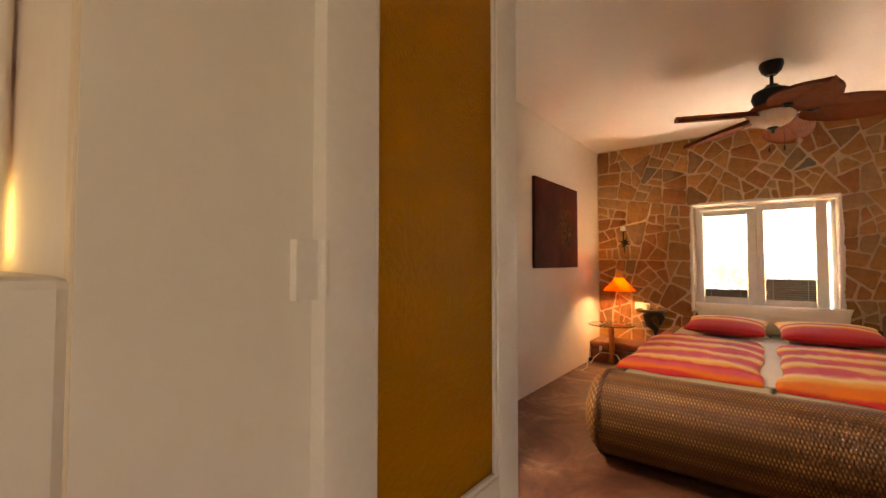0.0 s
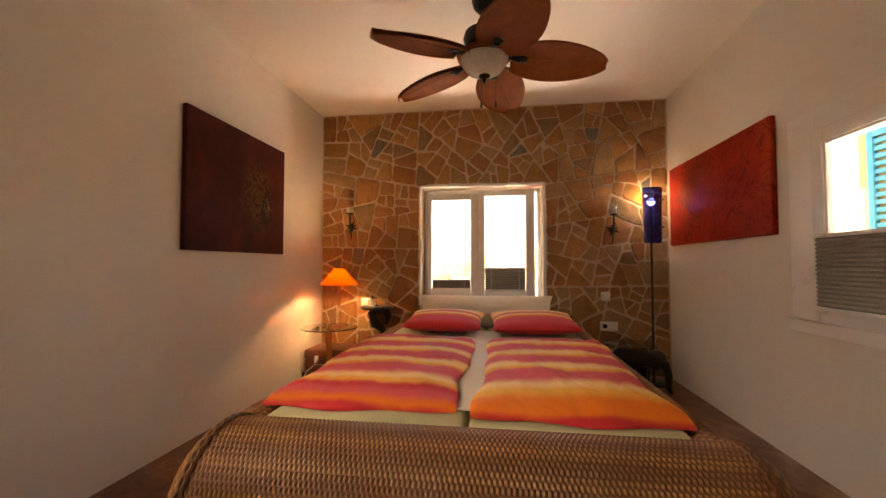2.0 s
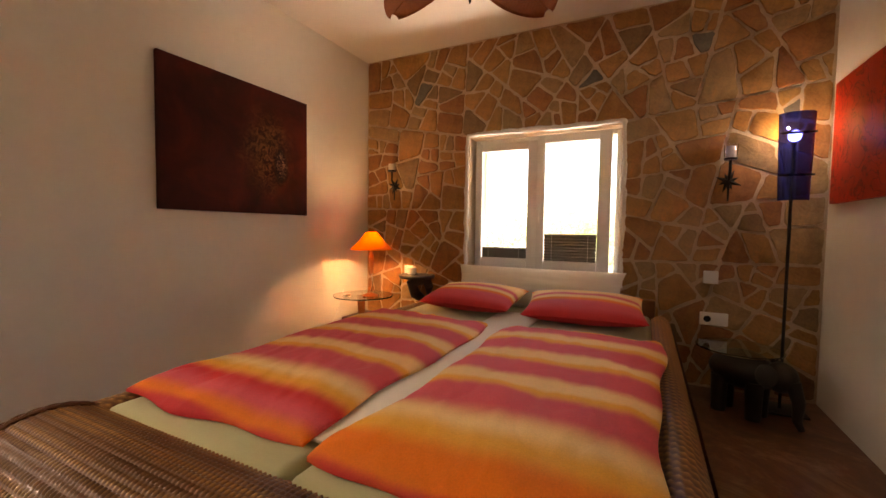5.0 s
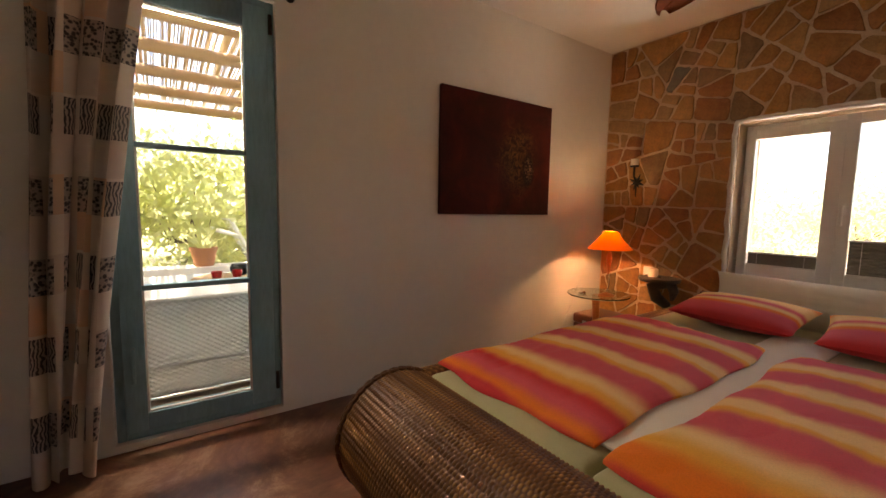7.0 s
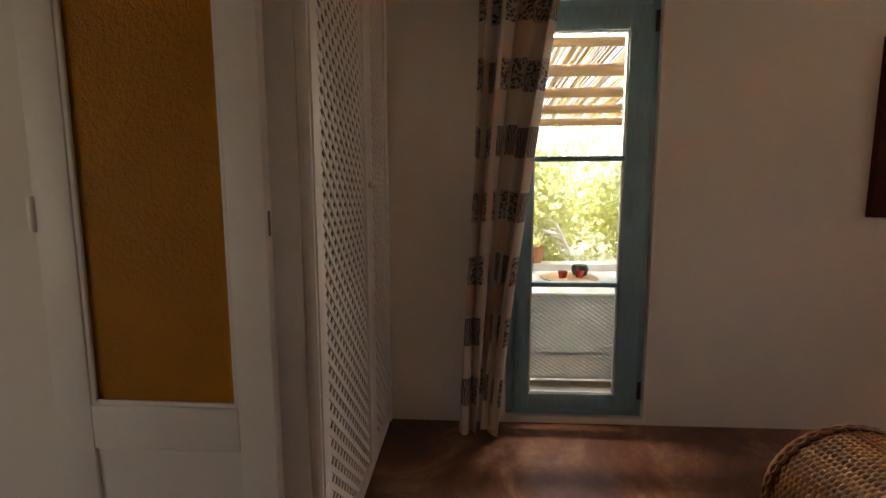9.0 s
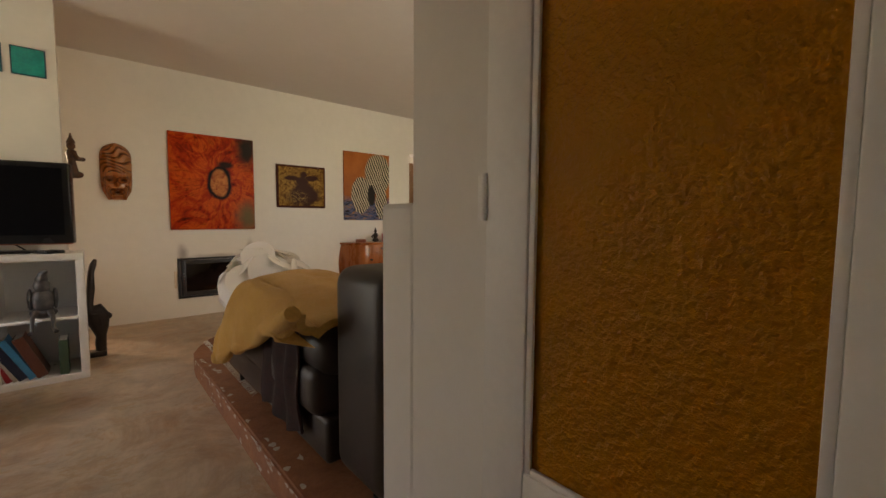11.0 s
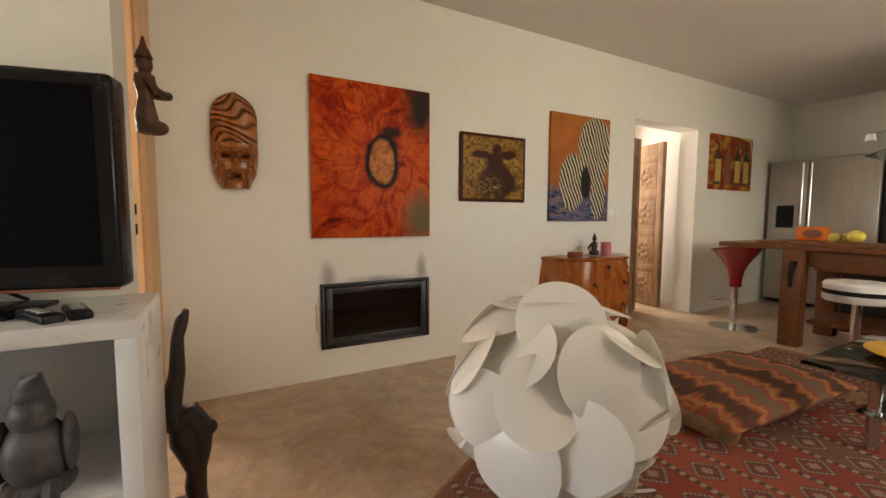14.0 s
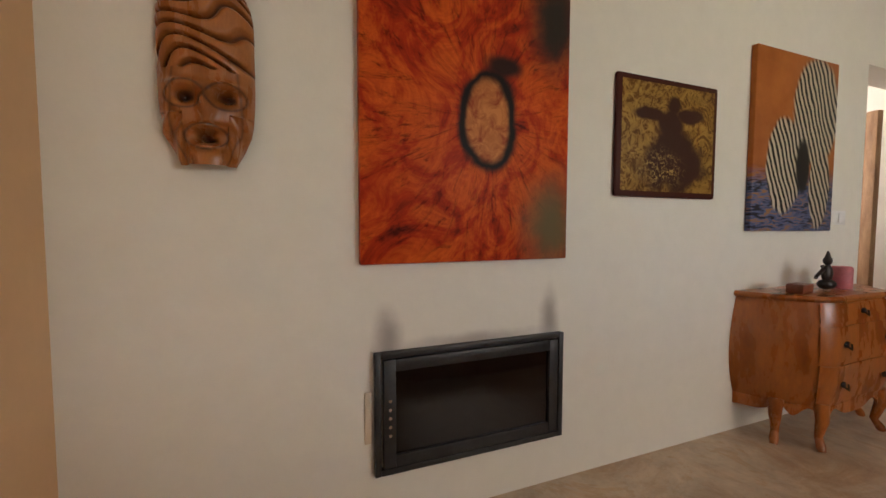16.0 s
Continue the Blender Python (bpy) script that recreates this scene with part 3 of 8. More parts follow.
# ---- bedroom: window in the stone wall ----
win = thing("window_1", (2.245, 7.96, 1.15), "white two-leaf window with pleated blinds", "window")
tagged(win, kind="structure")


def frame_bm(b, x0, x1, z0, z1, wdt, y0, y1, bevel=0.006, bottom=None):
    """A rectangular frame in the xz plane."""
    bt = bottom or wdt
    box(b, x0, x0 + wdt, y0, y1, z0, z1, bevel)
    box(b, x1 - wdt, x1, y0, y1, z0, z1, bevel)
    box(b, x0 + wdt, x1 - wdt, y0, y1, z1 - wdt, z1, bevel)
    box(b, x0 + wdt, x1 - wdt, y0, y1, z0, z0 + bt, bevel)
    return b


part("window_frame", frame_bm(B(), WX0 - 2.245 + 0.004, WX1 - 2.245 - 0.004, WZ0 - 1.15, WZ1 - 1.15 - 0.002, 0.035, 0.02, 0.07), PVC, win)
BLIND = surface("grey_pleated_blind", (0.30, 0.28, 0.25), (0.36, 0.34, 0.31), 4, 0.8, 90, 0.1, 0.002)
for x0, x1, px0, px1, zb, zt, lift, fwd in ((1.715, 2.215, 1.768, 2.139, 0.747, 1.597, 0.09, 0.0), (2.215, 2.735, 2.274, 2.652, 0.74, 1.625, 0.21, -0.018)):
    sash = B()
    y0, y1 = -0.03 + fwd, 0.02 + fwd
    a0, a1, c0, c1 = px0 - 2.245, px1 - 2.245, zb - 1.15, zt - 1.15
    box(sash, x0 - 2.245, a0, y0, y1, 0.645 - 1.15, zt + 0.06 - 1.15, 0.006)
    box(sash, a1, x1 - 2.245, y0, y1, 0.645 - 1.15, zt + 0.06 - 1.15, 0.006)
    box(sash, a0, a1, y0, y1, c1, c1 + 0.06, 0.004)
    box(sash, a0, a1, y0, y1, 0.645 - 1.15, c0, 0.004)
    s = part("sash", sash, PVC, win)
    g = part("pane", box(B(), a0 - 0.005, a1 + 0.005, 0.008 + fwd, 0.012 + fwd, c0 - 0.005, c1 + 0.005), GLASS, s, smooth=False)
    g.visible_shadow = False
    b = B()
    n = 10
    ztop = c0 + lift

    def pleat(u, v, a0=a0, a1=a1, c0=c0, lift=lift, fwd=fwd):
        k = v * 2 * 9
        return (a0 + 0.004 + u * (a1 - a0 - 0.008), -0.012 + fwd + 0.008 * (abs((k % 2) - 1)), c0 + 0.008 + v * (lift - 0.016))

    grid(b, 2, 19, pleat)
    blind = part("pleated_blind", b, BLIND, s, "grey pleated blind half raised", smooth=False)
    for zz in (c0, ztop - 0.008):
        part("blind_rail", box(B(), a0 + 0.002, a1 - 0.002, -0.024 + fwd, -0.002 + fwd, zz, zz + 0.01, 0.002), PVC, s)
    for cx in (a0 + 0.06, a1 - 0.06):
        part("blind_cord", cyl(B(), (cx, -0.017 + fwd, c0), (cx, -0.017 + fwd, ztop), 0.002, seg=6), PVC, s)
hb = B()
box(hb, 2.226 - 2.245, 2.25 - 2.245, -0.056, -0.047, 1.10 - 1.15, 1.17 - 1.15, 0.004)
box(hb, 2.231 - 2.245, 2.245 - 2.245, -0.085, -0.056, 1.14 - 1.15, 1.155 - 1.15, 0.004)
box(hb, 2.230 - 2.245, 2.246 - 2.245, -0.092, -0.078, 1.035 - 1.15, 1.155 - 1.15, 0.005)
part("window_handle", hb, PVC, win, "white window handle")
b = B()
box(b, WX0, WX1, YN - 0.01, 7.985, WZ0 - 0.002, WZ0 + 0.028, 0.006)
setting("window_sill", b, PVC, "white sill below the stone wall window", "sill")
# plaster rim round the opening, uneven by hand
b = B()


def rim(u, v):
    per = [(WX0 - 0.02, WZ0), (WX0 - 0.02, WZ1 + 0.02), (WX1 + 0.02, WZ1 + 0.02), (WX1 + 0.02, WZ0)]
    t = u * 3
    k = min(int(t), 2)
    f = t - k
    x = per[k][0] * (1 - f) + per[k + 1][0] * f
    z = per[k][1] * (1 - f) + per[k + 1][1] * f
    w = 0.010 * noise.noise((x * 9, z * 9, 2)) + 0.006 * noise.noise((x * 30, z * 30, 5))
    a = 2 * math.pi * v
    inward = Vector((2.245 - x, 0, 1.1 - z)).normalized()
    return Vector((x, YN - 0.004, z)) + inward * (0.020 * math.cos(a) + w) + Vector((0, -0.018 * math.sin(a) + w, 0))


grid(b, 120, 9, rim)
setting("window_trim", b, WHITE, "uneven white plaster rim round the window", "trim", smooth=True)

# ---- bedroom: window in the east wall ----
w2 = thing("window_2", (XE, 5.79, 1.2), "white window with a half-drawn pleated blind", "window")
tagged(w2, kind="structure")


def frame_yz(b, y0, y1, z0, z1, w, x0, x1, bevel=0.006):
    box(b, x0, x1, y0, y0 + w, z0, z1, bevel)
    box(b, x0, x1, y1 - w, y1, z0, z1, bevel)
    box(b, x0, x1, y0 + w, y1 - w, z1 - w, z1, bevel)
    box(b, x0, x1, y0 + w, y1 - w, z0, z0 + w, bevel)
    return b


part("window_frame", frame_yz(B(), -0.57, 0.562, -0.485, 0.505, 0.175, -0.012, 0.06), PVC, w2)
sash = part("sash", frame_yz(B(), -0.40, 0.382, -0.437, 0.40, 0.07, -0.035, 0.012, 0.01), PVC, w2)
bead = part("glazing_bead", frame_yz(B(), -0.335, 0.317, -0.372, 0.335, 0.015, -0.026, -0.005, 0.004), PVC, sash)
pane = part("pane", box(B(), 0.0, 0.004, -0.33, 0.312, -0.367, 0.33), GLASS, sash, smooth=False)
pane.visible_shadow = False
b = B()
grid(b, 2, 33, lambda u, v: (-0.046 + 0.010 * abs((v * 32 % 2) - 1), -0.36 + u * 0.715, -0.408 + v * 0.31))
part("pleated_blind", b, BLIND, sash, "grey pleated blind", smooth=False)
part("blind_rail", box(B(), -0.052, -0.034, -0.365, 0.36, -0.098, -0.082, 0.003), PVC, sash)
part("blind_rail", box(B(), -0.052, -0.034, -0.365, 0.36, -0.422, -0.408, 0.003), PVC, sash)
part("window_sill", box(B(), -0.012, 0.05, -0.59, 0.60, -0.545, -0.487, 0.006), PVC, w2)

# ---- bedroom: french door ----
fd = thing("door_1", (0.67, 4.75, 0.04), "teal blue wooden glazed garden door, closed", "door")
tagged(fd, kind="structure")
part("door_frame", frame_yz(B(), -0.345, 0.345, -0.002, 2.035, 0.035, -0.06, 0.0, 0.004), BLUE_PAINT, fd)
leaf = B()
Y0, Y1, PY0, PY1 = -0.31, 0.312, -0.23, 0.205
box(leaf, -0.045, 0.014, Y0, PY0, 0.035, 2.0, 0.005)
box(leaf, -0.045, 0.014, PY1, Y1, 0.035, 2.0, 0.005)
box(leaf, -0.045, 0.0138, PY0, PY1, 1.895, 2.0, 0.004)
box(leaf, -0.045, 0.0138, PY0, PY1, 0.035, 0.115, 0.004)
dl = part("door_leaf", leaf, BLUE_PAINT, fd)
for z in (1.326 - 0.02, 0.704 - 0.02):
    part("glazing_bar", box(B(), -0.04, 0.010, PY0, PY1, z - 0.012, z + 0.012, 0.004), BLUE_PAINT, dl)
for z0, z1 in ((0.115, 0.672), (0.696, 1.294), (1.318, 1.895)):
    p = part("pane", box(B(), -0.018, -0.014, PY0, PY1, z0, z1), GLASS, dl, smooth=False)
    p.visible_shadow = False
b = frame_yz(B(), PY0 - 0.001, PY1 + 0.001, 0.113, 1.897, 0.010, -0.010, 0.006, 0.002)
part("glazing_bead", b, WHITE, dl, "pale glazing seal")
for z in (0.10, 1.88):
    part("hinge", cyl(B(), (0.02, Y1 + 0.012, z), (0.02, Y1 + 0.012, z + 0.09), 0.009, seg=12), BLACK_IRON, fd, "dark hinge")
hb = B()
box(hb, 0.014, 0.02, Y0 + 0.02, Y0 + 0.055, 0.36, 0.60, 0.004)
tube(hb, [(0.02, Y0 + 0.038, 0.42), (0.055, Y0 + 0.038, 0.42), (0.06, Y0 + 0.038, 0.40), (0.06, Y0 + 0.038, 0.28)], 0.009, 8)
part("door_handle", hb, BLUE_PAINT, dl)

# ---- bedroom: curtain and rod ----
rod = thing("curtain_rod", (XW, 4.67, 2.145), "black iron curtain rod with spear finials", "curtain rod")
part("rod", cyl(B(), (0.11, -0.62, 0), (0.11, 0.62, 0), 0.009, seg=12), BLACK_IRON, rod)
for s in (-1, 1):
    b = B()
    cyl(b, (0.11, s * 0.62, 0), (0.11, s * 0.645, 0), 0.013, seg=12)
    for k in (-1, 1):
        tube(b, [(0.11, s * 0.645, 0), (0.11 + 0.012, s * 0.67, 0.014 * k), (0.11, s * 0.72, 0.003 * k)], [0.005, 0.006, 0.001], 6)
    part("finial", b, BLACK_IRON, rod)
    b = B()
    tube(b, [(0.0, s * 0.50, -0.03), (0.06, s * 0.50, -0.03), (0.11, s * 0.50, -0.012)], 0.006, 8)
    cyl(b, (0.0, s * 0.50, -0.03), (0.006, s * 0.50, -0.03), 0.022, seg=14)
    part("bracket", b, BLACK_IRON, rod)


def curtain_material():
    """Beige cloth with rows of grey animal-print and orange squares, laid out along the cloth."""
    m, nt, b = nodes_of("patchwork_curtain_cloth")
    uv = nt.nodes.new("ShaderNodeUVMap")
    sep = nt.nodes.new("ShaderNodeSeparateXYZ")
    nt.links.new(uv.outputs[0], sep.inputs[0])

    def mth(op, a, c=None):
        n = nt.nodes.new("ShaderNodeMath")
        n.operation = op
        for sock, v in zip(n.inputs, (a, c)):
            if v is None:
                continue
            if isinstance(v, (int, float)):
                sock.default_value = v
            else:
                nt.links.new(v, sock)
        return n.outputs[0]

    cx, cy = mth("DIVIDE", sep.outputs[0], 0.12), mth("DIVIDE", sep.outputs[1], 0.145)
    ix, iy = mth("FLOOR", cx), mth("FLOOR", cy)
    fx, fy = mth("FRACT", cx), mth("FRACT", cy)
    alt = mth("FRACT", mth("MULTIPLY", iy, 0.5))
    printed = mth("GREATER_THAN", alt, 0.25)
    printed = mth("MULTIPLY", printed, mth("MULTIPLY", mth("LESS_THAN", fy, 0.92), mth("LESS_THAN", fx, 0.76)))
    comb = nt.nodes.new("ShaderNodeCombineXYZ")
    nt.links.new(ix, comb.inputs[0])
    nt.links.new(iy, comb.inputs[1])
    wn_ = nt.nodes.new("ShaderNodeTexWhiteNoise")
    nt.links.new(comb.outputs[0], wn_.inputs["Vector"])
    kind = wn_.outputs["Value"]
    wave = nt.nodes.new("ShaderNodeTexWave")
    wave.inputs["Scale"].default_value, wave.inputs["Distortion"].default_value = 26, 9
    wave.inputs["Detail"].default_value = 2
    nt.links.new(uv.outputs[0], wave.inputs["Vector"])
    vor = nt.nodes.new("ShaderNodeTexVoronoi")
    vor.inputs["Scale"].default_value = 75
    nt.links.new(uv.outputs[0], vor.inputs["Vector"])
    pat = mix(nt, mth("GREATER_THAN", kind, 0.5), wave.outputs["Color"], vor.outputs["Distance"])
    ink = ramp(nt, pat, [(0.35, (0.035, 0.03, 0.035)), (0.6, (0.34, 0.29, 0.26))])
    base = ramp(nt, kind, [(0.0, (0.62, 0.55, 0.48)), (0.5, (0.54, 0.46, 0.40)), (0.88, (0.60, 0.40, 0.28))], "CONSTANT")
    col = mix(nt, printed, base, ink)
    nt.links.new(col, b.inputs["Base Color"])
    b.inputs["Roughness"].default_value = 0.85
    b.inputs["Sheen Weight"].default_value = 0.2
    bump(nt, b, noise_tex(nt, mapped(nt), 300, 3), 0.2, 0.001)
    return m


cur = thing("curtain", (0.80, 4.40, 2.145), "gathered beige curtain with animal-print squares", "curtain")
b = B()
lay = b.loops.layers.uv.new("UVMap")
nu, nv, cloth = 150, 60, 0.66
uvs = {}


def drape(u, v):
    # v: 0 at the rod, 1 at the hem; the cloth leans away from the door towards the floor
    wdt = 0.27 - 0.10 * v ** 0.7
    y = -0.15 + u * wdt - 0.075 * v + 0.18 * u * (1 - v) ** 1.5 * 0.6
    fold = math.sin(u * 2 * math.pi * 3.5 + 0.7 * math.sin(3 * v)) * (0.032 + 0.012 * math.sin(7 * u))
    return Vector((0.02 + fold * (0.7 + 0.4 * v), y + 0.012 * math.sin(u * 31 + 4 * v), -0.01 - 2.10 * v - 0.02 * v * math.sin(9 * u)))


rows = grid(b, nu, nv, drape)
for j, row in enumerate(rows):
    for i, w in enumerate(row):
        uvs[w] = (i / (nu - 1) * cloth, 2.1 - j / (nv - 1) * 2.1)
for f in b.faces:
    for lp in f.loops:
        lp[lay].uv = uvs[lp.vert]
part("cloth", sheet(b, None, 0.002), curtain_material(), cur)
for k in range(7):
    part("curtain_ring", tube(B(), [(0.012 * math.cos(a * 0.524), -0.12 + k * 0.06, 0.0 + 0.014 * math.sin(a * 0.524)) for a in range(13)], 0.002, 5), BLACK_IRON, cur)

# ---- bedroom: amber glass door and lattice closet ----
AMBER = glass_mat("amber_cathedral_glass", (0.56, 0.23, 0.002), 0.3, 0.9, 70)
AMBER.node_tree.nodes["Principled BSDF"].inputs["Specular IOR Level"].default_value = 0.12
AMBER.node_tree.nodes["Principled BSDF"].inputs["Transmission Weight"].default_value = 0.35
TRUNK_EDGE = surface("brown_latch", (0.16, 0.08, 0.04), (0.2, 0.1, 0.05), 9, 0.5, 50, 0.1, 0.001)
d2 = thing("door_2", (1.755, 3.158, 0), "white door leaf with an amber glass panel, standing open", "door")
tagged(d2, kind="structure")
b = B()
box(b, 0, 0.035, 0.0, 0.094, 0.01, 2.15, 0.004)
box(b, 0, 0.035, 0.474, 0.566, 0.01, 2.15, 0.004)
box(b, 0.001, 0.034, 0.094, 0.474, 2.04, 2.15, 0.003)
box(b, 0.001, 0.034, 0.094, 0.474, 0.51, 0.625, 0.003)
box(b, 0.001, 0.034, 0.094, 0.474, 0.01, 0.12, 0.003)
box(b, 0.010, 0.025, 0.094, 0.474, 0.12, 0.51)
dleaf = part("door_leaf", b, WHITE, d2)
part("amber_pane", box(B(), 0.014, 0.020, 0.09, 0.48, 0.62, 2.045), AMBER, dleaf, "amber textured glass", smooth=False)
for x0, x1 in ((0.0215, 0.031), (0.004, 0.0125)):
    part("glazing_bead", frame_yz(B(), 0.094, 0.474, 0.625, 2.04, 0.012, x0, x1, 0.003), WHITE, dleaf)
for z in (0.25, 1.06, 1.85):
    b = B()
    box(b, -0.012, 0.02, -0.035, 0.0, z, z + 0.085, 0.002)
    cyl(b, (0.036, -0.002, z), (0.036, -0.002, z + 0.085), 0.006, seg=10)
    part("hinge", b, WHITE, d2, "white painted hinge")
part("door_latch", box(B(), 0.012, 0.022, 0.565, 0.5675, 1.05, 1.11, 0.001), TRUNK_EDGE, dleaf)
b = B()
box(b, 1.735, 1.758, LN - 0.004, YS + 0.006, 0, 2.2, 0.003)
box(b, 1.700, 1.735, YS, YS + 0.008, 0, 2.2, 0.003)
setting("door_jamb", b, CREAM, "cream painted door jamb", "door jamb")

closet = thing("lattice_closet", (1.22, 3.5, 0), "built-in closet with white diagonal lattice doors", "closet")
b = B()
box(b, 0.478, 0.50, -0.31, 0.28, 0, HC - 0.003, 0.003)
part("side_panel", b, WHITE, closet)
b = B()
box(b, 0.490, 0.50, 0.281, 0.312, 0, HC - 0.003, 0.003)
box(b, -0.528, -0.50, 0.281, 0.312, 0, HC - 0.003, 0.004)
box(b, -0.50, 0.490, 0.281, 0.312, HC - 0.06, HC - 0.003, 0.004)
part("front_frame", b, WHITE, closet)
# dark sheet behind the lattice, standing in for the shaded closet interior
CLOSET_SHADE = surface("closet_shade", (0.05, 0.04, 0.035), (0.08, 0.065, 0.055), 3, 0.9, 40, 0.1, 0.002)
part("shade_backing", box(B(), -0.52, 0.475, 0.20, 0.21, 0, HC - 0.01), CLOSET_SHADE, closet)


def lattice_door(x0, x1, knob):
    z0, z1, rail = 0.03, HC - 0.07, 0.05
    b = B()
    box(b, x0, x0 + rail, 0.292, 0.316, z0, z1, 0.004)
    box(b, x1 - rail, x1, 0.292, 0.316, z0, z1, 0.004)
    box(b, x0 + rail, x1 - rail, 0.293, 0.315, z1 - rail, z1, 0.003)
    box(b, x0 + rail, x1 - rail, 0.293, 0.315, z0, z0 + rail, 0.003)
    door = part("lattice_door", b, WHITE, closet)
    a0, a1, c0, c1 = x0 + rail - 0.004, x1 - rail + 0.004, z0 + rail - 0.004, z1 - rail + 0.004
    step = 0.055
    for s in (1, -1):
        k = -int((c1 - c0 + 1) / step) - 2
        while k * step < (a1 - a0) + (c1 - c0) + 0.1:
            # the line x - s * z = const, cut to the panel
            cst = a0 + k * step - (s * c0 if s > 0 else -c1)
            pts = []
            for z in (c0, c1):
                x = cst + s * z
                if a0 <= x <= a1:
                    pts.append((x, z))
            for x in (a0, a1):
                z = (x - cst) * s
                if c0 < z < c1:
                    pts.append((x, z))
            k += 1
            if len(pts) < 2:
                continue
            (xa, za), (xb, zb) = pts[0], pts[1]
            ln = math.hypot(xb - xa, zb - za)
            if ln < 0.03:
                continue
            bb = B()
            box(bb, -ln / 2, ln / 2, -0.0015, 0.0015, -0.0085, 0.0085)
            part("lattice_slat", bb, WHITE, door, smooth=False,
                 m=pose((xa + xb) / 2, 0.3055 if s > 0 else 0.3025, (za + zb) / 2, 0, -math.degrees(math.atan2(zb - za, xb - xa)), 0))
    part("knob", ball(B(), (knob, 0.33, 1.20), 0.013), WHITE, door)
    return door


lattice_door(-0.092, 0.488, -0.067)
lattice_door(-0.498, -0.097, -0.122)
for z in (0.3, 1.10, 2.0):
    part("hinge", box(B(), 0.470, 0.4995, 0.3165, 0.3195, z, z + 0.07, 0.002), WHITE, closet, "white painted hinge")

# ---- bedroom: pictures ----
def canvas(name, at, w, h, material, label, axis, thick=0.03, round_=0.0):
    """A stretched canvas: its face looks along axis ('x', '-x' or 'y'); at is the middle of its back."""
    t = thing(name, at, label, "painting", turn={"x": 90, "-x": -90, "y": 180}[axis])
    b = box(B(), -w / 2, w / 2, -thick, 0, -h / 2, h / 2, 0.004 if not round_ else 0.01, 2)
    part("canvas", b, material, t)
    return t


def painting(name, build, rough=0.5):
    m, nt, b = nodes_of(name)
    v = mapped(nt)
    col = build(nt, v)
    nt.links.new(col, b.inputs["Base Color"])
    b.inputs["Roughness"].default_value = rough
    b.inputs["Specular IOR Level"].default_value = 0.15
    bump(nt, b, noise_tex(nt, v, 90, 5, 0.7), 0.25, 0.002)
    return m


def blob(nt, v, centre, size, soft=0.5, wobble=0.3):
    """1 inside a rough-edged oval of that centre and size in the picture's plane, 0 outside."""
    mp = nt.nodes.new("ShaderNodeMapping")
    mp.vector_type = "TEXTURE"
    mp.inputs["Location"].default_value = (centre[0], 0, centre[1])
    mp.inputs["Scale"].default_value = (size[0], 10, size[1])
    w = nt.nodes.new("ShaderNodeTexNoise")
    w.inputs["Scale"].default_value = 9
    w.inputs["Detail"].default_value = 5
    nt.links.new(v, w.inputs["Vector"])
    dv = nt.nodes.new("ShaderNodeVectorMath")
    dv.operation = "MULTIPLY_ADD"
    nt.links.new(w.outputs["Color"], dv.inputs[0])
    dv.inputs[1].default_value = (wobble * size[0], 0, wobble * size[1])
    sub = nt.nodes.new("ShaderNodeVectorMath")
    sub.operation = "SUBTRACT"
    nt.links.new(v, dv.inputs[2])
    nt.links.new(dv.outputs[0], sub.inputs[0])
    sub.inputs[1].default_value = (0.5 * wobble * size[0], 0, 0.5 * wobble * size[1])
    nt.links.new(sub.outputs[0], mp.inputs[0])
    ln = nt.nodes.new("ShaderNodeVectorMath")
    ln.operation = "LENGTH"
    nt.links.new(mp.outputs[0], ln.inputs[0])
    r = nt.nodes.new("ShaderNodeMapRange")
    r.interpolation_type = "SMOOTHSTEP"
    r.inputs["From Min"].default_value, r.inputs["From Max"].default_value = 1 - soft, 1 + soft * 0.2
    r.inputs["To Min"].default_value, r.inputs["To Max"].default_value = 1, 0
    nt.links.new(ln.outputs["Value"], r.inputs[0])
    return r.outputs[0]


def dark_red(nt, v):
    n = noise_tex(nt, v, 3, 6, 0.6, 0.5)
    c = ramp(nt, n, [(0.3, (0.035, 0.010, 0.008)), (0.5, (0.075, 0.013, 0.010)), (0.7, (0.13, 0.02, 0.012))])
    warm = ramp(nt, noise_tex(nt, v, 22, 5, 0.7, 1.5), [(0.42, (0.04, 0.012, 0.008)), (0.62, (0.22, 0.09, 0.03))])
    c = mix(nt, blob(nt, v, (0.16, 0.0), (0.22, 0.30), 0.8, 0.6), c, warm)
    c = mix(nt, blob(nt, v, (0.27, -0.08), (0.07, 0.13), 0.5, 0.5), c, (0.012, 0.008, 0.008))
    pale = ramp(nt, noise_tex(nt, v, 45, 3, 0.6, 2), [(0.5, (0.03, 0.01, 0.01)), (0.62, (0.42, 0.26, 0.14))])
    return mix(nt, blob(nt, v, (0.275, -0.07), (0.055, 0.10), 0.6, 0.5), c, pale)


def bright_red(nt, v):
    n = noise_tex(nt, v, 2.5, 6, 0.6, 0.8)
    c = ramp(nt, n, [(0.3, (0.30, 0.012, 0.006)), (0.6, (0.46, 0.028, 0.010)), (0.8, (0.52, 0.07, 0.02))])
    lines = ramp(nt, noise_tex(nt, v, 5, 3, 0.5, 2.5), [(0.47, (1, 1, 1)), (0.5, (0.45, 0.4, 0.4)), (0.53, (1, 1, 1))])
    return mix(nt, 1.0, c, lines, "MULTIPLY")


canvas("painting", (XW, 6.58, 1.467), 1.02, 0.81, painting("dark_red_painting", dark_red, 0.6), "dark red abstract canvas on the white wall", "x")
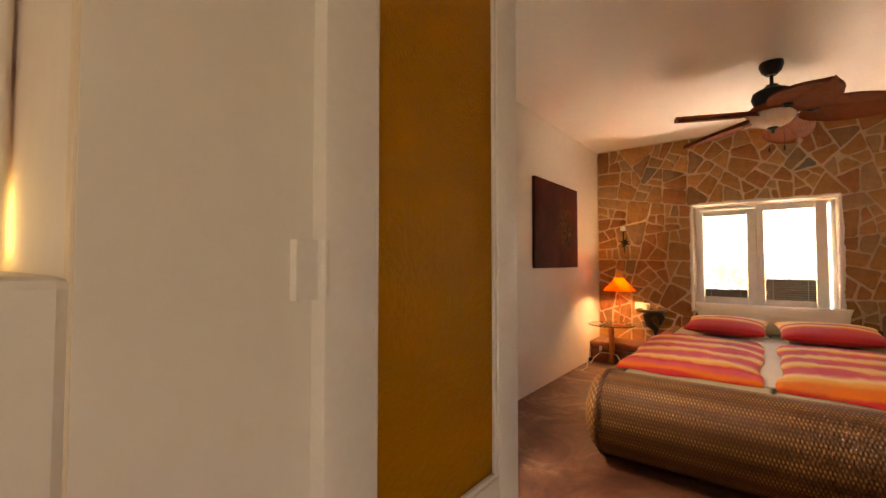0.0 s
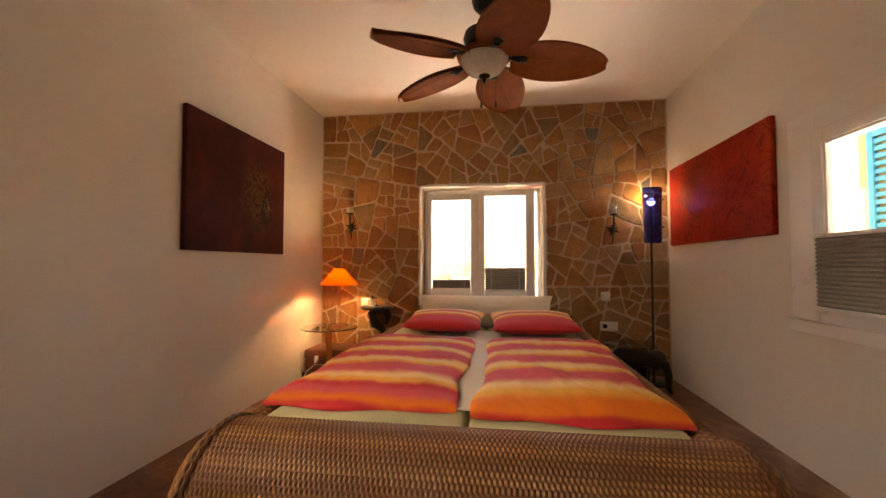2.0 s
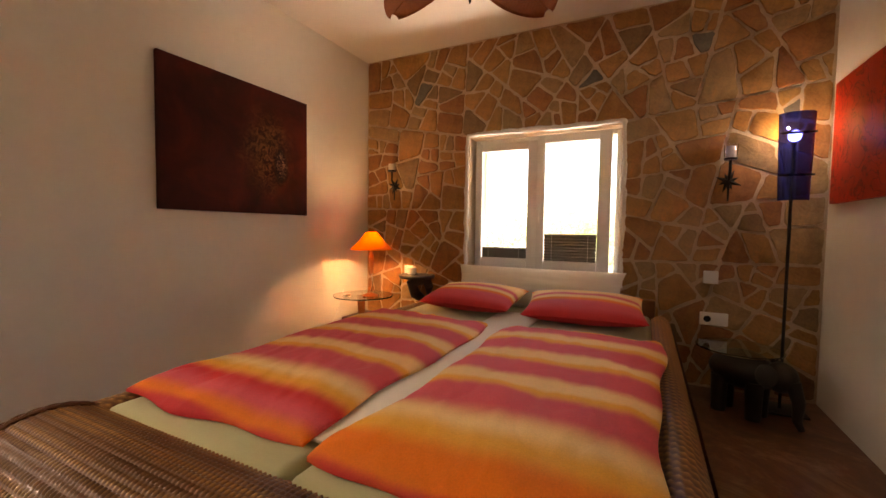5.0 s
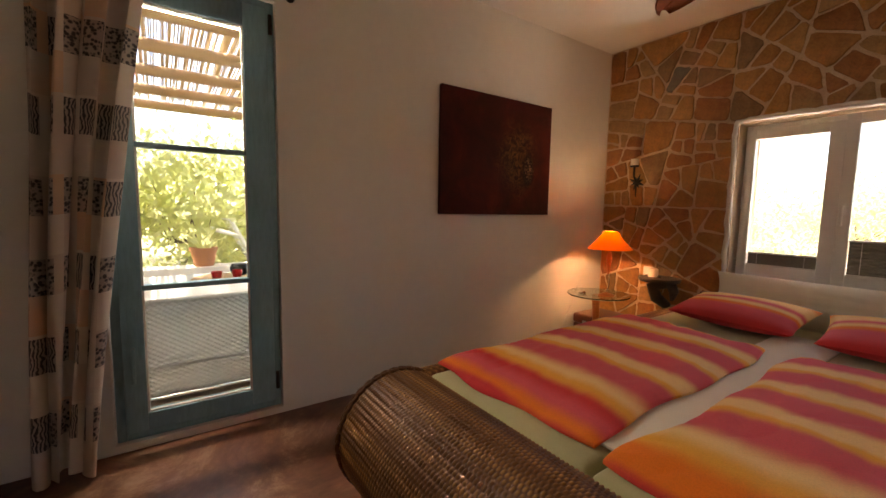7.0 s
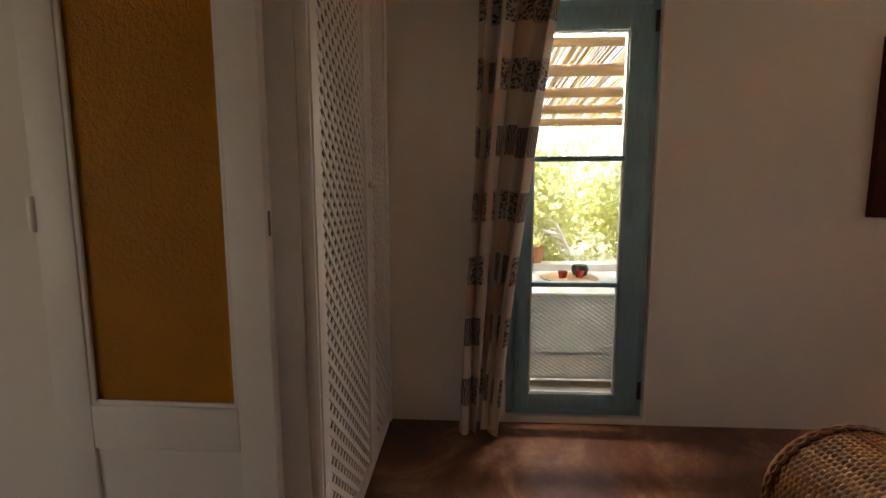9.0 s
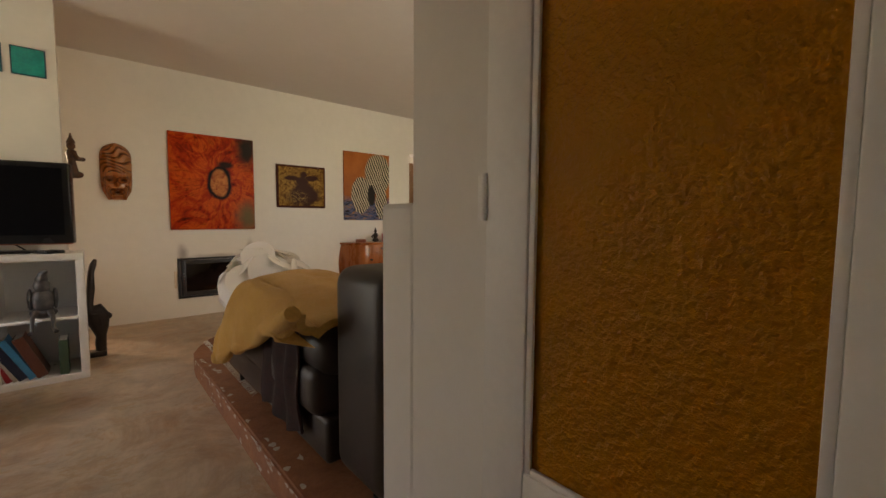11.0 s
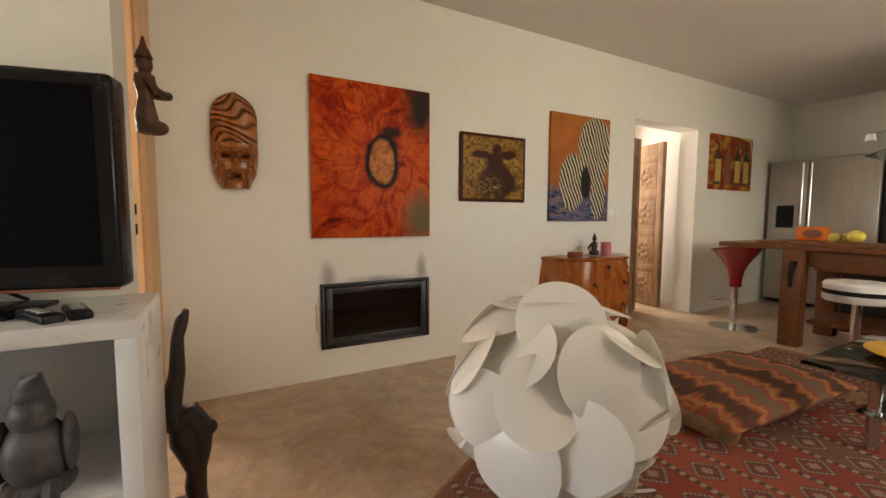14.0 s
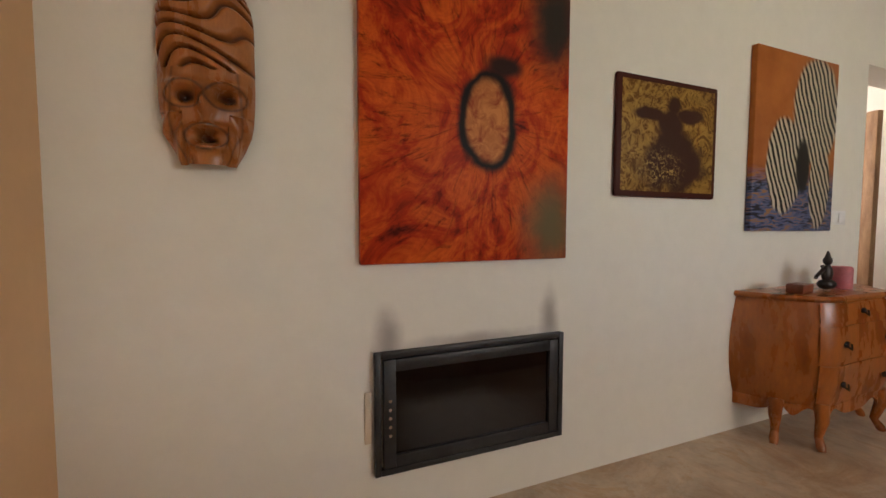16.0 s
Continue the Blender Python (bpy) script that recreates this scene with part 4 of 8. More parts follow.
canvas("painting", (XE, 7.10, 1.46), 1.30, 0.64, painting("bright_red_painting", bright_red, 0.5), "wide bright red canvas with raised lines", "-x")

# ---- bedroom: ceiling fan ----
CANE = surface("reddish_cane_blade", (0.19, 0.045, 0.012), (0.29, 0.08, 0.02), 9, 0.7, 130, 0.5, 0.003, spec=0.15)
OPAL = surface("opal_glass", (0.62, 0.56, 0.48), (0.70, 0.64, 0.56), 12, 0.2, 60, 0.03, 0.002)
fan = thing("ceiling_fan", (2.335, 6.27, HC), "black ceiling fan with five woven cane leaf blades", "ceiling fan")
part("canopy", lathe(B(), [(0, 0), (0.065, 0), (0.068, -0.02), (0.055, -0.06), (0.03, -0.085), (0, -0.085)]), BLACK_IRON, fan)
part("down_rod", cyl(B(), (0, 0, -0.08), (0, 0, -0.17), 0.011), BLACK_IRON, fan)
part("motor_housing", lathe(B(), [(0, -0.15), (0.03, -0.15), (0.05, -0.17), (0.105, -0.20), (0.115, -0.235), (0.10, -0.275), (0.07, -0.29), (0, -0.29)]), BLACK_IRON, fan)
part("trim_ring", lathe(B(), [(0.07, -0.288), (0.12, -0.30), (0.15, -0.33), (0.145, -0.345), (0.11, -0.345), (0.07, -0.30)], seg=40), CANE, fan, "ribbed cane ring")
bowl = part("light_bowl", lathe(B(), [(0.128, -0.345), (0.12, -0.38), (0.09, -0.415), (0.045, -0.435), (0, -0.44)]), OPAL, fan, "mottled opal glass bowl")
part("bowl_finial", lathe(B(), [(0, -0.43), (0.032, -0.432), (0.03, -0.445), (0.012, -0.455), (0.008, -0.475), (0, -0.48)]), BLACK_IRON, bowl)
for k in (-0.02, 0.06):
    b = B()
    cyl(b, (k, 0.085, -0.34), (k, 0.085, -0.55), 0.0012, seg=5)
    ball(b, (k, 0.085, -0.565), 0.006, (1, 1, 3), 8)
    part("pull_chain", b, BLACK_IRON, fan)


def blade_mesh():
    b = B()
    ln, wd, x0 = 0.51, 0.145, 0.145

    def leaf_pt(u, v, s):
        x = v
        half = wd * math.sin(math.pi * min(1, 0.06 + 0.93 * x) ** 0.85) ** 0.52
        y = (2 * u - 1) * half
        rib = 0.0022 * math.cos(2 * math.pi * 26 * x) * (1 if int(u * 15) % 2 else -1) * abs(math.sin(math.pi * 15 * u))
        edge = 0.005 if abs(2 * u - 1) > 0.94 else 0.0
        return (x0 + x * ln, y, s * (0.004 + rib + edge + (0.004 if abs(2 * u - 1) < 0.05 else 0)) - 0.02 * (2 * u - 1) ** 2)

    grid(b, 61, 105, lambda u, v: leaf_pt(u, v, 1))
    grid(b, 61, 105, lambda u, v: leaf_pt(u, v, -1))
    return b


for k in range(5):
    turn = Matrix.Translation((0, 0, -0.325)) @ Matrix.Rotation(radians(4 + 72 * k), 4, "Z") @ Matrix.Rotation(radians(5), 4, "Y") @ Matrix.Rotation(radians(-14), 4, "X")
    bl = part("fan_blade", blade_mesh(), CANE, fan, m=turn)
    b = B()
    tube(b, [(0.085, 0, 0.01), (0.13, 0, 0.0), (0.20, 0, -0.012)], [0.013, 0.012, 0.02], 8)
    ball(b, (0.205, 0, -0.012), 0.028, (1.2, 1, 0.3), 12)
    part("blade_arm", b, BLACK_IRON, bl)

# ---- bedroom: bedside table, lamp, trunk ----
BT = (0.945, 7.47)
tab = thing("bedside_table", (*BT, 0), "round glass bedside table on an orange wooden leg", "side table")
top = part("glass_top", lathe(B(), [(0, 0.43), (0.238, 0.43), (0.24, 0.434), (0.238, 0.44), (0, 0.44)], seg=48), GREEN_GLASS, tab)
top.visible_shadow = False
part("column", tube(B(), [(0.0, -0.03, 0.03), (0.012, -0.03, 0.2), (0.0, -0.03, 0.43)], [0.028, 0.025, 0.032], 14), ORANGE_WOOD, tab)
for a in (200, 320, 80):
    b = B()
    c, s = math.cos(radians(a)), math.sin(radians(a))
    tube(b, [(0.02 * c, 0.02 * s - 0.03, 0.12), (0.10 * c, 0.10 * s - 0.03, 0.13), (0.17 * c, 0.17 * s - 0.03, 0.07), (0.20 * c, 0.20 * s - 0.03, 0.008)], 0.008, 8)
    part("leg", b, CHROME, tab, "curved chrome leg")
m, nt, bs = nodes_of("orange_lamp_shade")
bs.inputs["Base Color"].default_value = (0.85, 0.24, 0.03, 1)
bs.inputs["Roughness"].default_value = 0.8
tr = nt.nodes.new("ShaderNodeBsdfTranslucent")
tr.inputs[0].default_value = (0.95, 0.40, 0.08, 1)
ms = nt.nodes.new("ShaderNodeMixShader")
ms.inputs[0].default_value = 0.36
nt.links.new(bs.outputs[0], ms.inputs[1])
nt.links.new(tr.outputs[0], ms.inputs[2])
nt.links.new(ms.outputs[0], nt.nodes["Material Output"].inputs[0])
SHADE = m
tl = thing("table_lamp", (1.03, 7.45, 0.441), "lit table lamp with an orange cone shade", "lamp")
part("base", lathe(B(), [(0, 0), (0.06, 0), (0.062, 0.008), (0.03, 0.02), (0.012, 0.025), (0, 0.025)]), ORANGE_WOOD, tl)
part("stem", tube(B(), [(0, 0, 0.02), (0.02, 0, 0.10), (0.012, 0, 0.18)], 0.005, 8), CHROME, tl)
part("upper_stem", lathe(B(), [(0.007, 0.17), (0.017, 0.24), (0.020, 0.30), (0.008, 0.36), (0.006, 0.40)], (0.008, 0, 0)), ORANGE_WOOD, tl)
b = lathe(B(), [(0.165, 0.368), (0.12, 0.415), (0.075, 0.465), (0.045, 0.505)], (0.008, 0, 0), 40)
part("shade", sheet(b, None, 0.0015), SHADE, tl, "orange cone shade")
BULB = glow("warm_bulb", (1.0, 0.60, 0.28), 145)
part("bulb", ball(B(), (0.008, 0, 0.458), 0.018), BULB, tl, "glowing warm bulb")
b = B()
lathe(b, [(0, 0), (0.03, 0), (0.032, 0.012), (0.02, 0.02), (0, 0.02)])
solid("ashtray", b, CHROME, "small metal dish on the glass table", "dish", at=(0.87, 7.36, 0.441))
b = B()
tube(b, [(0.72, 7.5, 0.46), (0.74, 7.4, 0.30), (0.76, 7.25, 0.12), (0.80, 7.1, 0.02), (0.78, 6.98, 0.008)], 0.004, 6)
solid("lamp_cord", b, WHITE, "pale lamp cord hanging behind the table", "cord")
TRUNK = surface("red_brown_trunk_leather", (0.16, 0.045, 0.022), (0.27, 0.085, 0.04), 8, 0.4, 80, 0.3, 0.003)
tk = thing("trunk", (1.03, 7.62, 0), "old red-brown leather trunk against the wall", "trunk")
part("body", box(B(), -0.32, 0.32, -0.14, 0.20, 0, 0.15, 0.012, 3), TRUNK, tk)
part("lid", box(B(), -0.325, 0.325, -0.145, 0.205, 0.153, 0.235, 0.02, 3), TRUNK, tk)
for x in (-0.2, 0.2):
    part("clasp", box(B(), x - 0.02, x + 0.02, -0.155, -0.144, 0.12, 0.19, 0.003), CHROME, tk, "tarnished clasp")
for x in (-0.31, 0.31):
    part("corner_guard", box(B(), x - 0.03, x + 0.03, -0.15, -0.10, 0.0, 0.04, 0.008), BLACK_IRON, tk)
cons = thing("carved_wall_console", (1.29, YN, 0.60), "black carved wooden wall console", "wall console")
part("top_board", lathe(B(), [(0, 0), (0.145, 0), (0.15, -0.012), (0.14, -0.028), (0, -0.03)], (0, -0.13, 0)), DARK_WOOD, cons)
b = B()
tube(b, [(0.02, -0.10, -0.03), (-0.04, -0.14, -0.08), (-0.02, -0.12, -0.16), (0.03, -0.06, -0.22), (0.02, -0.03, -0.30)], [0.06, 0.05, 0.045, 0.035, 0.012], 12)
tube(b, [(0.06, -0.08, -0.04), (0.10, -0.10, -0.10), (0.07, -0.06, -0.17)], [0.04, 0.035, 0.015], 10)
part("carved_bracket", b, DARK_WOOD, cons)
b = lathe(B(), [(0, 0), (0.036, 0), (0.036, 0.055), (0.03, 0.062), (0, 0.058)])
solid("candle", b, WHITE_CLOTH, "short thick white candle on the console", "candle", at=(1.24, 7.73, 0.600))


def sconce(x, z, waxed):
    t = thing("candle_sconce", (x, YN - 0.015, z), "black iron star candle sconce on the stone wall" if waxed else "black iron star sconce holding a glass cup", "sconce", "sconces on the stone wall")
    b = B()
    for k in range(8):
        a = radians(45 * k + 22)
        r = 0.075 if k % 2 else 0.055
        c, s = math.cos(a), math.sin(a)
        vs = [b.verts.new(p) for p in ((r * c, -0.012, r * s - 0.07), (-0.018 * s, -0.012, 0.018 * c - 0.07), (0.018 * s, -0.012, -0.018 * c - 0.07), (0, -0.035, -0.07), (0, -0.004, -0.07))]
        for f in ((0, 1, 3), (0, 3, 2), (0, 4, 1), (0, 2, 4)):
            b.faces.new([vs[i] for i in f])
    part("star", b, BLACK_IRON, t)
    b = B()
    tube(b, [(0, -0.02, -0.19), (0, -0.02, -0.07), (0, -0.06, -0.02), (0, -0.06, 0.05)], [0.004, 0.009, 0.008, 0.008], 8)
    lathe(b, [(0, 0.05), (0.032, 0.05), (0.036, 0.062), (0.02, 0.06), (0, 0.06)], (0, -0.06, 0))
    part("arm", b, BLACK_IRON, t)
    if waxed:
        part("candle", lathe(B(), [(0, 0.06), (0.03, 0.06), (0.03, 0.115), (0, 0.11)], (0, -0.06, 0)), WHITE_CLOTH, t, "white candle stump")
    else:
        part("glass_cup", lathe(B(), [(0.02, 0.062), (0.034, 0.07), (0.036, 0.14), (0.033, 0.14), (0.03, 0.07)], (0, -0.06, 0)), GLASS, t)
        part("candle", lathe(B(), [(0, 0.062), (0.026, 0.062), (0.026, 0.13), (0, 0.125)], (0, -0.06, 0)), CREAM, t, "cream candle")


sconce(1.0, 1.41, True)
sconce(3.40, 1.36, False)

# ---- bedroom: floor lamp, elephant table ----
COBALT = glass_mat("cobalt_glass", (0.03, 0.045, 0.42), 0.08)
fl = thing("floor_lamp", (3.66, 7.66, 0), "black iron floor lamp with a cobalt blue glass shade", "lamp")
part("base_plate", box(B(), -0.11, 0.11, -0.09, 0.09, 0, 0.012, 0.003), BLACK_IRON, fl)
part("pole", cyl(B(), (0, 0, 0.012), (0, 0, 1.52), 0.008, seg=12), BLACK_IRON, fl)
b = B()
grid(b, 17, 12, lambda u, v: ((0.085 - 0.012 * (1 - v)) * math.sin((u - 0.5) * 2.4), -0.01 - 0.075 * math.cos((u - 0.5) * 2.4), 1.155 + 0.46 * v))
part("shade", sheet(b, None, 0.005), COBALT, fl, "curved cobalt blue glass shade")
for z in (1.28, 1.50):
    part("clip", box(B(), -0.075, 0.075, -0.078, -0.07, z, z + 0.012, 0.002), BLACK_IRON, fl)
part("bulb", ball(B(), (0, -0.01, 1.50), 0.03), glow("blue_white_bulb", (0.85, 0.88, 1.0), 6), fl, "glowing bulb")
lamp("floor_lamp_light", "POINT", pose(3.66, 7.775, 1.57), 0.25, (1.0, 0.66, 0.25), 0.006)

b = B()
ball(b, (0, 0, 0.24), 0.12, (1.35, 0.85, 0.85), 24)
ball(b, (0.17, -0.02, 0.25), 0.075, (1, 0.9, 1.05), 18)
for x, y in ((-0.09, -0.05), (-0.09, 0.05), (0.07, -0.05), (0.07, 0.05)):
    cyl(b, (x, y, 0), (x, y, 0.2), 0.036, 0.042, 14)
tube(b, [(0.22, -0.03, 0.24), (0.25, -0.04, 0.15), (0.25, -0.05, 0.06), (0.27, -0.05, 0.02)], [0.035, 0.028, 0.02, 0.014], 10)
for s in (-1, 1):
    ball(b, (0.13, s * 0.075 - 0.02, 0.26), 0.06, (0.8, 0.2, 1), 12)
solid("elephant_stool", b, DARK_WOOD, "black carved wooden elephant figure carrying a glass top", "statue", at=(3.46, 7.52, 0), turn=-28)
b = lathe(B(), [(0, 0), (0.20, 0), (0.202, 0.004), (0.20, 0.008), (0, 0.008)], seg=40)
solid("glass_tabletop", b, GREEN_GLASS, "round glass top resting on the elephant figure", "table top", at=(3.44, 7.54, 0.345))
for x, z in ((1.14, 0.62), (3.335, 0.70), (3.36, 0.44)):
    t = thing("wall_socket", (x, YN - 0.012, z), "white plastic socket plate on the stone wall", "socket", "sockets on the stone wall")
    part("plate", box(B(), -0.04 if z != 0.44 else -0.075, 0.04 if z != 0.44 else 0.075, -0.012, 0.012, -0.04, 0.04, 0.006), PVC, t)
    if z == 0.44:
        for k in (-0.035, 0.035):
            part("socket_well", cyl(B(), (k, -0.0135, 0), (k, -0.010, 0), 0.02), BLACK_PLASTIC if k < 0 else PVC, t)

# ---- living room: fireplace and wall things ----
def wall_thing(name, x, z, label, category):
    return thing(name, (x, LS, z), label, category, turn=180)


FIRE = wall_thing("fireplace", 1.262, 0.414, "black steel glass-fronted fireplace set in the wall", "fireplace")
SOOT = surface("fireplace_steel", (0.035, 0.035, 0.037), (0.06, 0.06, 0.062), 8, 0.4, 90, 0.1, 0.002, metal=0.5)
part("outer_frame", frame_bm(B(), -0.388, 0.388, -0.215, 0.215, 0.022, -0.025, 0.0, 0.003), SOOT, FIRE)
door = part("fire_door", frame_bm(B(), -0.358, 0.358, -0.188, 0.190, 0.042, -0.030, -0.004, 0.003), SOOT, FIRE)
m, nt, bs = nodes_of("sooty_fire_glass")
n = noise_tex(nt, mapped(nt), 6, 5)
nt.links.new(ramp(nt, n, [(0.4, (0.004, 0.003, 0.003)), (0.8, (0.02, 0.012, 0.008))]), bs.inputs["Base Color"])
bs.inputs["Roughness"].default_value = 0.06
part("fire_glass", box(B(), -0.322, 0.322, -0.018, -0.012, -0.152, 0.155), m, door, "dark sooty glass", smooth=False)
for k in range(5):
    part("door_hole", cyl(B(), (-0.338, -0.0365, -0.07 + k * 0.03), (-0.338, -0.034, -0.07 + k * 0.03), 0.006, seg=10), CHROME, door)
b = B()
box(b, -0.42, -0.395, -0.008, 0, -0.10, 0.08, 0.003)
part("brass_plate", b, CREAM, FIRE)


def lion_like(nt, v):
    """Red-orange brushwork with a dark ragged ring and smoky corners."""
    n = noise_tex(nt, v, 4, 6, 0.65, 2.2)
    c = ramp(nt, n, [(0.3, (0.13, 0.010, 0.004)), (0.45, (0.42, 0.030, 0.005)), (0.58, (0.62, 0.10, 0.010)), (0.72, (0.38, 0.028, 0.007))])
    sp = nt.nodes.new("ShaderNodeSeparateXYZ")
    nt.links.new(mapped(nt), sp.inputs[0])

    def calc(op, p, q=0.0):
        k = nt.nodes.new("ShaderNodeMath")
        k.operation = op
        for sock, val in zip(k.inputs, (p, q)):
            if isinstance(val, (int, float)):
                sock.default_value = val
            else:
                nt.links.new(val, sock)
        return k.outputs[0]

    dx, dz = calc("SUBTRACT", sp.outputs["X"], 0.055), calc("SUBTRACT", sp.outputs["Z"], 0.02)
    polar = nt.nodes.new("ShaderNodeCombineXYZ")
    nt.links.new(calc("MULTIPLY", calc("ARCTAN2", dx, dz), 1.5), polar.inputs[0])
    nt.links.new(calc("SQRT", calc("ADD", calc("MULTIPLY", dx, dx), calc("MULTIPLY", dz, dz))), polar.inputs[1])
    hair = noise_tex(nt, polar.outputs[0], 4.2, 7, 0.75, 2.0)
    strokes = ramp(nt, hair, [(0.36, (0.10, 0.03, 0.02)), (0.45, (0.9, 0.9, 0.9)), (0.6, (1.15, 1.3, 1.3))])
    c = mix(nt, 0.7, c, strokes, "MULTIPLY")
    c = mix(nt, blob(nt, v, (0.34, 0.40), (0.16, 0.26), 0.8, 0.5), c, (0.03, 0.025, 0.02))
    c = mix(nt, blob(nt, v, (0.34, -0.38), (0.18, 0.26), 0.9, 0.5), c, (0.16, 0.12, 0.06))
    c = mix(nt, blob(nt, v, (0.12, 0.20), (0.10, 0.05), 0.6, 0.5), c, (0.03, 0.012, 0.01))
    c = mix(nt, blob(nt, v, (0.055, 0.0), (0.13, 0.20), 0.16, 0.35), c, (0.012, 0.008, 0.008))
    inner = ramp(nt, noise_tex(nt, v, 16, 4, 0.6, 1), [(0.35, (0.30, 0.06, 0.02)), (0.6, (0.62, 0.24, 0.07))])
    return mix(nt, blob(nt, v, (0.055, 0.0), (0.095, 0.16), 0.2, 0.35), c, inner)


def dark_gold(nt, v):
    c = ramp(nt, noise_tex(nt, v, 8, 5, 0.6, 1.5), [(0.3, (0.22, 0.11, 0.02)), (0.6, (0.40, 0.24, 0.05)), (0.75, (0.26, 0.10, 0.02))])
    veins = ramp(nt, noise_tex(nt, v, 14, 5, 0.7, 3), [(0.44, (0.25, 0.12, 0.05)), (0.52, (1, 1, 1))])
    c = mix(nt, 0.8, c, veins, "MULTIPLY")
    for cen, size in (((0.03, -0.10), (0.22, 0.17)), ((0.0, 0.06), (0.10, 0.07)), ((-0.12, 0.10), (0.10, 0.035)), ((0.13, 0.11), (0.10, 0.035)), ((0.02, 0.15), (0.05, 0.05))):
        c = mix(nt, blob(nt, v, cen, size, 0.35, 1.1), c, (0.05, 0.016, 0.01))
    speck = ramp(nt, noise_tex(nt, v, 60, 4, 0.7, 1), [(0.52, (0.05, 0.016, 0.01)), (0.6, (0.42, 0.28, 0.08))])
    c = mix(nt, blob(nt, v, (-0.05, -0.13), (0.16, 0.10), 0.7, 0.8), c, speck)
    fr = nt.nodes.new("ShaderNodeSeparateXYZ")
    nt.links.new(v, fr.inputs[0])
    out = c
    for sock, lim in (("X", 0.285), ("Z", 0.235)):
        a = nt.nodes.new("ShaderNodeMath")
        a.operation = "ABSOLUTE"
        nt.links.new(fr.outputs[sock], a.inputs[0])
        g = nt.nodes.new("ShaderNodeMath")
        g.operation = "GREATER_THAN"
        nt.links.new(a.outputs[0], g.inputs[0])
        g.inputs[1].default_value = lim
        out = mix(nt, g.outputs[0], out, (0.06, 0.012, 0.008))
    return out


def striped(nt, v):
    """Orange above, blue ripples below, with a field of wavy black and white bands."""
    sp = nt.nodes.new("ShaderNodeSeparateXYZ")
    nt.links.new(v, sp.inputs[0])
    w = nt.nodes.new("ShaderNodeTexWave")
    w.inputs["Scale"].default_value, w.inputs["Distortion"].default_value, w.inputs["Detail"].default_value = 9, 5, 2
    w.inputs["Detail Scale"].default_value = 0.6
    nt.links.new(mapped(nt, (1, 1, 1), (0, radians(25), 0)), w.inputs["Vector"])
    bands = ramp(nt, w.outputs["Fac"], [(0.45, (0.02, 0.017, 0.015)), (0.52, (0.60, 0.52, 0.38))])
    sky_ = ramp(nt, noise_tex(nt, v, 5, 5), [(0.3, (0.34, 0.10, 0.020)), (0.7, (0.48, 0.16, 0.035))])
    water = ramp(nt, noise_tex(nt, mapped(nt, (1, 1, 5)), 9, 5, 0.6, 1), [(0.4, (0.02, 0.02, 0.03)), (0.52, (0.10, 0.13, 0.26)), (0.64, (0.32, 0.16, 0.07))])
    r = nt.nodes.new("ShaderNodeMapRange")
    r.inputs["From Min"].default_value, r.inputs["From Max"].default_value = -0.22, -0.12
    nt.links.new(sp.outputs["Z"], r.inputs[0])
    c = mix(nt, r.outputs[0], water, sky_)
    for cen, size in (((0.17, 0.18), (0.22, 0.30)), ((-0.10, -0.12), (0.16, 0.26)), ((0.22, -0.22), (0.10, 0.24))):
        c = mix(nt, blob(nt, v, cen, size, 0.12, 0.2), c, bands)
    return mix(nt, blob(nt, v, (0.06, -0.12), (0.07, 0.16), 0.3, 0.3), c, (0.02, 0.017, 0.015))


def bottles(nt, v):
    c = ramp(nt, noise_tex(nt, v, 6, 5), [(0.3, (0.22, 0.02, 0.012)), (0.5, (0.30, 0.05, 0.015)), (0.62, (0.50, 0.30, 0.04)), (0.75, (0.10, 0.015, 0.010))])
    return c


canvas("painting", (1.285, LS, 1.435), 0.82, 1.01, painting("red_brushwork_painting", lion_like), "large red-orange canvas with a dark ring", "y")
canvas("painting", (0.308, LS, 1.447), 0.62, 0.52, painting("gold_dark_painting", dark_gold, 0.5), "glossy gold and dark brown panel painting", "y", 0.022, 0.01)
canvas("painting", (-0.623, LS, 1.498), 0.715, 0.925, painting("striped_painting", striped), "canvas with wavy black and white bands over orange and blue", "y")
wine = canvas("painting", (-3.06, LS, 1.704), 0.865, 0.617, painting("bottle_painting_ground", bottles), "canvas of four wine bottles on a red ground", "y")
GOLDEN = surface("painted_gold_label", (0.55, 0.38, 0.08), (0.65, 0.48, 0.14), 8, 0.6, 60, 0.1, 0.001)
BOTTLE_DARK = surface("painted_dark_bottle", (0.03, 0.025, 0.012), (0.07, 0.05, 0.02), 8, 0.5, 60, 0.1, 0.001)
for i, x in enumerate((-0.30, -0.10, 0.10, 0.29)):
    b = B()
    pr = [(0.0, 0.22), (0.022, 0.22), (0.022, 0.13), (0.065, 0.07), (0.068, -0.25), (0.0, -0.25)]
    left = [b.verts.new((x - r, -0.0335 - 0.0005 * i, z)) for r, z in pr]
    right = [b.verts.new((x + r, -0.0335 - 0.0005 * i, z)) for r, z in reversed(pr[1:-1])]
    b.faces.new(left + right)
    bot = part("painted_bottle", b, BOTTLE_DARK if i != 1 else TRUNK, wine, smooth=False)
    if i != 1:
        part("painted_label", box(B(), x - 0.055, x + 0.055, -0.0375, -0.036, -0.22, 0.03), GOLDEN, bot, smooth=False)
b = B()
vs = [b.verts.new((0.235 + dx, -0.0343, z)) for dx, z in ((-0.2, 0.31), (0.17, 0.31), (0.17, 0.10), (0.12, 0.27))]
b.faces.new(vs)
part("painted_light", b, GOLDEN, wine, smooth=False)

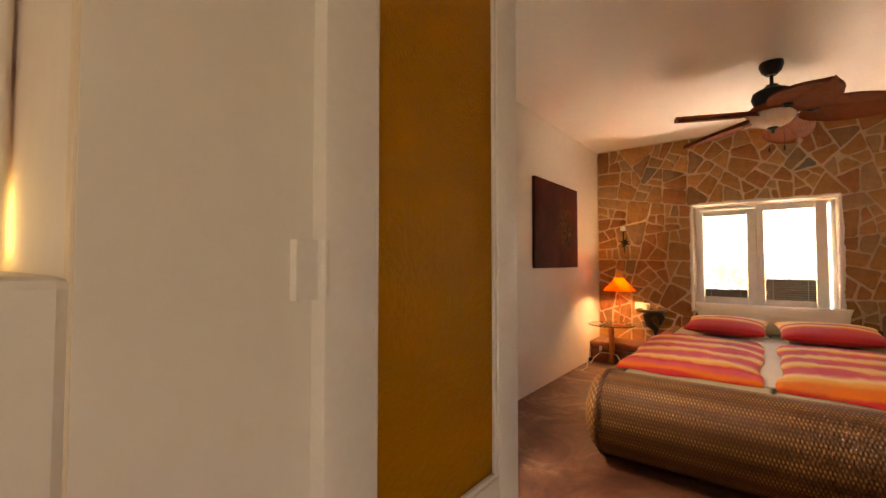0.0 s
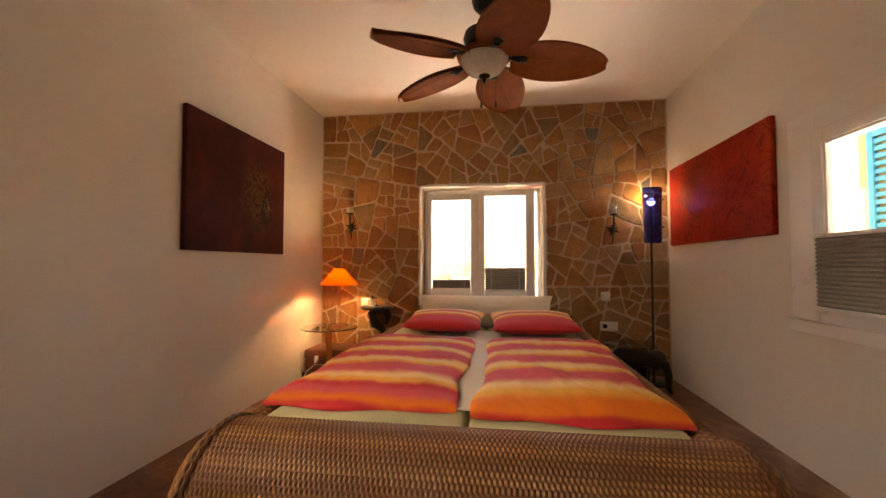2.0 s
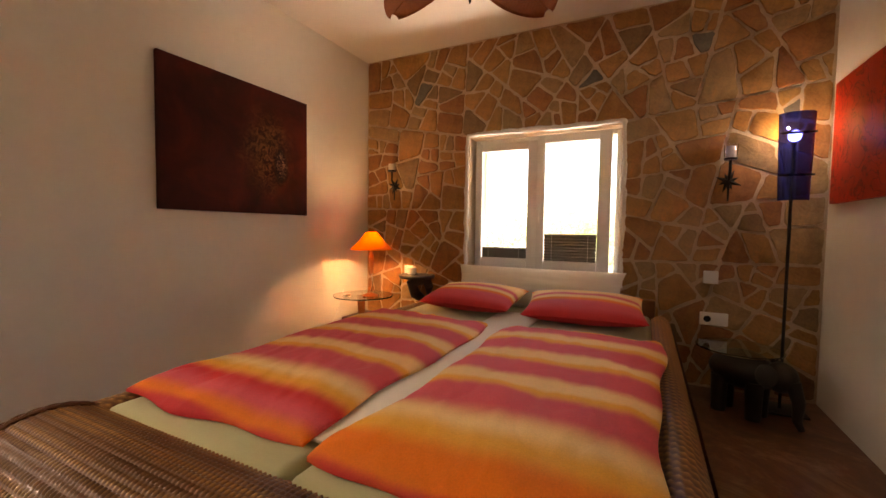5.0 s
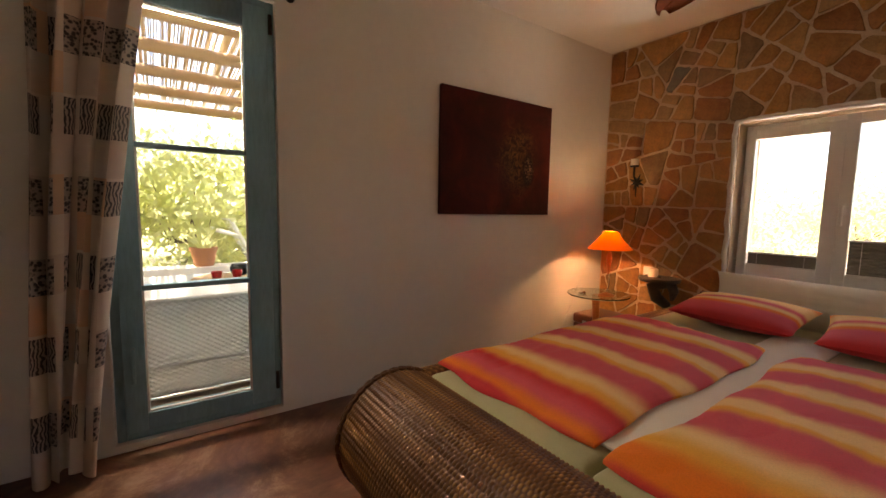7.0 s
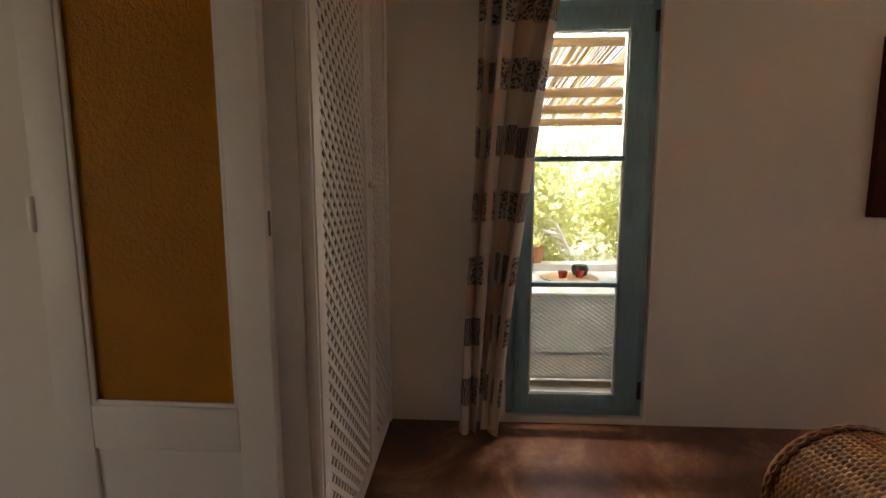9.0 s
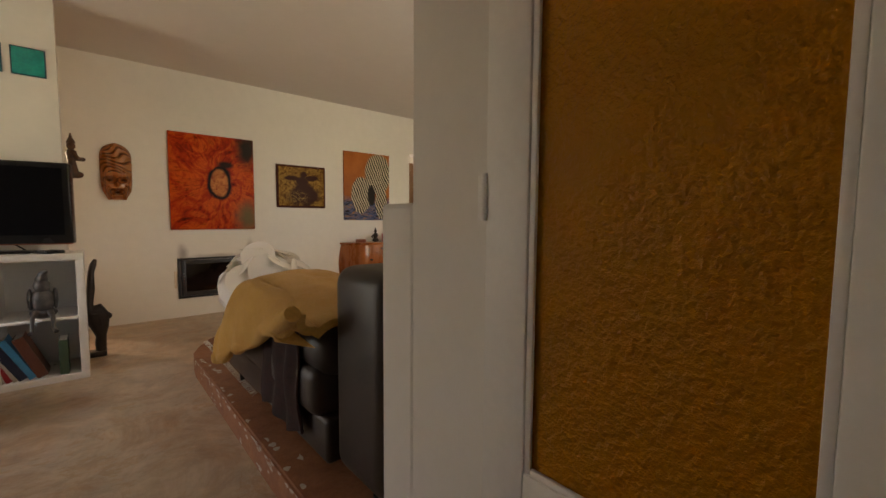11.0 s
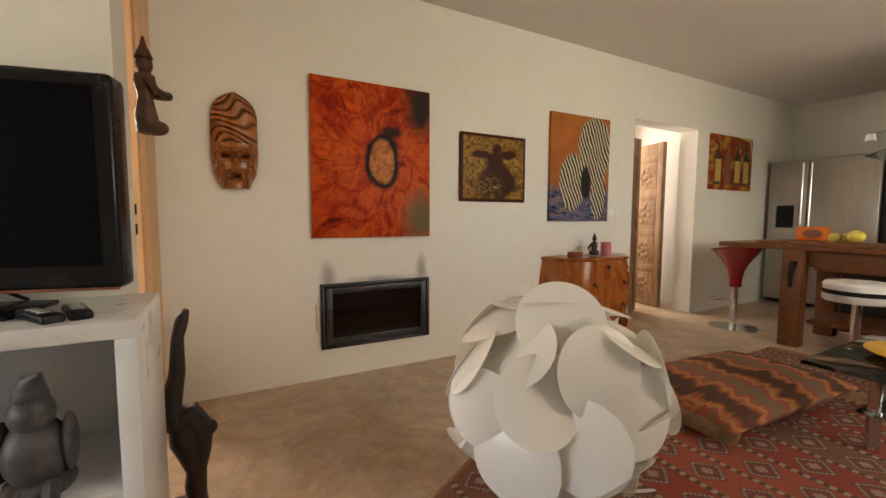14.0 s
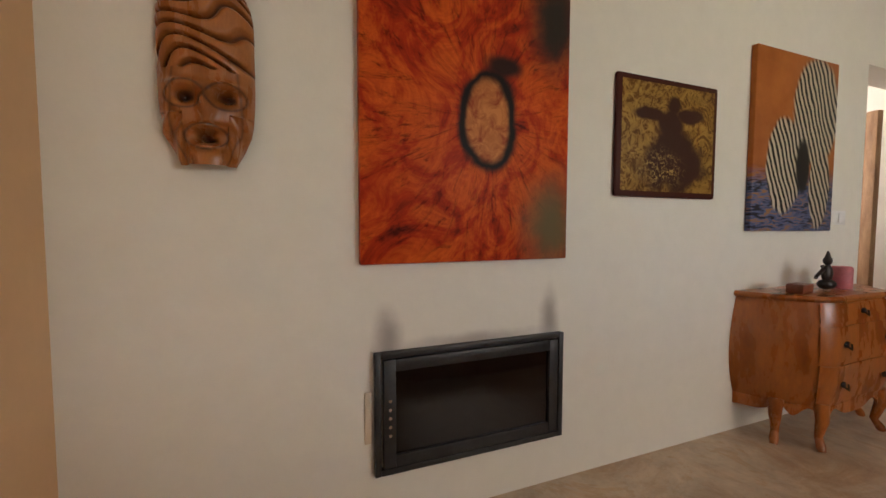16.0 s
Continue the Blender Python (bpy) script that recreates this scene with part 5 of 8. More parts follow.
# soot smudges on the wall above the fireplace corners
nt = PLASTER_LIVING.node_tree
bs = nt.nodes["Principled BSDF"]
col = bs.inputs["Base Color"].links[0].from_socket
for cen, size, tone in (((1.60, 0.66), (0.06, 0.14), (0.40, 0.36, 0.33)), ((0.93, 0.68), (0.055, 0.16), (0.40, 0.36, 0.33)), ((1.26, 0.635), (0.36, 0.035), (0.50, 0.46, 0.42))):
    col = mix(nt, blob(nt, mapped(nt), cen, size, 0.9, 0.7), col, tone)
nt.links.new(col, bs.inputs["Base Color"])

# carved mask; shade of its grooves, eyes and mouth is put into the colour
MASK_WOOD = surface("polished_carved_wood", (0.29, 0.095, 0.021), (0.41, 0.155, 0.042), 7, 0.28, 60, 0.2, 0.003, stretch=(2, 2, 0.5))
nt = MASK_WOOD.node_tree
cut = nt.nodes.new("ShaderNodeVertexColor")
cut.layer_name = "carving_shade"
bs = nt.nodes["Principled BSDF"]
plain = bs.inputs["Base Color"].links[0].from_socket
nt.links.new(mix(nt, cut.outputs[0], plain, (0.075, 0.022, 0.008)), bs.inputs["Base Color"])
b = B()


def mask_pt(u, v):
    x, z = 2 * u - 1, v
    half = 0.118 * (0.80 + 0.22 * math.sin(math.pi / 2 * min(1, z / 0.42))) * (1 if z < 0.70 else math.sqrt(max(0.0, 1 - ((z - 0.70) / 0.301) ** 2.8)))
    if z < 0.16:
        half *= 0.72 + 0.28 * z / 0.16
    dome = 0.085 * math.sqrt(max(0, 1 - x * x * 0.93))
    d = 0.0
    if z > 0.48:
        d -= 0.012 * math.exp(-((((z * 12 + 0.9 * x * x + 0.7 * math.sin(3 * x + 11 * z)) % 1) - 0.5) / 0.13) ** 2)
    ex = abs(x) - 0.42
    d -= 0.022 * math.exp(-(ex / 0.17) ** 2 - ((z - 0.345) / 0.030) ** 2)
    d += 0.013 * math.exp(-(ex / 0.34) ** 2 - ((z - 0.40) / 0.022) ** 2)
    d += 0.030 * math.exp(-(x / 0.13) ** 2 - ((z - 0.295) / 0.065) ** 2)
    d -= 0.026 * math.exp(-(x / 0.24) ** 2 - ((z - 0.135) / 0.026) ** 2)
    d += 0.013 * math.exp(-(x / 0.40) ** 2 - ((z - 0.19) / 0.018) ** 2) + 0.012 * math.exp(-(x / 0.40) ** 2 - ((z - 0.085) / 0.02) ** 2)
    d += 0.006 * math.sin(abs(x) * 14 + z * 40) * (1 if z < 0.26 and abs(x) > 0.5 else 0)
    return (x * half, -dome - 1.9 * d, z * 0.53 - 0.265)


rows = grid(b, 70, 150, mask_pt)
# per-vertex darkening where the carving is hollow, drawn as shade
groove_shade = b.loops.layers.color.new("carving_shade")
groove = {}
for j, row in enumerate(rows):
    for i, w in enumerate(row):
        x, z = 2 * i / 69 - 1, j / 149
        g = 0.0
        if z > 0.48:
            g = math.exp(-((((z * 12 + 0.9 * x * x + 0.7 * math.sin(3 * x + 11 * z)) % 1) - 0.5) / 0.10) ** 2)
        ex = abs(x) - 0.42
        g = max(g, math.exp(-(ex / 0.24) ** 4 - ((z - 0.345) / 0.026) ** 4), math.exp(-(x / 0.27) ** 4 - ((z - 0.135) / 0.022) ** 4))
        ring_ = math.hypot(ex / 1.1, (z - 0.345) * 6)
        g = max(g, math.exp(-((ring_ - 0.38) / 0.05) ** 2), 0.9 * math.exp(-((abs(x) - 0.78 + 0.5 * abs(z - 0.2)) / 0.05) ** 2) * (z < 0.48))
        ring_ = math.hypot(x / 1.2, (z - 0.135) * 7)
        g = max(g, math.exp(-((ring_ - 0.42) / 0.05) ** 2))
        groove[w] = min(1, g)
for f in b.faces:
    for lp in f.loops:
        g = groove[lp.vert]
        lp[groove_shade] = (g, g, g, 1)
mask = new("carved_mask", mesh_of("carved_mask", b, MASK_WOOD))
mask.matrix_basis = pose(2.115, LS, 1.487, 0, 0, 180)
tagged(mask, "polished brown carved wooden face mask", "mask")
t = wall_thing("light_switch", -1.06, 1.11, "white triple light switch plate", "switch")
part("plate", box(B(), -0.115, 0.115, -0.01, 0, -0.04, 0.04, 0.003), PVC, t)
for k in range(3):
    part("rocker", box(B(), -0.105 + k * 0.072, -0.040 + k * 0.072, -0.015, -0.009, -0.03, 0.03, 0.003), PVC, t)

# ---- living room: bombe chest ----
WALNUT = surface("polished_walnut_veneer", (0.25, 0.062, 0.009), (0.44, 0.14, 0.024), 6, 0.28, 34, 0.05, 0.002, stretch=(2.4, 2.4, 0.8), coat=0.12)
chest = thing("bombe_chest", (-0.675, LS, 0), "polished walnut bombe chest with curved legs", "chest of drawers", turn=180)


def chest_pt(u, v, z0=0.20, z1=0.705, grow=0.0):
    # half outline from the back on one side round the front to the other
    a = math.pi * u
    bulge = 0.955 + 0.10 * math.sin(math.pi * 0.95 * v ** 0.85)
    cx, cy = -math.cos(a), math.sin(a)
    front = abs(cy) ** 0.35
    ex = math.copysign(abs(cx) ** 0.5, cx) * (0.465 + grow - 0.12 * front) * bulge
    ey = -front * (0.28 + grow + 0.035 * (1 - cx * cx) + 0.012 * math.cos(6 * a)) * bulge
    return (ex, min(ey, -0.002), z0 + v * (z1 - z0))


b = B()
rows = grid(b, 64, 26, chest_pt)
b.faces.new(rows[0])
b.faces.new(rows[-1])
body = part("body", b, WALNUT, chest)
b = B()
rows = grid(b, 64, 6, lambda u, v: chest_pt(u, 1.0, 0.675, 0.705 + 0.028 * v, 0.022 - 0.012 * abs(2 * v - 1)))
b.faces.new(rows[0])
b.faces.new(rows[-1])
part("top", b, WALNUT, chest)
for v0, v1 in ((0.06, 0.42), (0.46, 0.78), (0.82, 0.98)):
    b = B()
    rr = grid(b, 30, 8, lambda u, v: Vector(chest_pt(0.27 + 0.46 * u, v0 + (v1 - v0) * v, grow=0.007)))
    dr = part("drawer", sheet(b, None, 0.006), WALNUT, chest)
    for u in (0.33, 0.67) if v1 < 0.9 else (0.5,):
        p = Vector(chest_pt(0.27 + 0.46 * u, (v0 + v1) / 2, grow=0.012))
        b = B()
        ball(b, p, 0.016, (1.3, 0.4, 0.9), 10)
        tube(b, [p + Vector((-0.022, -0.008, 0)), p + Vector((0, -0.02, -0.02)), p + Vector((0.022, -0.008, 0))], 0.004, 6)
        part("drawer_pull", b, BLACK_IRON, dr, "dark bronze pull")
b = B()
grid(b, 64, 5, lambda u, v: chest_pt(u, 0.0, 0.205 - 0.045 * v * (0.5 + 0.5 * math.cos(12 * math.pi * u)) - 0.012 * v, 0.21, 0.004))
part("apron", sheet(b, None, 0.012), WALNUT, chest)
for u in (0.07, 0.31, 0.69, 0.93):
    p = Vector(chest_pt(u, 0.0, 0.0, 0.1))
    out = Vector((p.x, p.y, 0)).normalized()
    b = tube(B(), [p + Vector((0, 0, 0.22)), p + out * 0.02 + Vector((0, 0, 0.15)), p - out * 0.005 + Vector((0, 0, 0.06)), p + out * 0.02 + Vector((0, 0, 0.02)), p + out * 0.03 + Vector((0, 0, 0.0))],
             [0.032, 0.027, 0.017, 0.02, 0.016], 12)
    part("leg", b, WALNUT, chest, "curved cabriole leg")
b = B()
ball(b, (0, 0, 0.03), 0.045, (1.15, 0.8, 0.6), 14)
ball(b, (0, 0, 0.085), 0.032, (1, 0.7, 1.5), 12)
ball(b, (0, 0, 0.15), 0.02, (1, 1, 1.25), 12)
lathe(b, [(0.014, 0.165), (0.01, 0.18), (0.003, 0.20), (0, 0.20)])
tube(b, [(-0.03, 0, 0.11), (-0.05, 0.02, 0.07), (-0.02, 0.035, 0.06)], 0.009, 8)
tube(b, [(0.03, 0, 0.11), (0.05, 0.02, 0.09), (0.025, 0.035, 0.12)], 0.009, 8)
solid("seated_statuette", b, DARK_WOOD, "small dark bronze seated statuette on the chest", "statue", at=(-0.66, LS + 0.17, 0.734), turn=180)
PINK_WAX = surface("pink_wax", (0.50, 0.12, 0.14), (0.58, 0.18, 0.19), 8, 0.5, 40, 0.1, 0.002)
b = lathe(B(), [(0, 0), (0.043, 0), (0.045, 0.01), (0.045, 0.105), (0.038, 0.115), (0.01, 0.108), (0, 0.108)])
solid("pink_candle", b, PINK_WAX, "thick pink candle on the chest", "candle", at=(-0.82, LS + 0.16, 0.734))
b = B()
box(b, -0.06, 0.06, -0.035, 0.035, 0, 0.045, 0.004)
solid("small_box", b, TRUNK, "small red-brown wooden box on the chest", "box", at=(-0.43, LS + 0.17, 0.734), turn=8)

# ---- living room: carved entrance doors ----
CARVED = surface("weathered_carved_wood", (0.17, 0.085, 0.035), (0.34, 0.20, 0.10), 6, 0.7, 60, 0.6, 0.008, stretch=(3, 3, 0.6))


def carved_leaf(at, w, turn, label, side):
    t = thing("carved_door_leaf", at, label, "door", "carved entrance doors", turn)
    b = B()
    box(b, 0, w, -0.02, 0.02, 0, 1.93, 0.005)
    slab = part("door_leaf", b, CARVED, t)

    def ply(bb, x0, x1, d0, d1, z0, z1):
        return box(bb, x0, x1, min(side * d0, side * d1), max(side * d0, side * d1), z0, z1, 0.005)

    for z in (0.0, 0.42, 0.85, 1.28, 1.72):
        part("cross_rail", ply(B(), 0.07, w - 0.07, 0.019, 0.031, z, z + 0.07), CARVED, slab)
    for x in (0.0, w - 0.07):
        part("stile", ply(B(), x, x + 0.07, 0.019, 0.034, 0, 1.93), CARVED, slab)
    for i, z in enumerate((0.24, 0.67, 1.10, 1.54)):
        b = ply(B(), 0.09, w - 0.09, 0.018, 0.026, z - 0.14, z + 0.15)
        for k in range(7):
            a = radians(51 * k + 20 * i)
            ball(b, (w / 2 + 0.07 * math.cos(a) * (w / 0.5), side * 0.026, z + 0.085 * math.sin(a)), 0.032, (1, 0.45, 1.2), 10)
        ball(b, (w / 2, side * 0.028, z), 0.04, (1.2, 0.5, 1), 12)
        part("carved_panel", b, CARVED, slab)


carved_leaf((-2.31, LS - 0.30, 0.012), 0.50, -100, "weathered carved wooden door leaf standing open", 1)
carved_leaf((-1.41, LS - 0.24, 0.012), 0.55, 195, "dark carved wooden door leaf, partly open", -1)

# ---- living room: television wall ----
shelf = thing("cube_shelf", (2.37, -0.24, 0), "white open cube shelf half filled with books", "shelf")
CELL, FT, SH, SD = 0.392, 0.042, 0.825, 0.39
SW = 4 * CELL + 0.042
b = B()
box(b, 0, SW, 0, SD, SH - FT, SH, 0.003)
box(b, 0, SW, 0, SD, 0, FT, 0.003)
box(b, 0, FT, 0, SD, FT, SH - FT, 0.002)
box(b, SW - FT, SW, 0, SD, FT, SH - FT, 0.002)
part("outer_frame", b, PVC, shelf)
for k in (1, 2, 3):
    part("divider", box(B(), k * CELL + 0.012, k * CELL + 0.030, 0.01, SD - 0.004, FT, SH - FT, 0.002), PVC, shelf)
for k in range(4):
    x0 = FT if k == 0 else k * CELL + 0.030
    x1 = SW - FT if k == 3 else (k + 1) * CELL + 0.012
    part("shelf_board", box(B(), x0, x1, 0.01, SD - 0.005, 0.402, 0.42, 0.002), PVC, shelf)
part("back_board", box(B(), 0.02, SW - 0.02, 0.002, 0.010, 0.02, SH - 0.02), PVC, shelf)

tv = thing("television", (2.835, -0.10, SH), "black flat television, switched off, on the shelf", "television", turn=-12 + 180)
SCREEN = surface("dark_screen", (0.004, 0.004, 0.005), (0.006, 0.006, 0.007), 3, 0.18, 50, 0.0, spec=0.05)
part("cabinet", box(B(), -0.435, 0.435, -0.03, 0.05, 0.055, 0.585, 0.015, 3), BLACK_PLASTIC, tv)
part("screen", box(B(), -0.395, 0.395, -0.033, -0.028, 0.115, 0.55), SCREEN, tv, "dark glossy screen", smooth=False)
part("stand_foot", box(B(), -0.24, 0.24, -0.10, 0.10, 0.0, 0.014, 0.006), BLACK_PLASTIC, tv)
part("stand_neck", cyl(B(), (0, 0.0, 0.012), (0, 0.0, 0.07), 0.035), CHROME, tv, "chrome stand neck")
part("lower_trim", box(B(), -0.43, 0.43, -0.031, -0.024, 0.053, 0.060, 0.002), TRUNK, tv)
part("maker_badge", box(B(), -0.022, 0.022, -0.0335, -0.0305, 0.082, 0.094, 0.001), CHROME, tv)
for x, y, a in ((2.50, 0.04, 20), (2.56, 0.06, 35)):
    t = thing("remote_control", (x, y, SH), "black remote control lying on the shelf", "remote", "remote controls", a)
    part("case", box(B(), -0.022, 0.022, -0.07, 0.07, 0, 0.02, 0.006, 3), BLACK_PLASTIC, t)
    for k in range(3):
        part("button", box(B(), -0.012, 0.012, -0.045 + k * 0.03, -0.033 + k * 0.03, 0.0195, 0.023, 0.002), STEEL, t)
t = thing("set_top_box", (3.42, -0.03, SH), "flat black set-top box beside the television", "media box")
part("case", box(B(), -0.16, 0.16, -0.11, 0.11, 0.004, 0.045, 0.004), BLACK_PLASTIC, t)
part("front_panel", box(B(), -0.14, 0.14, 0.109, 0.113, 0.012, 0.036, 0.002), SCREEN, t)
for x0, x1 in ((2.98, 3.04), (2.70, 2.66)):
    b = tube(B(), [(x0, -0.08, SH + 0.12), (x0 + 0.01, -0.14, SH + 0.06), (x1, -0.20, SH + 0.01)], 0.005, 6)
    solid("cable", b, BLACK_PLASTIC, "black cable behind the television", "cable", "cables")


def book(x, y, z, w, h, d, color, turn=0.0, lean=0.0, label="upright book on the shelf", stripe=None, flat=False):
    """A closed book: cover boards, spine and page block, its spine to +y."""
    key = "cover_%.2f_%.2f_%.2f" % color
    cov = bpy.data.materials.get(key) or surface(key, tuple(c * 0.85 for c in color), color, 12, 0.45, 80, 0.1, 0.001)
    t = thing("book", (x, y, z), label, "book", "books on the cube shelf")
    t.matrix_basis = pose(x, y, z, 0, lean, turn) @ (Matrix.Rotation(radians(90), 4, "Y") if flat else Matrix())
    b = B()
    box(b, 0, 0.003, -d, 0, 0, h)
    box(b, w - 0.003, w, -d, 0, 0, h)
    box(b, 0.003, w - 0.003, -0.003, 0.001, 0, h)
    part("cover", b, cov, t, smooth=False)
    part("pages", box(B(), 0.003, w - 0.003, -d + 0.004, -0.003, 0.004, h - 0.004), WHITE_CLOTH, t, smooth=False)
    if stripe:
        part("spine_band", box(B(), w * 0.2, w * 0.8, 0.001, 0.002, h * 0.25, h * 0.8), stripe, t, smooth=False)
    return t


BLUE_C, RED_C, CREAM_C, DKB, GRN, OCHRE, BRN, WHT = (0.03, 0.10, 0.25), (0.42, 0.02, 0.03), (0.62, 0.52, 0.30), (0.02, 0.03, 0.07), (0.05, 0.09, 0.05), (0.45, 0.26, 0.06), (0.14, 0.05, 0.03), (0.60, 0.56, 0.50)
# upper middle cell: a row of upright books with one lying on top
x = 2.37 + CELL + 0.036
mercy = None
for w, h, c in ((0.030, 0.24, (0.10, 0.32, 0.50)), (0.035, 0.225, DKB), (0.032, 0.235, BLUE_C), (0.062, 0.21, CREAM_C), (0.025, 0.20, WHT),
                (0.030, 0.21, RED_C), (0.022, 0.20, WHT), (0.030, 0.215, RED_C), (0.022, 0.20, CREAM_C), (0.022, 0.19, OCHRE), (0.030, 0.205, BRN)):
    bk = book(x, 0.11, 0.42, w, h, 0.16, c, label="upright paperback book on the shelf")
    if c == DKB:
        mercy = bk
    x += w + 0.002
book(x - 0.008, 0.10, 0.42, 0.03, 0.23, 0.17, OCHRE, label="worn upright book on the shelf")
book(2.37 + CELL + 0.30, 0.13, 0.66, 0.022, 0.25, 0.17, WHT, flat=True, label="book lying flat on top of the row", turn=-4)
tx = bpy.data.curves.new("title", "FONT")
tx.body, tx.size, tx.extrude = "Mercy", 0.040, 0.0005
tmp = bpy.data.objects.new("title", tx)
me = bpy.data.meshes.new_from_object(tmp)
me.materials.append(WHITE)
title = new("spine_title", me)
title.parent = mercy
title.matrix_basis = Matrix.Translation((0.024, 0.0022, 0.075)) @ Matrix(((0, -1, 0, 0), (0, 0, 1, 0), (-1, 0, 0, 0), (0, 0, 0, 1))) @ Matrix.Rotation(radians(180), 4, "Z")
# further cell
x = 2.37 + 2 * CELL + 0.036
for w, h, c in ((0.03, 0.22, (0.55, 0.45, 0.05)), (0.05, 0.23, RED_C), (0.03, 0.20, BLUE_C), (0.035, 0.22, BRN), (0.04, 0.24, RED_C), (0.03, 0.2, WHT), (0.04, 0.23, DKB)):
    book(x, 0.11, 0.42, w, h, 0.16, c, label="upright paperback book on the shelf")
    x += w + 0.003
# lower right cell: leaning books
x = 2.37 + 0.10
for i, (w, h, c, ln) in enumerate(((0.045, 0.25, GRN, 0), (0.055, 0.30, BRN, 22), (0.035, 0.31, (0.05, 0.28, 0.55), 26), (0.045, 0.29, DKB, 28), (0.02, 0.27, WHT, 26), (0.03, 0.24, RED_C, 22), (0.022, 0.22, WHT, 12), (0.035, 0.24, BRN, 6))):
    book(x, 0.12 if i else 0.13, FT + (w * math.sin(radians(ln)) if ln else 0), w, h * (0.93 if ln else 0.9), 0.17, c, lean=ln, label="leaning book on the lower shelf" if ln else "small upright box-like book")
    x += w / max(math.cos(radians(ln)), 0.3) * 0.93 + (0.055 if i == 0 else 0.0)
# lower middle cell: game box on a folded case
BOXPRINT = painting("printed_game_lid", lambda nt, v: ramp(nt, noise_tex(nt, v, 30, 3, 0.6, 1), [(0.35, (0.35, 0.02, 0.03)), (0.5, (0.55, 0.04, 0.04)), (0.56, (0.50, 0.30, 0.05)), (0.66, (0.05, 0.10, 0.30))]), 0.3)
t = thing("laptop_case", (2.99, 0.0, FT), "flat grey case under the game box", "case")
part("shell", box(B(), -0.15, 0.13, -0.13, 0.11, 0, 0.05, 0.008), STEEL, t)
t = thing("board_game", (2.99, -0.01, FT + 0.05), "red printed board game box", "game box", turn=-7)
part("lid", box(B(), -0.165, 0.165, -0.14, 0.14, 0.0, 0.06, 0.003), BOXPRINT, t)
part("side_print", box(B(), -0.155, -0.02, 0.139, 0.142, 0.015, 0.05, 0.001), TRUNK, t)

# bird figure on the shelf edge
BIRD = surface("painted_grey_wood", (0.025, 0.025, 0.03), (0.12, 0.105, 0.10), 22, 0.5, 60, 0.3, 0.004)
b = B()
ball(b, (0, 0, 0.11), 0.062, (0.95, 0.95, 1.35), 22)
ball(b, (0, 0.01, 0.205), 0.042, (1, 1, 1.1), 18)
tube(b, [(0, 0.005, 0.19), (0, 0.01, 0.245), (-0.01, 0.03, 0.285), (-0.03, 0.045, 0.30)], [0.035, 0.032, 0.02, 0.006], 12)
for s in (-1, 1):
    ball(b, (s * 0.058, -0.005, 0.12), 0.05, (0.3, 0.8, 1.4), 14)
    tube(b, [(s * 0.03, 0.03, 0.04), (s * 0.045, 0.085, 0.02), (s * 0.05, 0.10, -0.06), (s * 0.06, 0.125, -0.075)], [0.02, 0.012, 0.009, 0.013], 8)
ball(b, (0, -0.01, 0.03), 0.06, (1.1, 1.1, 0.6), 16)
solid("bird_figure", b, BIRD, "grey carved wooden parrot figure sitting on the shelf edge", "statue", at=(2.575, 0.085, 0.42))

# teal glass blocks, hanging trap, temple figure
# opaque bright teal: daylight through the blocks is put into the colour
TEAL = surface("teal_glass_block", (0.0, 0.26, 0.24), (0.01, 0.40, 0.34), 14, 0.12, 60, 0.05, 0.003, coat=0.5)
for k in range(4):
    t = thing("glass_block", (2.59 + 0.205 * k, -0.24, 2.08), "square teal glass block set in the wall", "glass block", "teal glass blocks")
    part("block", box(B(), -0.078, 0.078, -0.01, 0.012, -0.085, 0.085, 0.006), TEAL, t)
    part("block_rim", frame_bm(B(), -0.084, 0.084, -0.091, 0.091, 0.007, -0.01, 0.006, 0.001), surface("dark_teal_rim", (0.01, 0.05, 0.09), (0.01, 0.07, 0.11), 9, 0.4, 60, 0.1, 0.002) if k == 0 else bpy.data.materials["dark_teal_rim"], t)
STRAW = surface("dry_straw", (0.24, 0.15, 0.07), (0.36, 0.24, 0.12), 20, 0.8, 90, 0.7, 0.006)
t = thing("hanging_fish_trap", (3.19, -0.20, 1.43), "woven straw fish trap hanging on the wall", "wall ornament")
b = B()
lathe(b, [(0.012, 0.0), (0.04, 0.03), (0.055, 0.10), (0.052, 0.16), (0.03, 0.22), (0.01, 0.255)], seg=22)
for z, r in ((0.05, 0.048), (0.10, 0.057), (0.14, 0.056), (0.19, 0.042)):
    tube(b, [(r * math.cos(a * 0.5236), r * math.sin(a * 0.5236), z + 0.004 * math.sin(a * 2)) for a in range(13)], 0.004, 6)
part("basket", b, STRAW, t)
part("cord", tube(B(), [(0, 0, 0.25), (-0.004, -0.01, 0.36), (0.0, -0.02, 0.46)], 0.008, 6), STRAW, t)
part("hook", tube(B(), [(0, -0.04, 0.47), (0, 0.0, 0.475), (0.018, 0.01, 0.485)], 0.008, 6), DARK_WOOD, t)
OLD_GOLD = surface("worn_gilded_wood", (0.025, 0.010, 0.006), (0.13, 0.05, 0.015), 25, 0.45, 70, 0.5, 0.005)
b = B()
lathe(b, [(0, 0.0), (0.03, 0.01), (0.036, 0.06), (0.028, 0.10), (0.022, 0.13), (0.034, 0.18), (0.03, 0.205), (0.012, 0.215)])
ball(b, (0, 0, 0.24), 0.027, (1, 1, 1.2), 16)
lathe(b, [(0.028, 0.262), (0.022, 0.28), (0.012, 0.30), (0.004, 0.335), (0, 0.335)])
tube(b, [(0.032, 0, 0.19), (0.05, -0.02, 0.15), (0.02, -0.06, 0.145)], [0.013, 0.012, 0.012], 8)
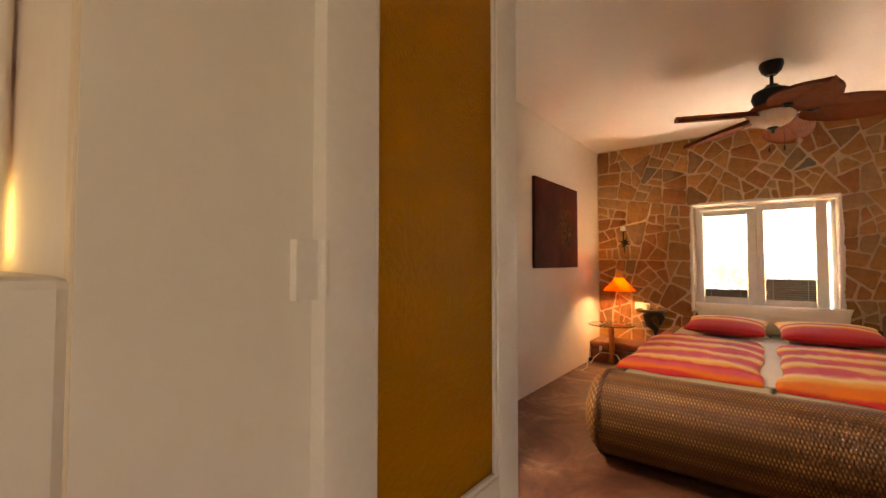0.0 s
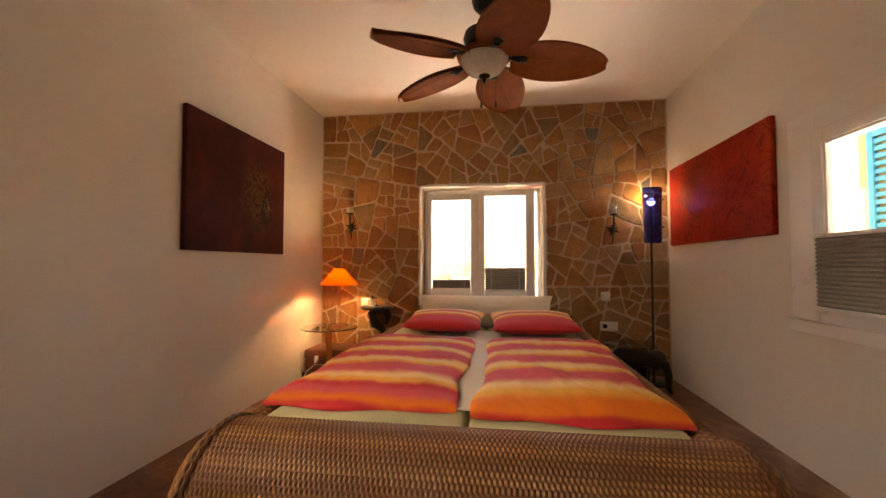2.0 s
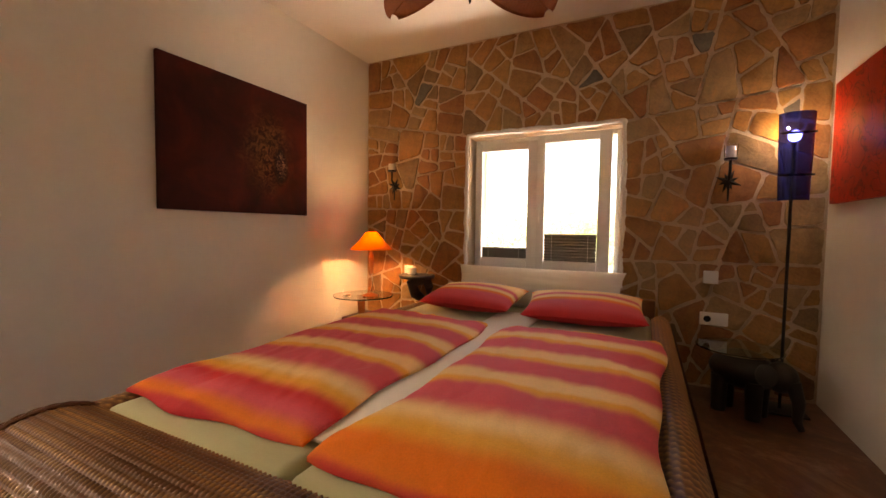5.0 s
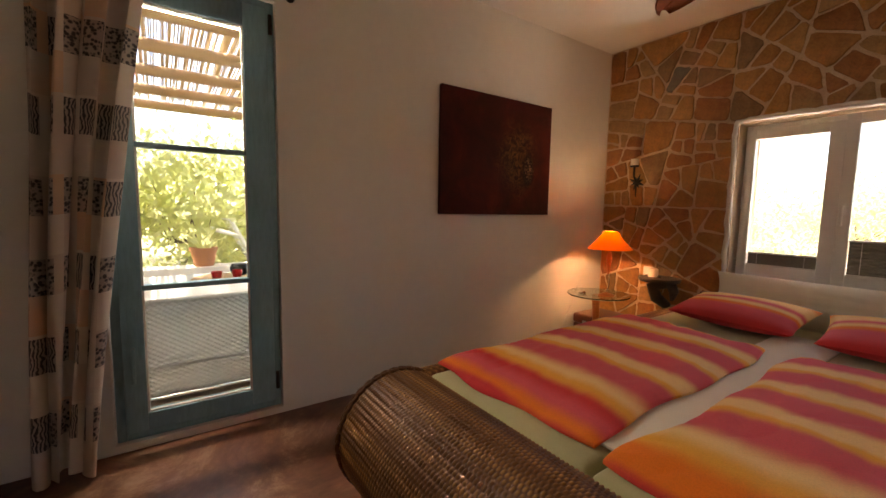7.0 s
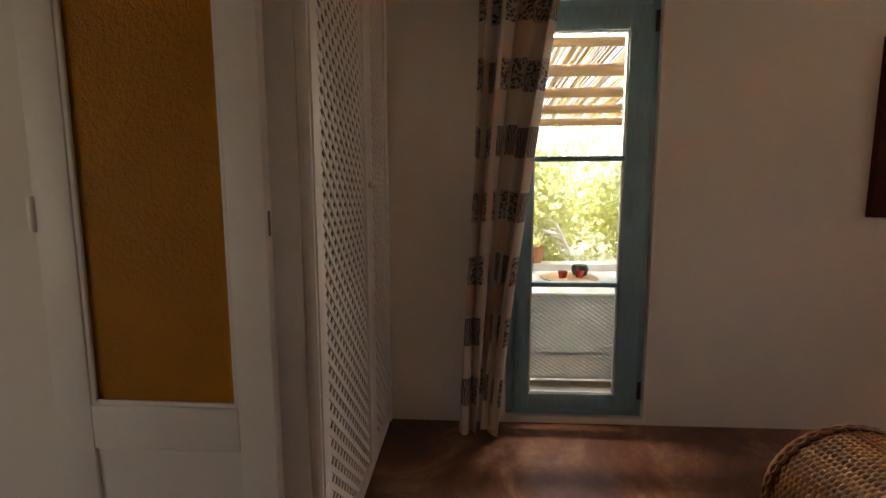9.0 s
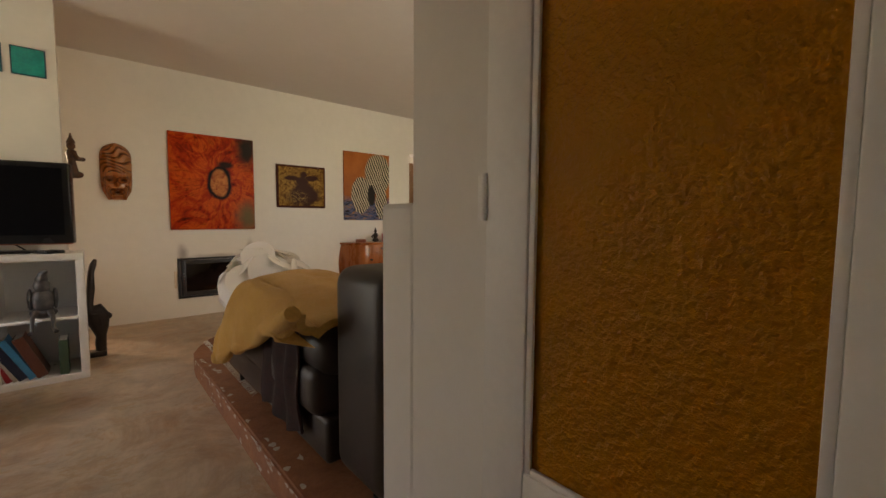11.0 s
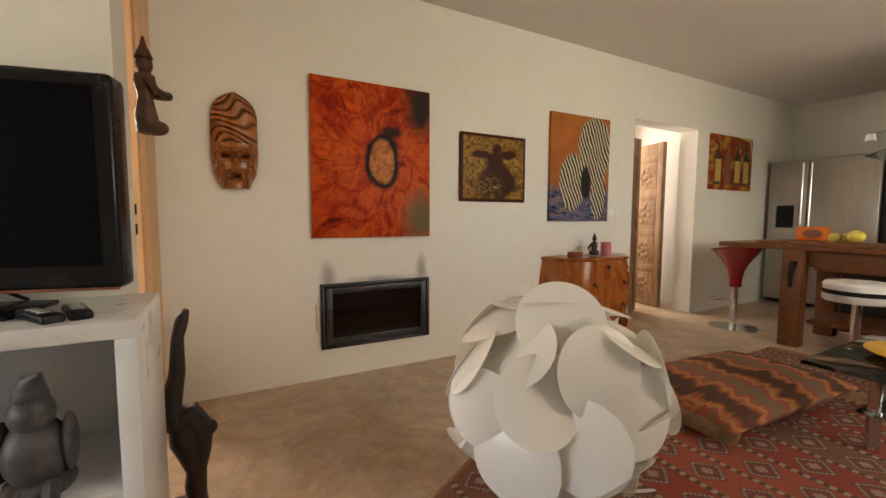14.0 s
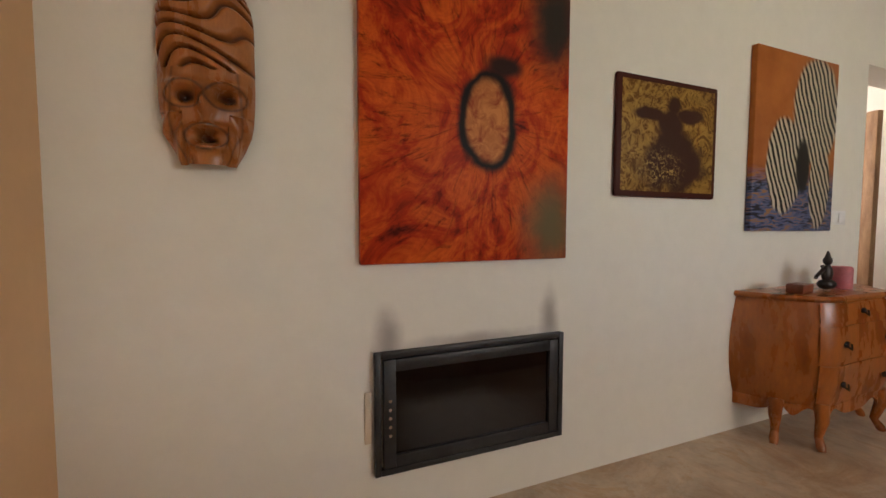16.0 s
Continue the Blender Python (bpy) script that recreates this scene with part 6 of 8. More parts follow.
tube(b, [(-0.032, 0, 0.19), (-0.05, -0.02, 0.15), (-0.01, -0.06, 0.145)], [0.013, 0.012, 0.012], 8)
ball(b, (0.005, -0.065, 0.148), 0.02, (1.2, 1, 0.8), 12)
ball(b, (0, -0.02, 0.03), 0.04, (1, 1.2, 0.7), 14)
solid("temple_figure", b, OLD_GOLD, "worn gilded wooden temple figure mounted on the wall end", "statue", at=(2.41, -0.47, 1.345), turn=-70)
# black bent sculpture on the floor
b = B()
box(b, -0.05, 0.06, -0.05, 0.05, 0, 0.04, 0.006)
tube(b, [(0.035, 0, 0.03), (0.03, 0, 0.16), (0.0, 0, 0.27), (-0.005, 0, 0.33)], [0.025, 0.035, 0.05, 0.045], 12)
tube(b, [(-0.02, 0, 0.34), (0.02, 0, 0.36), (0.05, 0, 0.31), (0.045, 0, 0.22), (0.02, 0, 0.10), (0.03, 0, 0.03)], [0.04, 0.045, 0.04, 0.035, 0.03, 0.035], 12)
tube(b, [(-0.02, 0, 0.33), (-0.04, 0, 0.40), (-0.015, 0, 0.52), (-0.01, 0, 0.64), (0.005, 0, 0.70), (0.02, 0, 0.74)], [0.045, 0.036, 0.026, 0.02, 0.022, 0.010], 12)
ball(b, (0.075, 0, 0.30), 0.028, (1, 1, 1), 12)
solid("bent_sculpture", b, DARK_WOOD, "tall black carved wooden abstract sculpture on the floor", "statue", at=(2.33, -0.36, 0), turn=180)

# leather pouf
POUF = surface("oxblood_leather", (0.10, 0.022, 0.012), (0.19, 0.055, 0.03), 7, 0.35, 70, 0.4, 0.004)
pf = thing("leather_pouf", (3.105, 0.50, 0), "round oxblood leather pouf on the floor", "pouf")
prof = [(0.0, 0.0), (0.20, 0.0), (0.265, 0.04), (0.29, 0.12), (0.285, 0.20), (0.255, 0.275), (0.20, 0.315), (0.10, 0.33), (0.0, 0.332)]
part("cover", lathe(B(), prof, seg=40), POUF, pf)
for k in range(8):
    a = radians(45 * k)
    part("seam", tube(B(), [((r + 0.001) * math.cos(a), (r + 0.001) * math.sin(a), z + 0.001) for r, z in prof[2:-1]], 0.004, 6), TRUNK, pf)
part("rim_seam", tube(B(), [(0.268 * math.cos(a * 0.1309), 0.268 * math.sin(a * 0.1309), 0.262) for a in range(49)], 0.005, 6), TRUNK, pf)

# ---- living room: podium, rug ----
BRICK_EDGE = surface("worn_terracotta", (0.26, 0.09, 0.035), (0.42, 0.19, 0.09), 9, 0.6, 50, 0.5, 0.01)
OUT = [(1.84, 2.758), (1.84, 0.60), (1.825, 0.45), (1.77, 0.31), (1.68, 0.20), (1.55, 0.10), (1.35, 0.0), (1.05, -0.10), (0.6, -0.15), (-1.35, -0.15), (-1.35, 2.758)]
b = B()
fl_ = [b.verts.new((x, y, 0.0)) for x, y in OUT]
tp = [b.verts.new((x, y, 0.128)) for x, y in OUT]
b.faces.new(tp)
for i in range(len(OUT)):
    j = (i + 1) % len(OUT)
    b.faces.new((fl_[i], fl_[j], tp[j], tp[i]))
bmesh.ops.bevel(b, geom=[e for e in b.edges if e.verts[0].co.z > 0.1 and e.verts[1].co.z > 0.1], offset=0.012, segments=2, affect="EDGES")
podium = setting("podium", b, BRICK_EDGE, "raised terracotta platform with worn painted edges", "platform", smooth=True)
CHIP = surface("chipped_white_paint", (0.60, 0.55, 0.48), (0.70, 0.66, 0.60), 12, 0.8, 60, 0.3, 0.003)
b = B()
rc = random.Random(2)
for k in range(128):
    if k < 105:
        px, py = 1.8415, rc.uniform(0.6, 2.7)
        zz = 0.128 - abs(rc.gauss(0, 0.02)) if rc.random() < 0.75 else rc.uniform(0.01, 0.12)
        vs = [b.verts.new((px - (0.002 if zz > 0.118 else 0), py + rc.uniform(0.006, 0.028) * math.cos(a), max(0.003, min(0.119, zz + rc.uniform(0.003, 0.009) * math.sin(a))))) for a in (0, 1.1, 2.2, 3.3, 4.4, 5.4)]
    else:
        px, py = 1.84 - abs(rc.gauss(0, 0.05)) - 0.01, rc.uniform(0.6, 2.7)
        vs = [b.verts.new((min(1.83, px + rc.uniform(0.004, 0.02) * math.cos(a)), py + rc.uniform(0.005, 0.03) * math.sin(a), 0.1295)) for a in (0, 1.1, 2.2, 3.3, 4.4, 5.4)]
    b.faces.new(vs)
ch = new("paint_chips", mesh_of("paint_chips", b, CHIP, False))
tagged(ch, "flaked white paint on the platform edge", "paint flakes", kind="stuff")


def kilim_material():
    m, nt, b = nodes_of("kilim_weave")
    v = mapped(nt)
    sp = nt.nodes.new("ShaderNodeSeparateXYZ")
    nt.links.new(v, sp.inputs[0])

    def mth(op, a, c=0.0):
        n = nt.nodes.new("ShaderNodeMath")
        n.operation = op
        for sock, w in zip(n.inputs, (a, c)):
            if isinstance(w, (int, float)):
                sock.default_value = w
            else:
                nt.links.new(w, sock)
        return n.outputs[0]

    # bands across x, stepped diamonds within them
    band = mth("DIVIDE", sp.outputs[0], 0.19)
    bi, bf = mth("FLOOR", band), mth("FRACT", band)
    cell = mth("FRACT", mth("ADD", mth("DIVIDE", sp.outputs[1], 0.17), mth("MULTIPLY", bi, 0.5)))
    st = 9.0
    dx = mth("DIVIDE", mth("FLOOR", mth("MULTIPLY", mth("ABSOLUTE", mth("SUBTRACT", bf, 0.5)), st * 2)), st)
    dy = mth("DIVIDE", mth("FLOOR", mth("MULTIPLY", mth("ABSOLUTE", mth("SUBTRACT", cell, 0.5)), st * 2)), st)
    dia = mth("ADD", dx, dy)
    wh = nt.nodes.new("ShaderNodeTexWhiteNoise")
    wh.noise_dimensions = "1D"
    nt.links.new(bi, wh.inputs["W"])
    ground = ramp(nt, wh.outputs["Value"], [(0.0, (0.28, 0.05, 0.03)), (0.25, (0.36, 0.19, 0.08)), (0.5, (0.20, 0.09, 0.045)), (0.7, (0.33, 0.08, 0.04))], "CONSTANT")
    fig = ramp(nt, dia, [(0.0, (0.32, 0.24, 0.16)), (0.2, (0.22, 0.05, 0.035)), (0.36, (0.10, 0.06, 0.05)), (0.5, (0.30, 0.23, 0.16)), (0.58, (0.20, 0.065, 0.04))], "CONSTANT")
    c = mix(nt, mth("LESS_THAN", dia, 0.74), ground, fig)
    edge = mth("GREATER_THAN", mth("ABSOLUTE", mth("SUBTRACT", bf, 0.5)), 0.44)
    zig = mth("GREATER_THAN", mth("FRACT", mth("DIVIDE", sp.outputs[1], 0.036)), 0.5)
    c = mix(nt, edge, c, mix(nt, zig, (0.34, 0.27, 0.19), (0.11, 0.05, 0.04)))
    tone = ramp(nt, noise_tex(nt, v, 140, 3, 0.7), [(0.3, (0.75,) * 3), (0.7, (1.15,) * 3)])
    nt.links.new(mix(nt, 1.0, c, tone, "MULTIPLY"), b.inputs["Base Color"])
    b.inputs["Roughness"].default_value = 0.95
    bump(nt, b, noise_tex(nt, mapped(nt, (1, 4, 1)), 120, 3), 0.4, 0.003)
    return m


KILIM = kilim_material()
rug = thing("kilim_rug", (0, 0, 0.129), "patterned red and brown kilim rug on the platform", "rug")
b = B()


def rug_pt(u, v):
    x = 1.70 - 2.9 * v
    y0 = (0.26 - 0.36 * min(1, v * 4) ** 0.7) if v < 0.25 else -0.10
    y = y0 + u * (1.45 - y0)
    return (x, y, 0.008 + 0.005 * max(0, noise.noise((x * 4, y * 4, 1))) + 0.004 * math.sin(x * 9 + y * 3) ** 2)


grid(b, 30, 60, rug_pt)
part("weave", sheet(b, None, 0.007), KILIM, rug)
b = B()
for k in range(120):
    u = k / 119
    p = Vector(rug_pt(u, 0.0))
    tube(b, [p, p + Vector((0.02, rc.uniform(-0.01, 0.01), -0.003)), p + Vector((0.03, rc.uniform(-0.02, 0.02), -0.006))], 0.0015, 4)
tagged(part("fringe", b, WHITE_CLOTH, rug, "cream knotted fringe"), kind="stuff")

# ---- living room: sofa with throw ----
sofa = thing("corner_sofa", (1.0, 1.8, 0.129), "dark brown leather corner sofa on the platform", "sofa")
S0 = (1.0, 1.8)


def sbox(x0, x1, y0, y1, z0, z1, bev=0.04):
    bb = B()
    box(bb, x0 - 1.0, x1 - 1.0, y0 - 1.8, y1 - 1.8, z0 - 0.129, z1 - 0.129, bev, 4)
    return bb


part("chaise_base", sbox(0.72, 1.76, 1.14, 2.42, 0.22, 0.38, 0.02), LEATHER, sofa)
part("seat_base", sbox(-1.25, 0.72, 1.70, 2.42, 0.22, 0.38, 0.02), LEATHER, sofa)
part("chaise_cushion", sbox(0.70, 1.79, 1.11, 2.38, 0.365, 0.55, 0.05), LEATHER, sofa)
part("seat_cushion", sbox(-0.30, 0.70, 1.68, 2.38, 0.365, 0.545, 0.05), LEATHER, sofa)
part("seat_cushion", sbox(-1.24, -0.30, 1.68, 2.38, 0.365, 0.545, 0.05), LEATHER, sofa)
part("backrest", sbox(-1.25, 1.74, 2.42, 2.74, 0.22, 0.91, 0.06), LEATHER, sofa)
part("back_cushion", sbox(0.72, 1.70, 2.32, 2.50, 0.53, 0.70, 0.06), LEATHER, sofa)
part("back_cushion", sbox(-1.0, 0.70, 2.28, 2.50, 0.53, 0.84, 0.07), LEATHER, sofa)
part("chaise_pad", sbox(0.95, 1.775, 1.72, 2.415, 0.50, 0.69, 0.08), LEATHER, sofa)
part("armrest", sbox(-1.48, -1.22, 1.66, 2.74, 0.22, 0.74, 0.06), LEATHER, sofa)
for x, y in ((1.70, 1.2), (1.70, 2.66), (0.78, 1.2), (-1.42, 1.74), (-1.42, 2.66)):
    part("foot", cyl(B(), (x - 1.0, y - 1.8, 0), (x - 1.0, y - 1.8, 0.10), 0.018, 0.025, 10), BLACK_IRON, sofa)

FUR = surface("honey_plush", (0.53, 0.285, 0.068), (0.66, 0.40, 0.12), 4, 0.95, 110, 0.6, 0.012, sheen=0.15, spec=0.1)
b = B()


def throw_top(x, y):
    """Height of the throw over the heap on the chaise."""
    k = min(1, max(0, (y - 1.48) / 0.18))
    h = 0.52 + 0.255 * math.sin(k * math.pi / 2) ** 0.75 - 0.05 * max(0, y - 1.8) / 0.6
    h -= 0.22 * max(0, (1.45 - x) / 0.42) ** 1.35
    return max(0.56, h) + 0.022 * noise.noise((x * 4, y * 3, 0.3)) + 0.010 * noise.noise((x * 5 + y * 4, y * 3 - x, 2.3)) + 0.008 * noise.noise((x * 14, y * 12, 4.3))


def throw_pt(u, v):
    y = 1.43 + (0.35 * v + 0.65 * v * v) * 1.0
    xe = 1.775 + 0.02 * math.sin(8 * v)
    edge_low = 0.335 + 0.43 * (y - 1.43) + 0.014 * math.sin(19 * v)
    if u < 0.4:
        # hanging side, with folds
        s = 1 - u / 0.4
        z_top = throw_top(xe - 0.05, y) - 0.03
        fold = 0.010 * math.sin(v * 22 + 2 * s) * s + 0.010 * math.sin(v * 13 + 1)
        return (xe + 0.075 * math.sin(s * math.pi / 2) ** 0.6 + fold, y - 0.03 * s * math.sin(5 * v), z_top - (z_top - edge_low) * s ** 1.5)
    s = (u - 0.4) / 0.6
    x = xe - s * 0.80
    drop = 0.045 * math.exp(-s / 0.07)
    return (x, y + 0.15 * min(1, s * 6) * (1 - v) ** 4, throw_top(x, y + 0.10 * min(1, s * 6) * (1 - v) ** 4) - drop)


rows = grid(b, 90, 80, throw_pt)
throw = new("fur_throw", mesh_of("fur_throw", sheet(b, None, 0.03), FUR, True, 80))
hem = part("folded_hem", tube(B(), [Vector(throw_pt(0.0, i / 40)) + Vector((0.012, 0, 0.012 + 0.006 * math.sin(i * 0.9))) for i in range(41)], [0.024 + 0.006 * math.sin(i * 0.7) for i in range(41)], 10), FUR, throw)
part("end_roll", tube(B(), [Vector(throw_pt(i / 40, 0.0)) + Vector((0, -0.004, 0.0)) for i in range(41)], [0.026 + 0.005 * math.sin(i * 0.8) for i in range(41)], 10), FUR, throw)
tagged(throw, "honey-coloured plush throw draped over the sofa", "throw")
b = B()
grid(b, 24, 20, lambda u, v: (1.80 + 0.012 * math.sin(u * 19) + 0.006 * math.sin(v * 8 + u * 5), 1.88 + u * 0.40 + 0.03 * v * math.sin(4 * u), 0.64 - 0.36 * (1 - v) + 0.015 * math.sin(7 * u)))
solid("dark_shawl", sheet(b, None, 0.008), surface("dark_woven_shawl", (0.02, 0.010, 0.010), (0.05, 0.02, 0.018), 30, 0.9, 120, 0.5, 0.004), "dark woven shawl hanging from under the throw", "shawl")


def striped_cushion_mat():
    m, nt, b2 = nodes_of("striped_cushion_cloth")
    v = mapped(nt)
    w = nt.nodes.new("ShaderNodeTexWave")
    w.inputs["Scale"].default_value, w.inputs["Distortion"].default_value = 6, 0.6
    nt.links.new(v, w.inputs["Vector"])
    c = ramp(nt, w.outputs["Fac"], [(0.2, (0.10, 0.055, 0.03)), (0.5, (0.34, 0.23, 0.13)), (0.8, (0.46, 0.35, 0.22))])
    nt.links.new(c, b2.inputs["Base Color"])
    b2.inputs["Roughness"].default_value = 0.9
    bump(nt, b2, noise_tex(nt, v, 150, 3), 0.3, 0.002)
    return m


SCUSH = striped_cushion_mat()
for x, y, z, rx, rz in ((0.66, 1.80, 0.625, 20, 16), (0.78, 2.12, 0.68, 42, -10)):
    b = cushion(B(), 0.48, 0.42, 0.16, x)
    c = solid("striped_cushion", b, SCUSH, "brown and beige striped cushion on the sofa", "cushion", "cushions on the sofa")
    c.matrix_basis = pose(x, y, z, rx, 0, rz)


def kilim_cushion_mat():
    m, nt, b2 = nodes_of("kilim_cushion_cloth")
    v = mapped(nt)
    w = nt.nodes.new("ShaderNodeTexWave")
    w.inputs["Scale"].default_value, w.inputs["Distortion"].default_value, w.inputs["Detail"].default_value = 5.5, 2.5, 3
    w.inputs["Detail Scale"].default_value = 3
    nt.links.new(mapped(nt, (0.15, 1, 1)), w.inputs["Vector"])
    c = ramp(nt, w.outputs["Fac"], [(0.1, (0.09, 0.035, 0.02)), (0.35, (0.42, 0.12, 0.03)), (0.55, (0.36, 0.22, 0.08)), (0.7, (0.40, 0.05, 0.03)), (0.9, (0.20, 0.12, 0.07))])
    nt.links.new(c, b2.inputs["Base Color"])
    b2.inputs["Roughness"].default_value = 0.95
    bump(nt, b2, noise_tex(nt, v, 130, 3), 0.4, 0.003)
    return m


fc = thing("floor_cushion", (-0.08, 0.22, 0.225), "large rust-red striped kilim floor cushion", "cushion", turn=-3)
part("cushion_body", cushion(B(), 1.05, 0.62, 0.17, 7, 40), kilim_cushion_mat(), fc)
b = B()
for k in range(70):
    y = -0.31 + 0.62 * k / 69
    tube(b, [(0.50, y, 0.0), (0.535, y + 0.008, -0.02), (0.545, y - 0.006, -0.045)], 0.004, 4)
tagged(part("fringe", b, STRAW, fc, "brown wool fringe"), kind="stuff")

# ---- living room: petal lamp ----
PETAL, nt, bs = nodes_of("white_polypropylene")
bs.inputs["Base Color"].default_value = (0.96, 0.93, 0.86, 1)
bs.inputs["Roughness"].default_value = 0.22
tr = nt.nodes.new("ShaderNodeBsdfTranslucent")
tr.inputs[0].default_value = (0.97, 0.94, 0.87, 1)
ms = nt.nodes.new("ShaderNodeMixShader")
ms.inputs[0].default_value = 0.35
nt.links.new(bs.outputs[0], ms.inputs[1])
nt.links.new(tr.outputs[0], ms.inputs[2])
nt.links.new(ms.outputs[0], nt.nodes["Material Output"].inputs[0])
bump(nt, bs, noise_tex(nt, mapped(nt), 8, 3), 0.08, 0.01)
lampb = thing("petal_lamp", (1.31, 0.391, 0.137), "white globe floor lamp of overlapping plastic petals", "lamp")
rl = random.Random(11)
N = 46
for i in range(N):
    z = 1 - 2 * (i + 0.5) / N
    a = i * 2.399963
    n = Vector((math.sqrt(1 - z * z) * math.cos(a), math.sqrt(1 - z * z) * math.sin(a), z))
    tang = Matrix.Rotation(rl.uniform(0, 6.28), 3, n) @ n.orthogonal().normalized()
    face = (n + tang * rl.uniform(0.32, 0.70)).normalized()
    e1 = (tang - face * tang.dot(face)).normalized()
    e2 = face.cross(e1)
    rad = rl.uniform(0.108, 0.122)
    mid = Vector((0, 0, 0.40)) + n * rl.uniform(0.272, 0.300)
    bow = rl.uniform(0.5, 1.5)
    bb = B()
    rings = [[bb.verts.new(mid)]]
    for q in range(1, 5):
        r_ = rad * q / 4
        rings.append([bb.verts.new(mid + e1 * r_ * math.cos(t * 0.19635) + e2 * r_ * math.sin(t * 0.19635) - face * r_ * r_ * bow * (1 + 0.6 * math.cos(0.3927 * t))) for t in range(32)])
    for t in range(32):
        bb.faces.new((rings[0][0], rings[1][t], rings[1][(t + 1) % 32]))
        for q in range(1, 4):
            bb.faces.new((rings[q][t], rings[q + 1][t], rings[q + 1][(t + 1) % 32], rings[q][(t + 1) % 32]))
    part("petal", sheet(bb, None, 0.0012), PETAL, lampb)
part("inner_globe", ball(B(), (0, 0, 0.40), 0.245, seg=28), PETAL, lampb)
part("stem", cyl(B(), (0.0, 0, 0), (0, 0, 0.25), 0.008, seg=10), CHROME, lampb)
part("base", lathe(B(), [(0, 0), (0.05, 0), (0.05, 0.006), (0.01, 0.012), (0, 0.012)]), CHROME, lampb)
b = B()
for k in range(2):
    tube(b, [(1.73 - 0.30 * s / 40 + 0.004 * math.sin(s * 1.2 + k * 3.1), 0.56 - 0.11 * s / 40 + 0.01 * math.cos(s * 1.2 + k * 3.1), 0.160 + 0.008 * math.sin(s * 1.2 + 1.6 + k * 3.1)) for s in range(41)], 0.010, 6)
solid("rope_handle", b, STRAW, "twisted straw rope lying on the rug", "rope")

# ---- living room: glass coffee table ----
gt = thing("coffee_table", (-0.42, 1.0, 0.137), "low coffee table with two thick glass plates", "coffee table")
part("glass_top", box(B(), -0.66, 0.58, -0.43, 0.43, 0.345, 0.363, 0.003), GREEN_GLASS, gt).visible_shadow = False
part("lower_plate", box(B(), -0.50, 0.42, -0.30, 0.30, 0.16, 0.172, 0.003), GREEN_GLASS, gt).visible_shadow = False
for x in (-0.45, 0.37):
    for y in (-0.26, 0.26):
        part("leg", cyl(B(), (x, y, 0), (x, y, 0.345), 0.022), CHROME, gt, "chrome leg")
YEL = surface("yellow_glaze", (0.55, 0.30, 0.01), (0.68, 0.42, 0.02), 10, 0.2, 40, 0.05, 0.002)
b = lathe(B(), [(0, 0.005), (0.10, 0.005), (0.13, 0.012), (0.205, 0.03), (0.208, 0.035), (0.13, 0.02), (0.10, 0.012), (0, 0.012)], seg=40)
solid("yellow_plate", b, YEL, "large yellow glazed plate on the glass table", "plate", at=(-0.22, 0.86, 0.500))
for x, y, c in ((-0.62, 0.80, (0.50, 0.10, 0.02)), (-0.70, 0.86, (0.55, 0.42, 0.02))):
    b = ball(B(), (0, 0, 0.035), 0.035, (1, 1, 0.98), 14)
    solid("fruit", b, surface("fruit_skin_%d" % int(c[1] * 100), c, tuple(v * 1.15 for v in c), 9, 0.4, 50, 0.1, 0.002), "ripe fruit on the glass table", "fruit", "fruit", at=(x, y, 0.500))
t = thing("magazine", (-0.80, 1.12, 0.500), "red and white magazines stacked on the glass table", "magazine", turn=14)
part("cover", box(B(), -0.15, 0.15, -0.11, 0.11, 0, 0.006), BOXPRINT, t)
part("pages", box(B(), -0.148, 0.148, -0.108, 0.108, 0.006, 0.010), WHITE_CLOTH, t)

# ---- kitchen ----
BT_Z = 0.85
bar = thing("wooden_bar", (-2.35, 0.9, 0), "rustic red-brown wooden kitchen bar", "kitchen bar")
part("bar_top", box(B(), -0.40, 0.42, -1.75, 1.6, BT_Z - 0.045, BT_Z, 0.008), PINE, bar)
part("bar_top_end", box(B(), -0.30, 0.40, -1.45, -1.30, BT_Z - 0.002, BT_Z + 0.02, 0.006), PINE, bar)
for x in (-0.32, 0.36):
    for y in (-1.18, 0.2, 1.5):
        part("leg", box(B(), x - 0.06, x + 0.06, y - 0.07, y + 0.07, 0, BT_Z - 0.044, 0.008), PINE, bar)
for y0, y1 in ((-1.05, -0.1), (0.33, 1.35)):
    part("drawer_front", box(B(), 0.34, 0.365, y0, y1, BT_Z - 0.20, BT_Z - 0.05, 0.005), PINE, bar)
part("apron", box(B(), 0.30, 0.338, -1.1, 1.45, BT_Z - 0.18, BT_Z - 0.046, 0.004), PINE, bar)
part("lower_shelf", box(B(), -0.30, 0.30, -1.1, 1.45, 0.20, 0.23, 0.004), PINE, bar)
part("vise", tube(B(), [(0.425, -1.18, 0.50), (0.435, -1.18, 0.60), (0.43, -1.16, 0.72)], [0.014, 0.02, 0.025], 8), BLACK_IRON, bar, "iron bench screw")
# black sheet added for the shaded space under the bar top
part("dark_backing", box(B(), -0.38, -0.36, -1.1, 1.45, 0.05, BT_Z - 0.05), DARK_WOOD, bar)

SEAT_RED = surface("glossy_red_plastic", (0.30, 0.006, 0.012), (0.36, 0.012, 0.018), 4, 0.12, 50, 0.0, coat=0.6, grain=0.04)


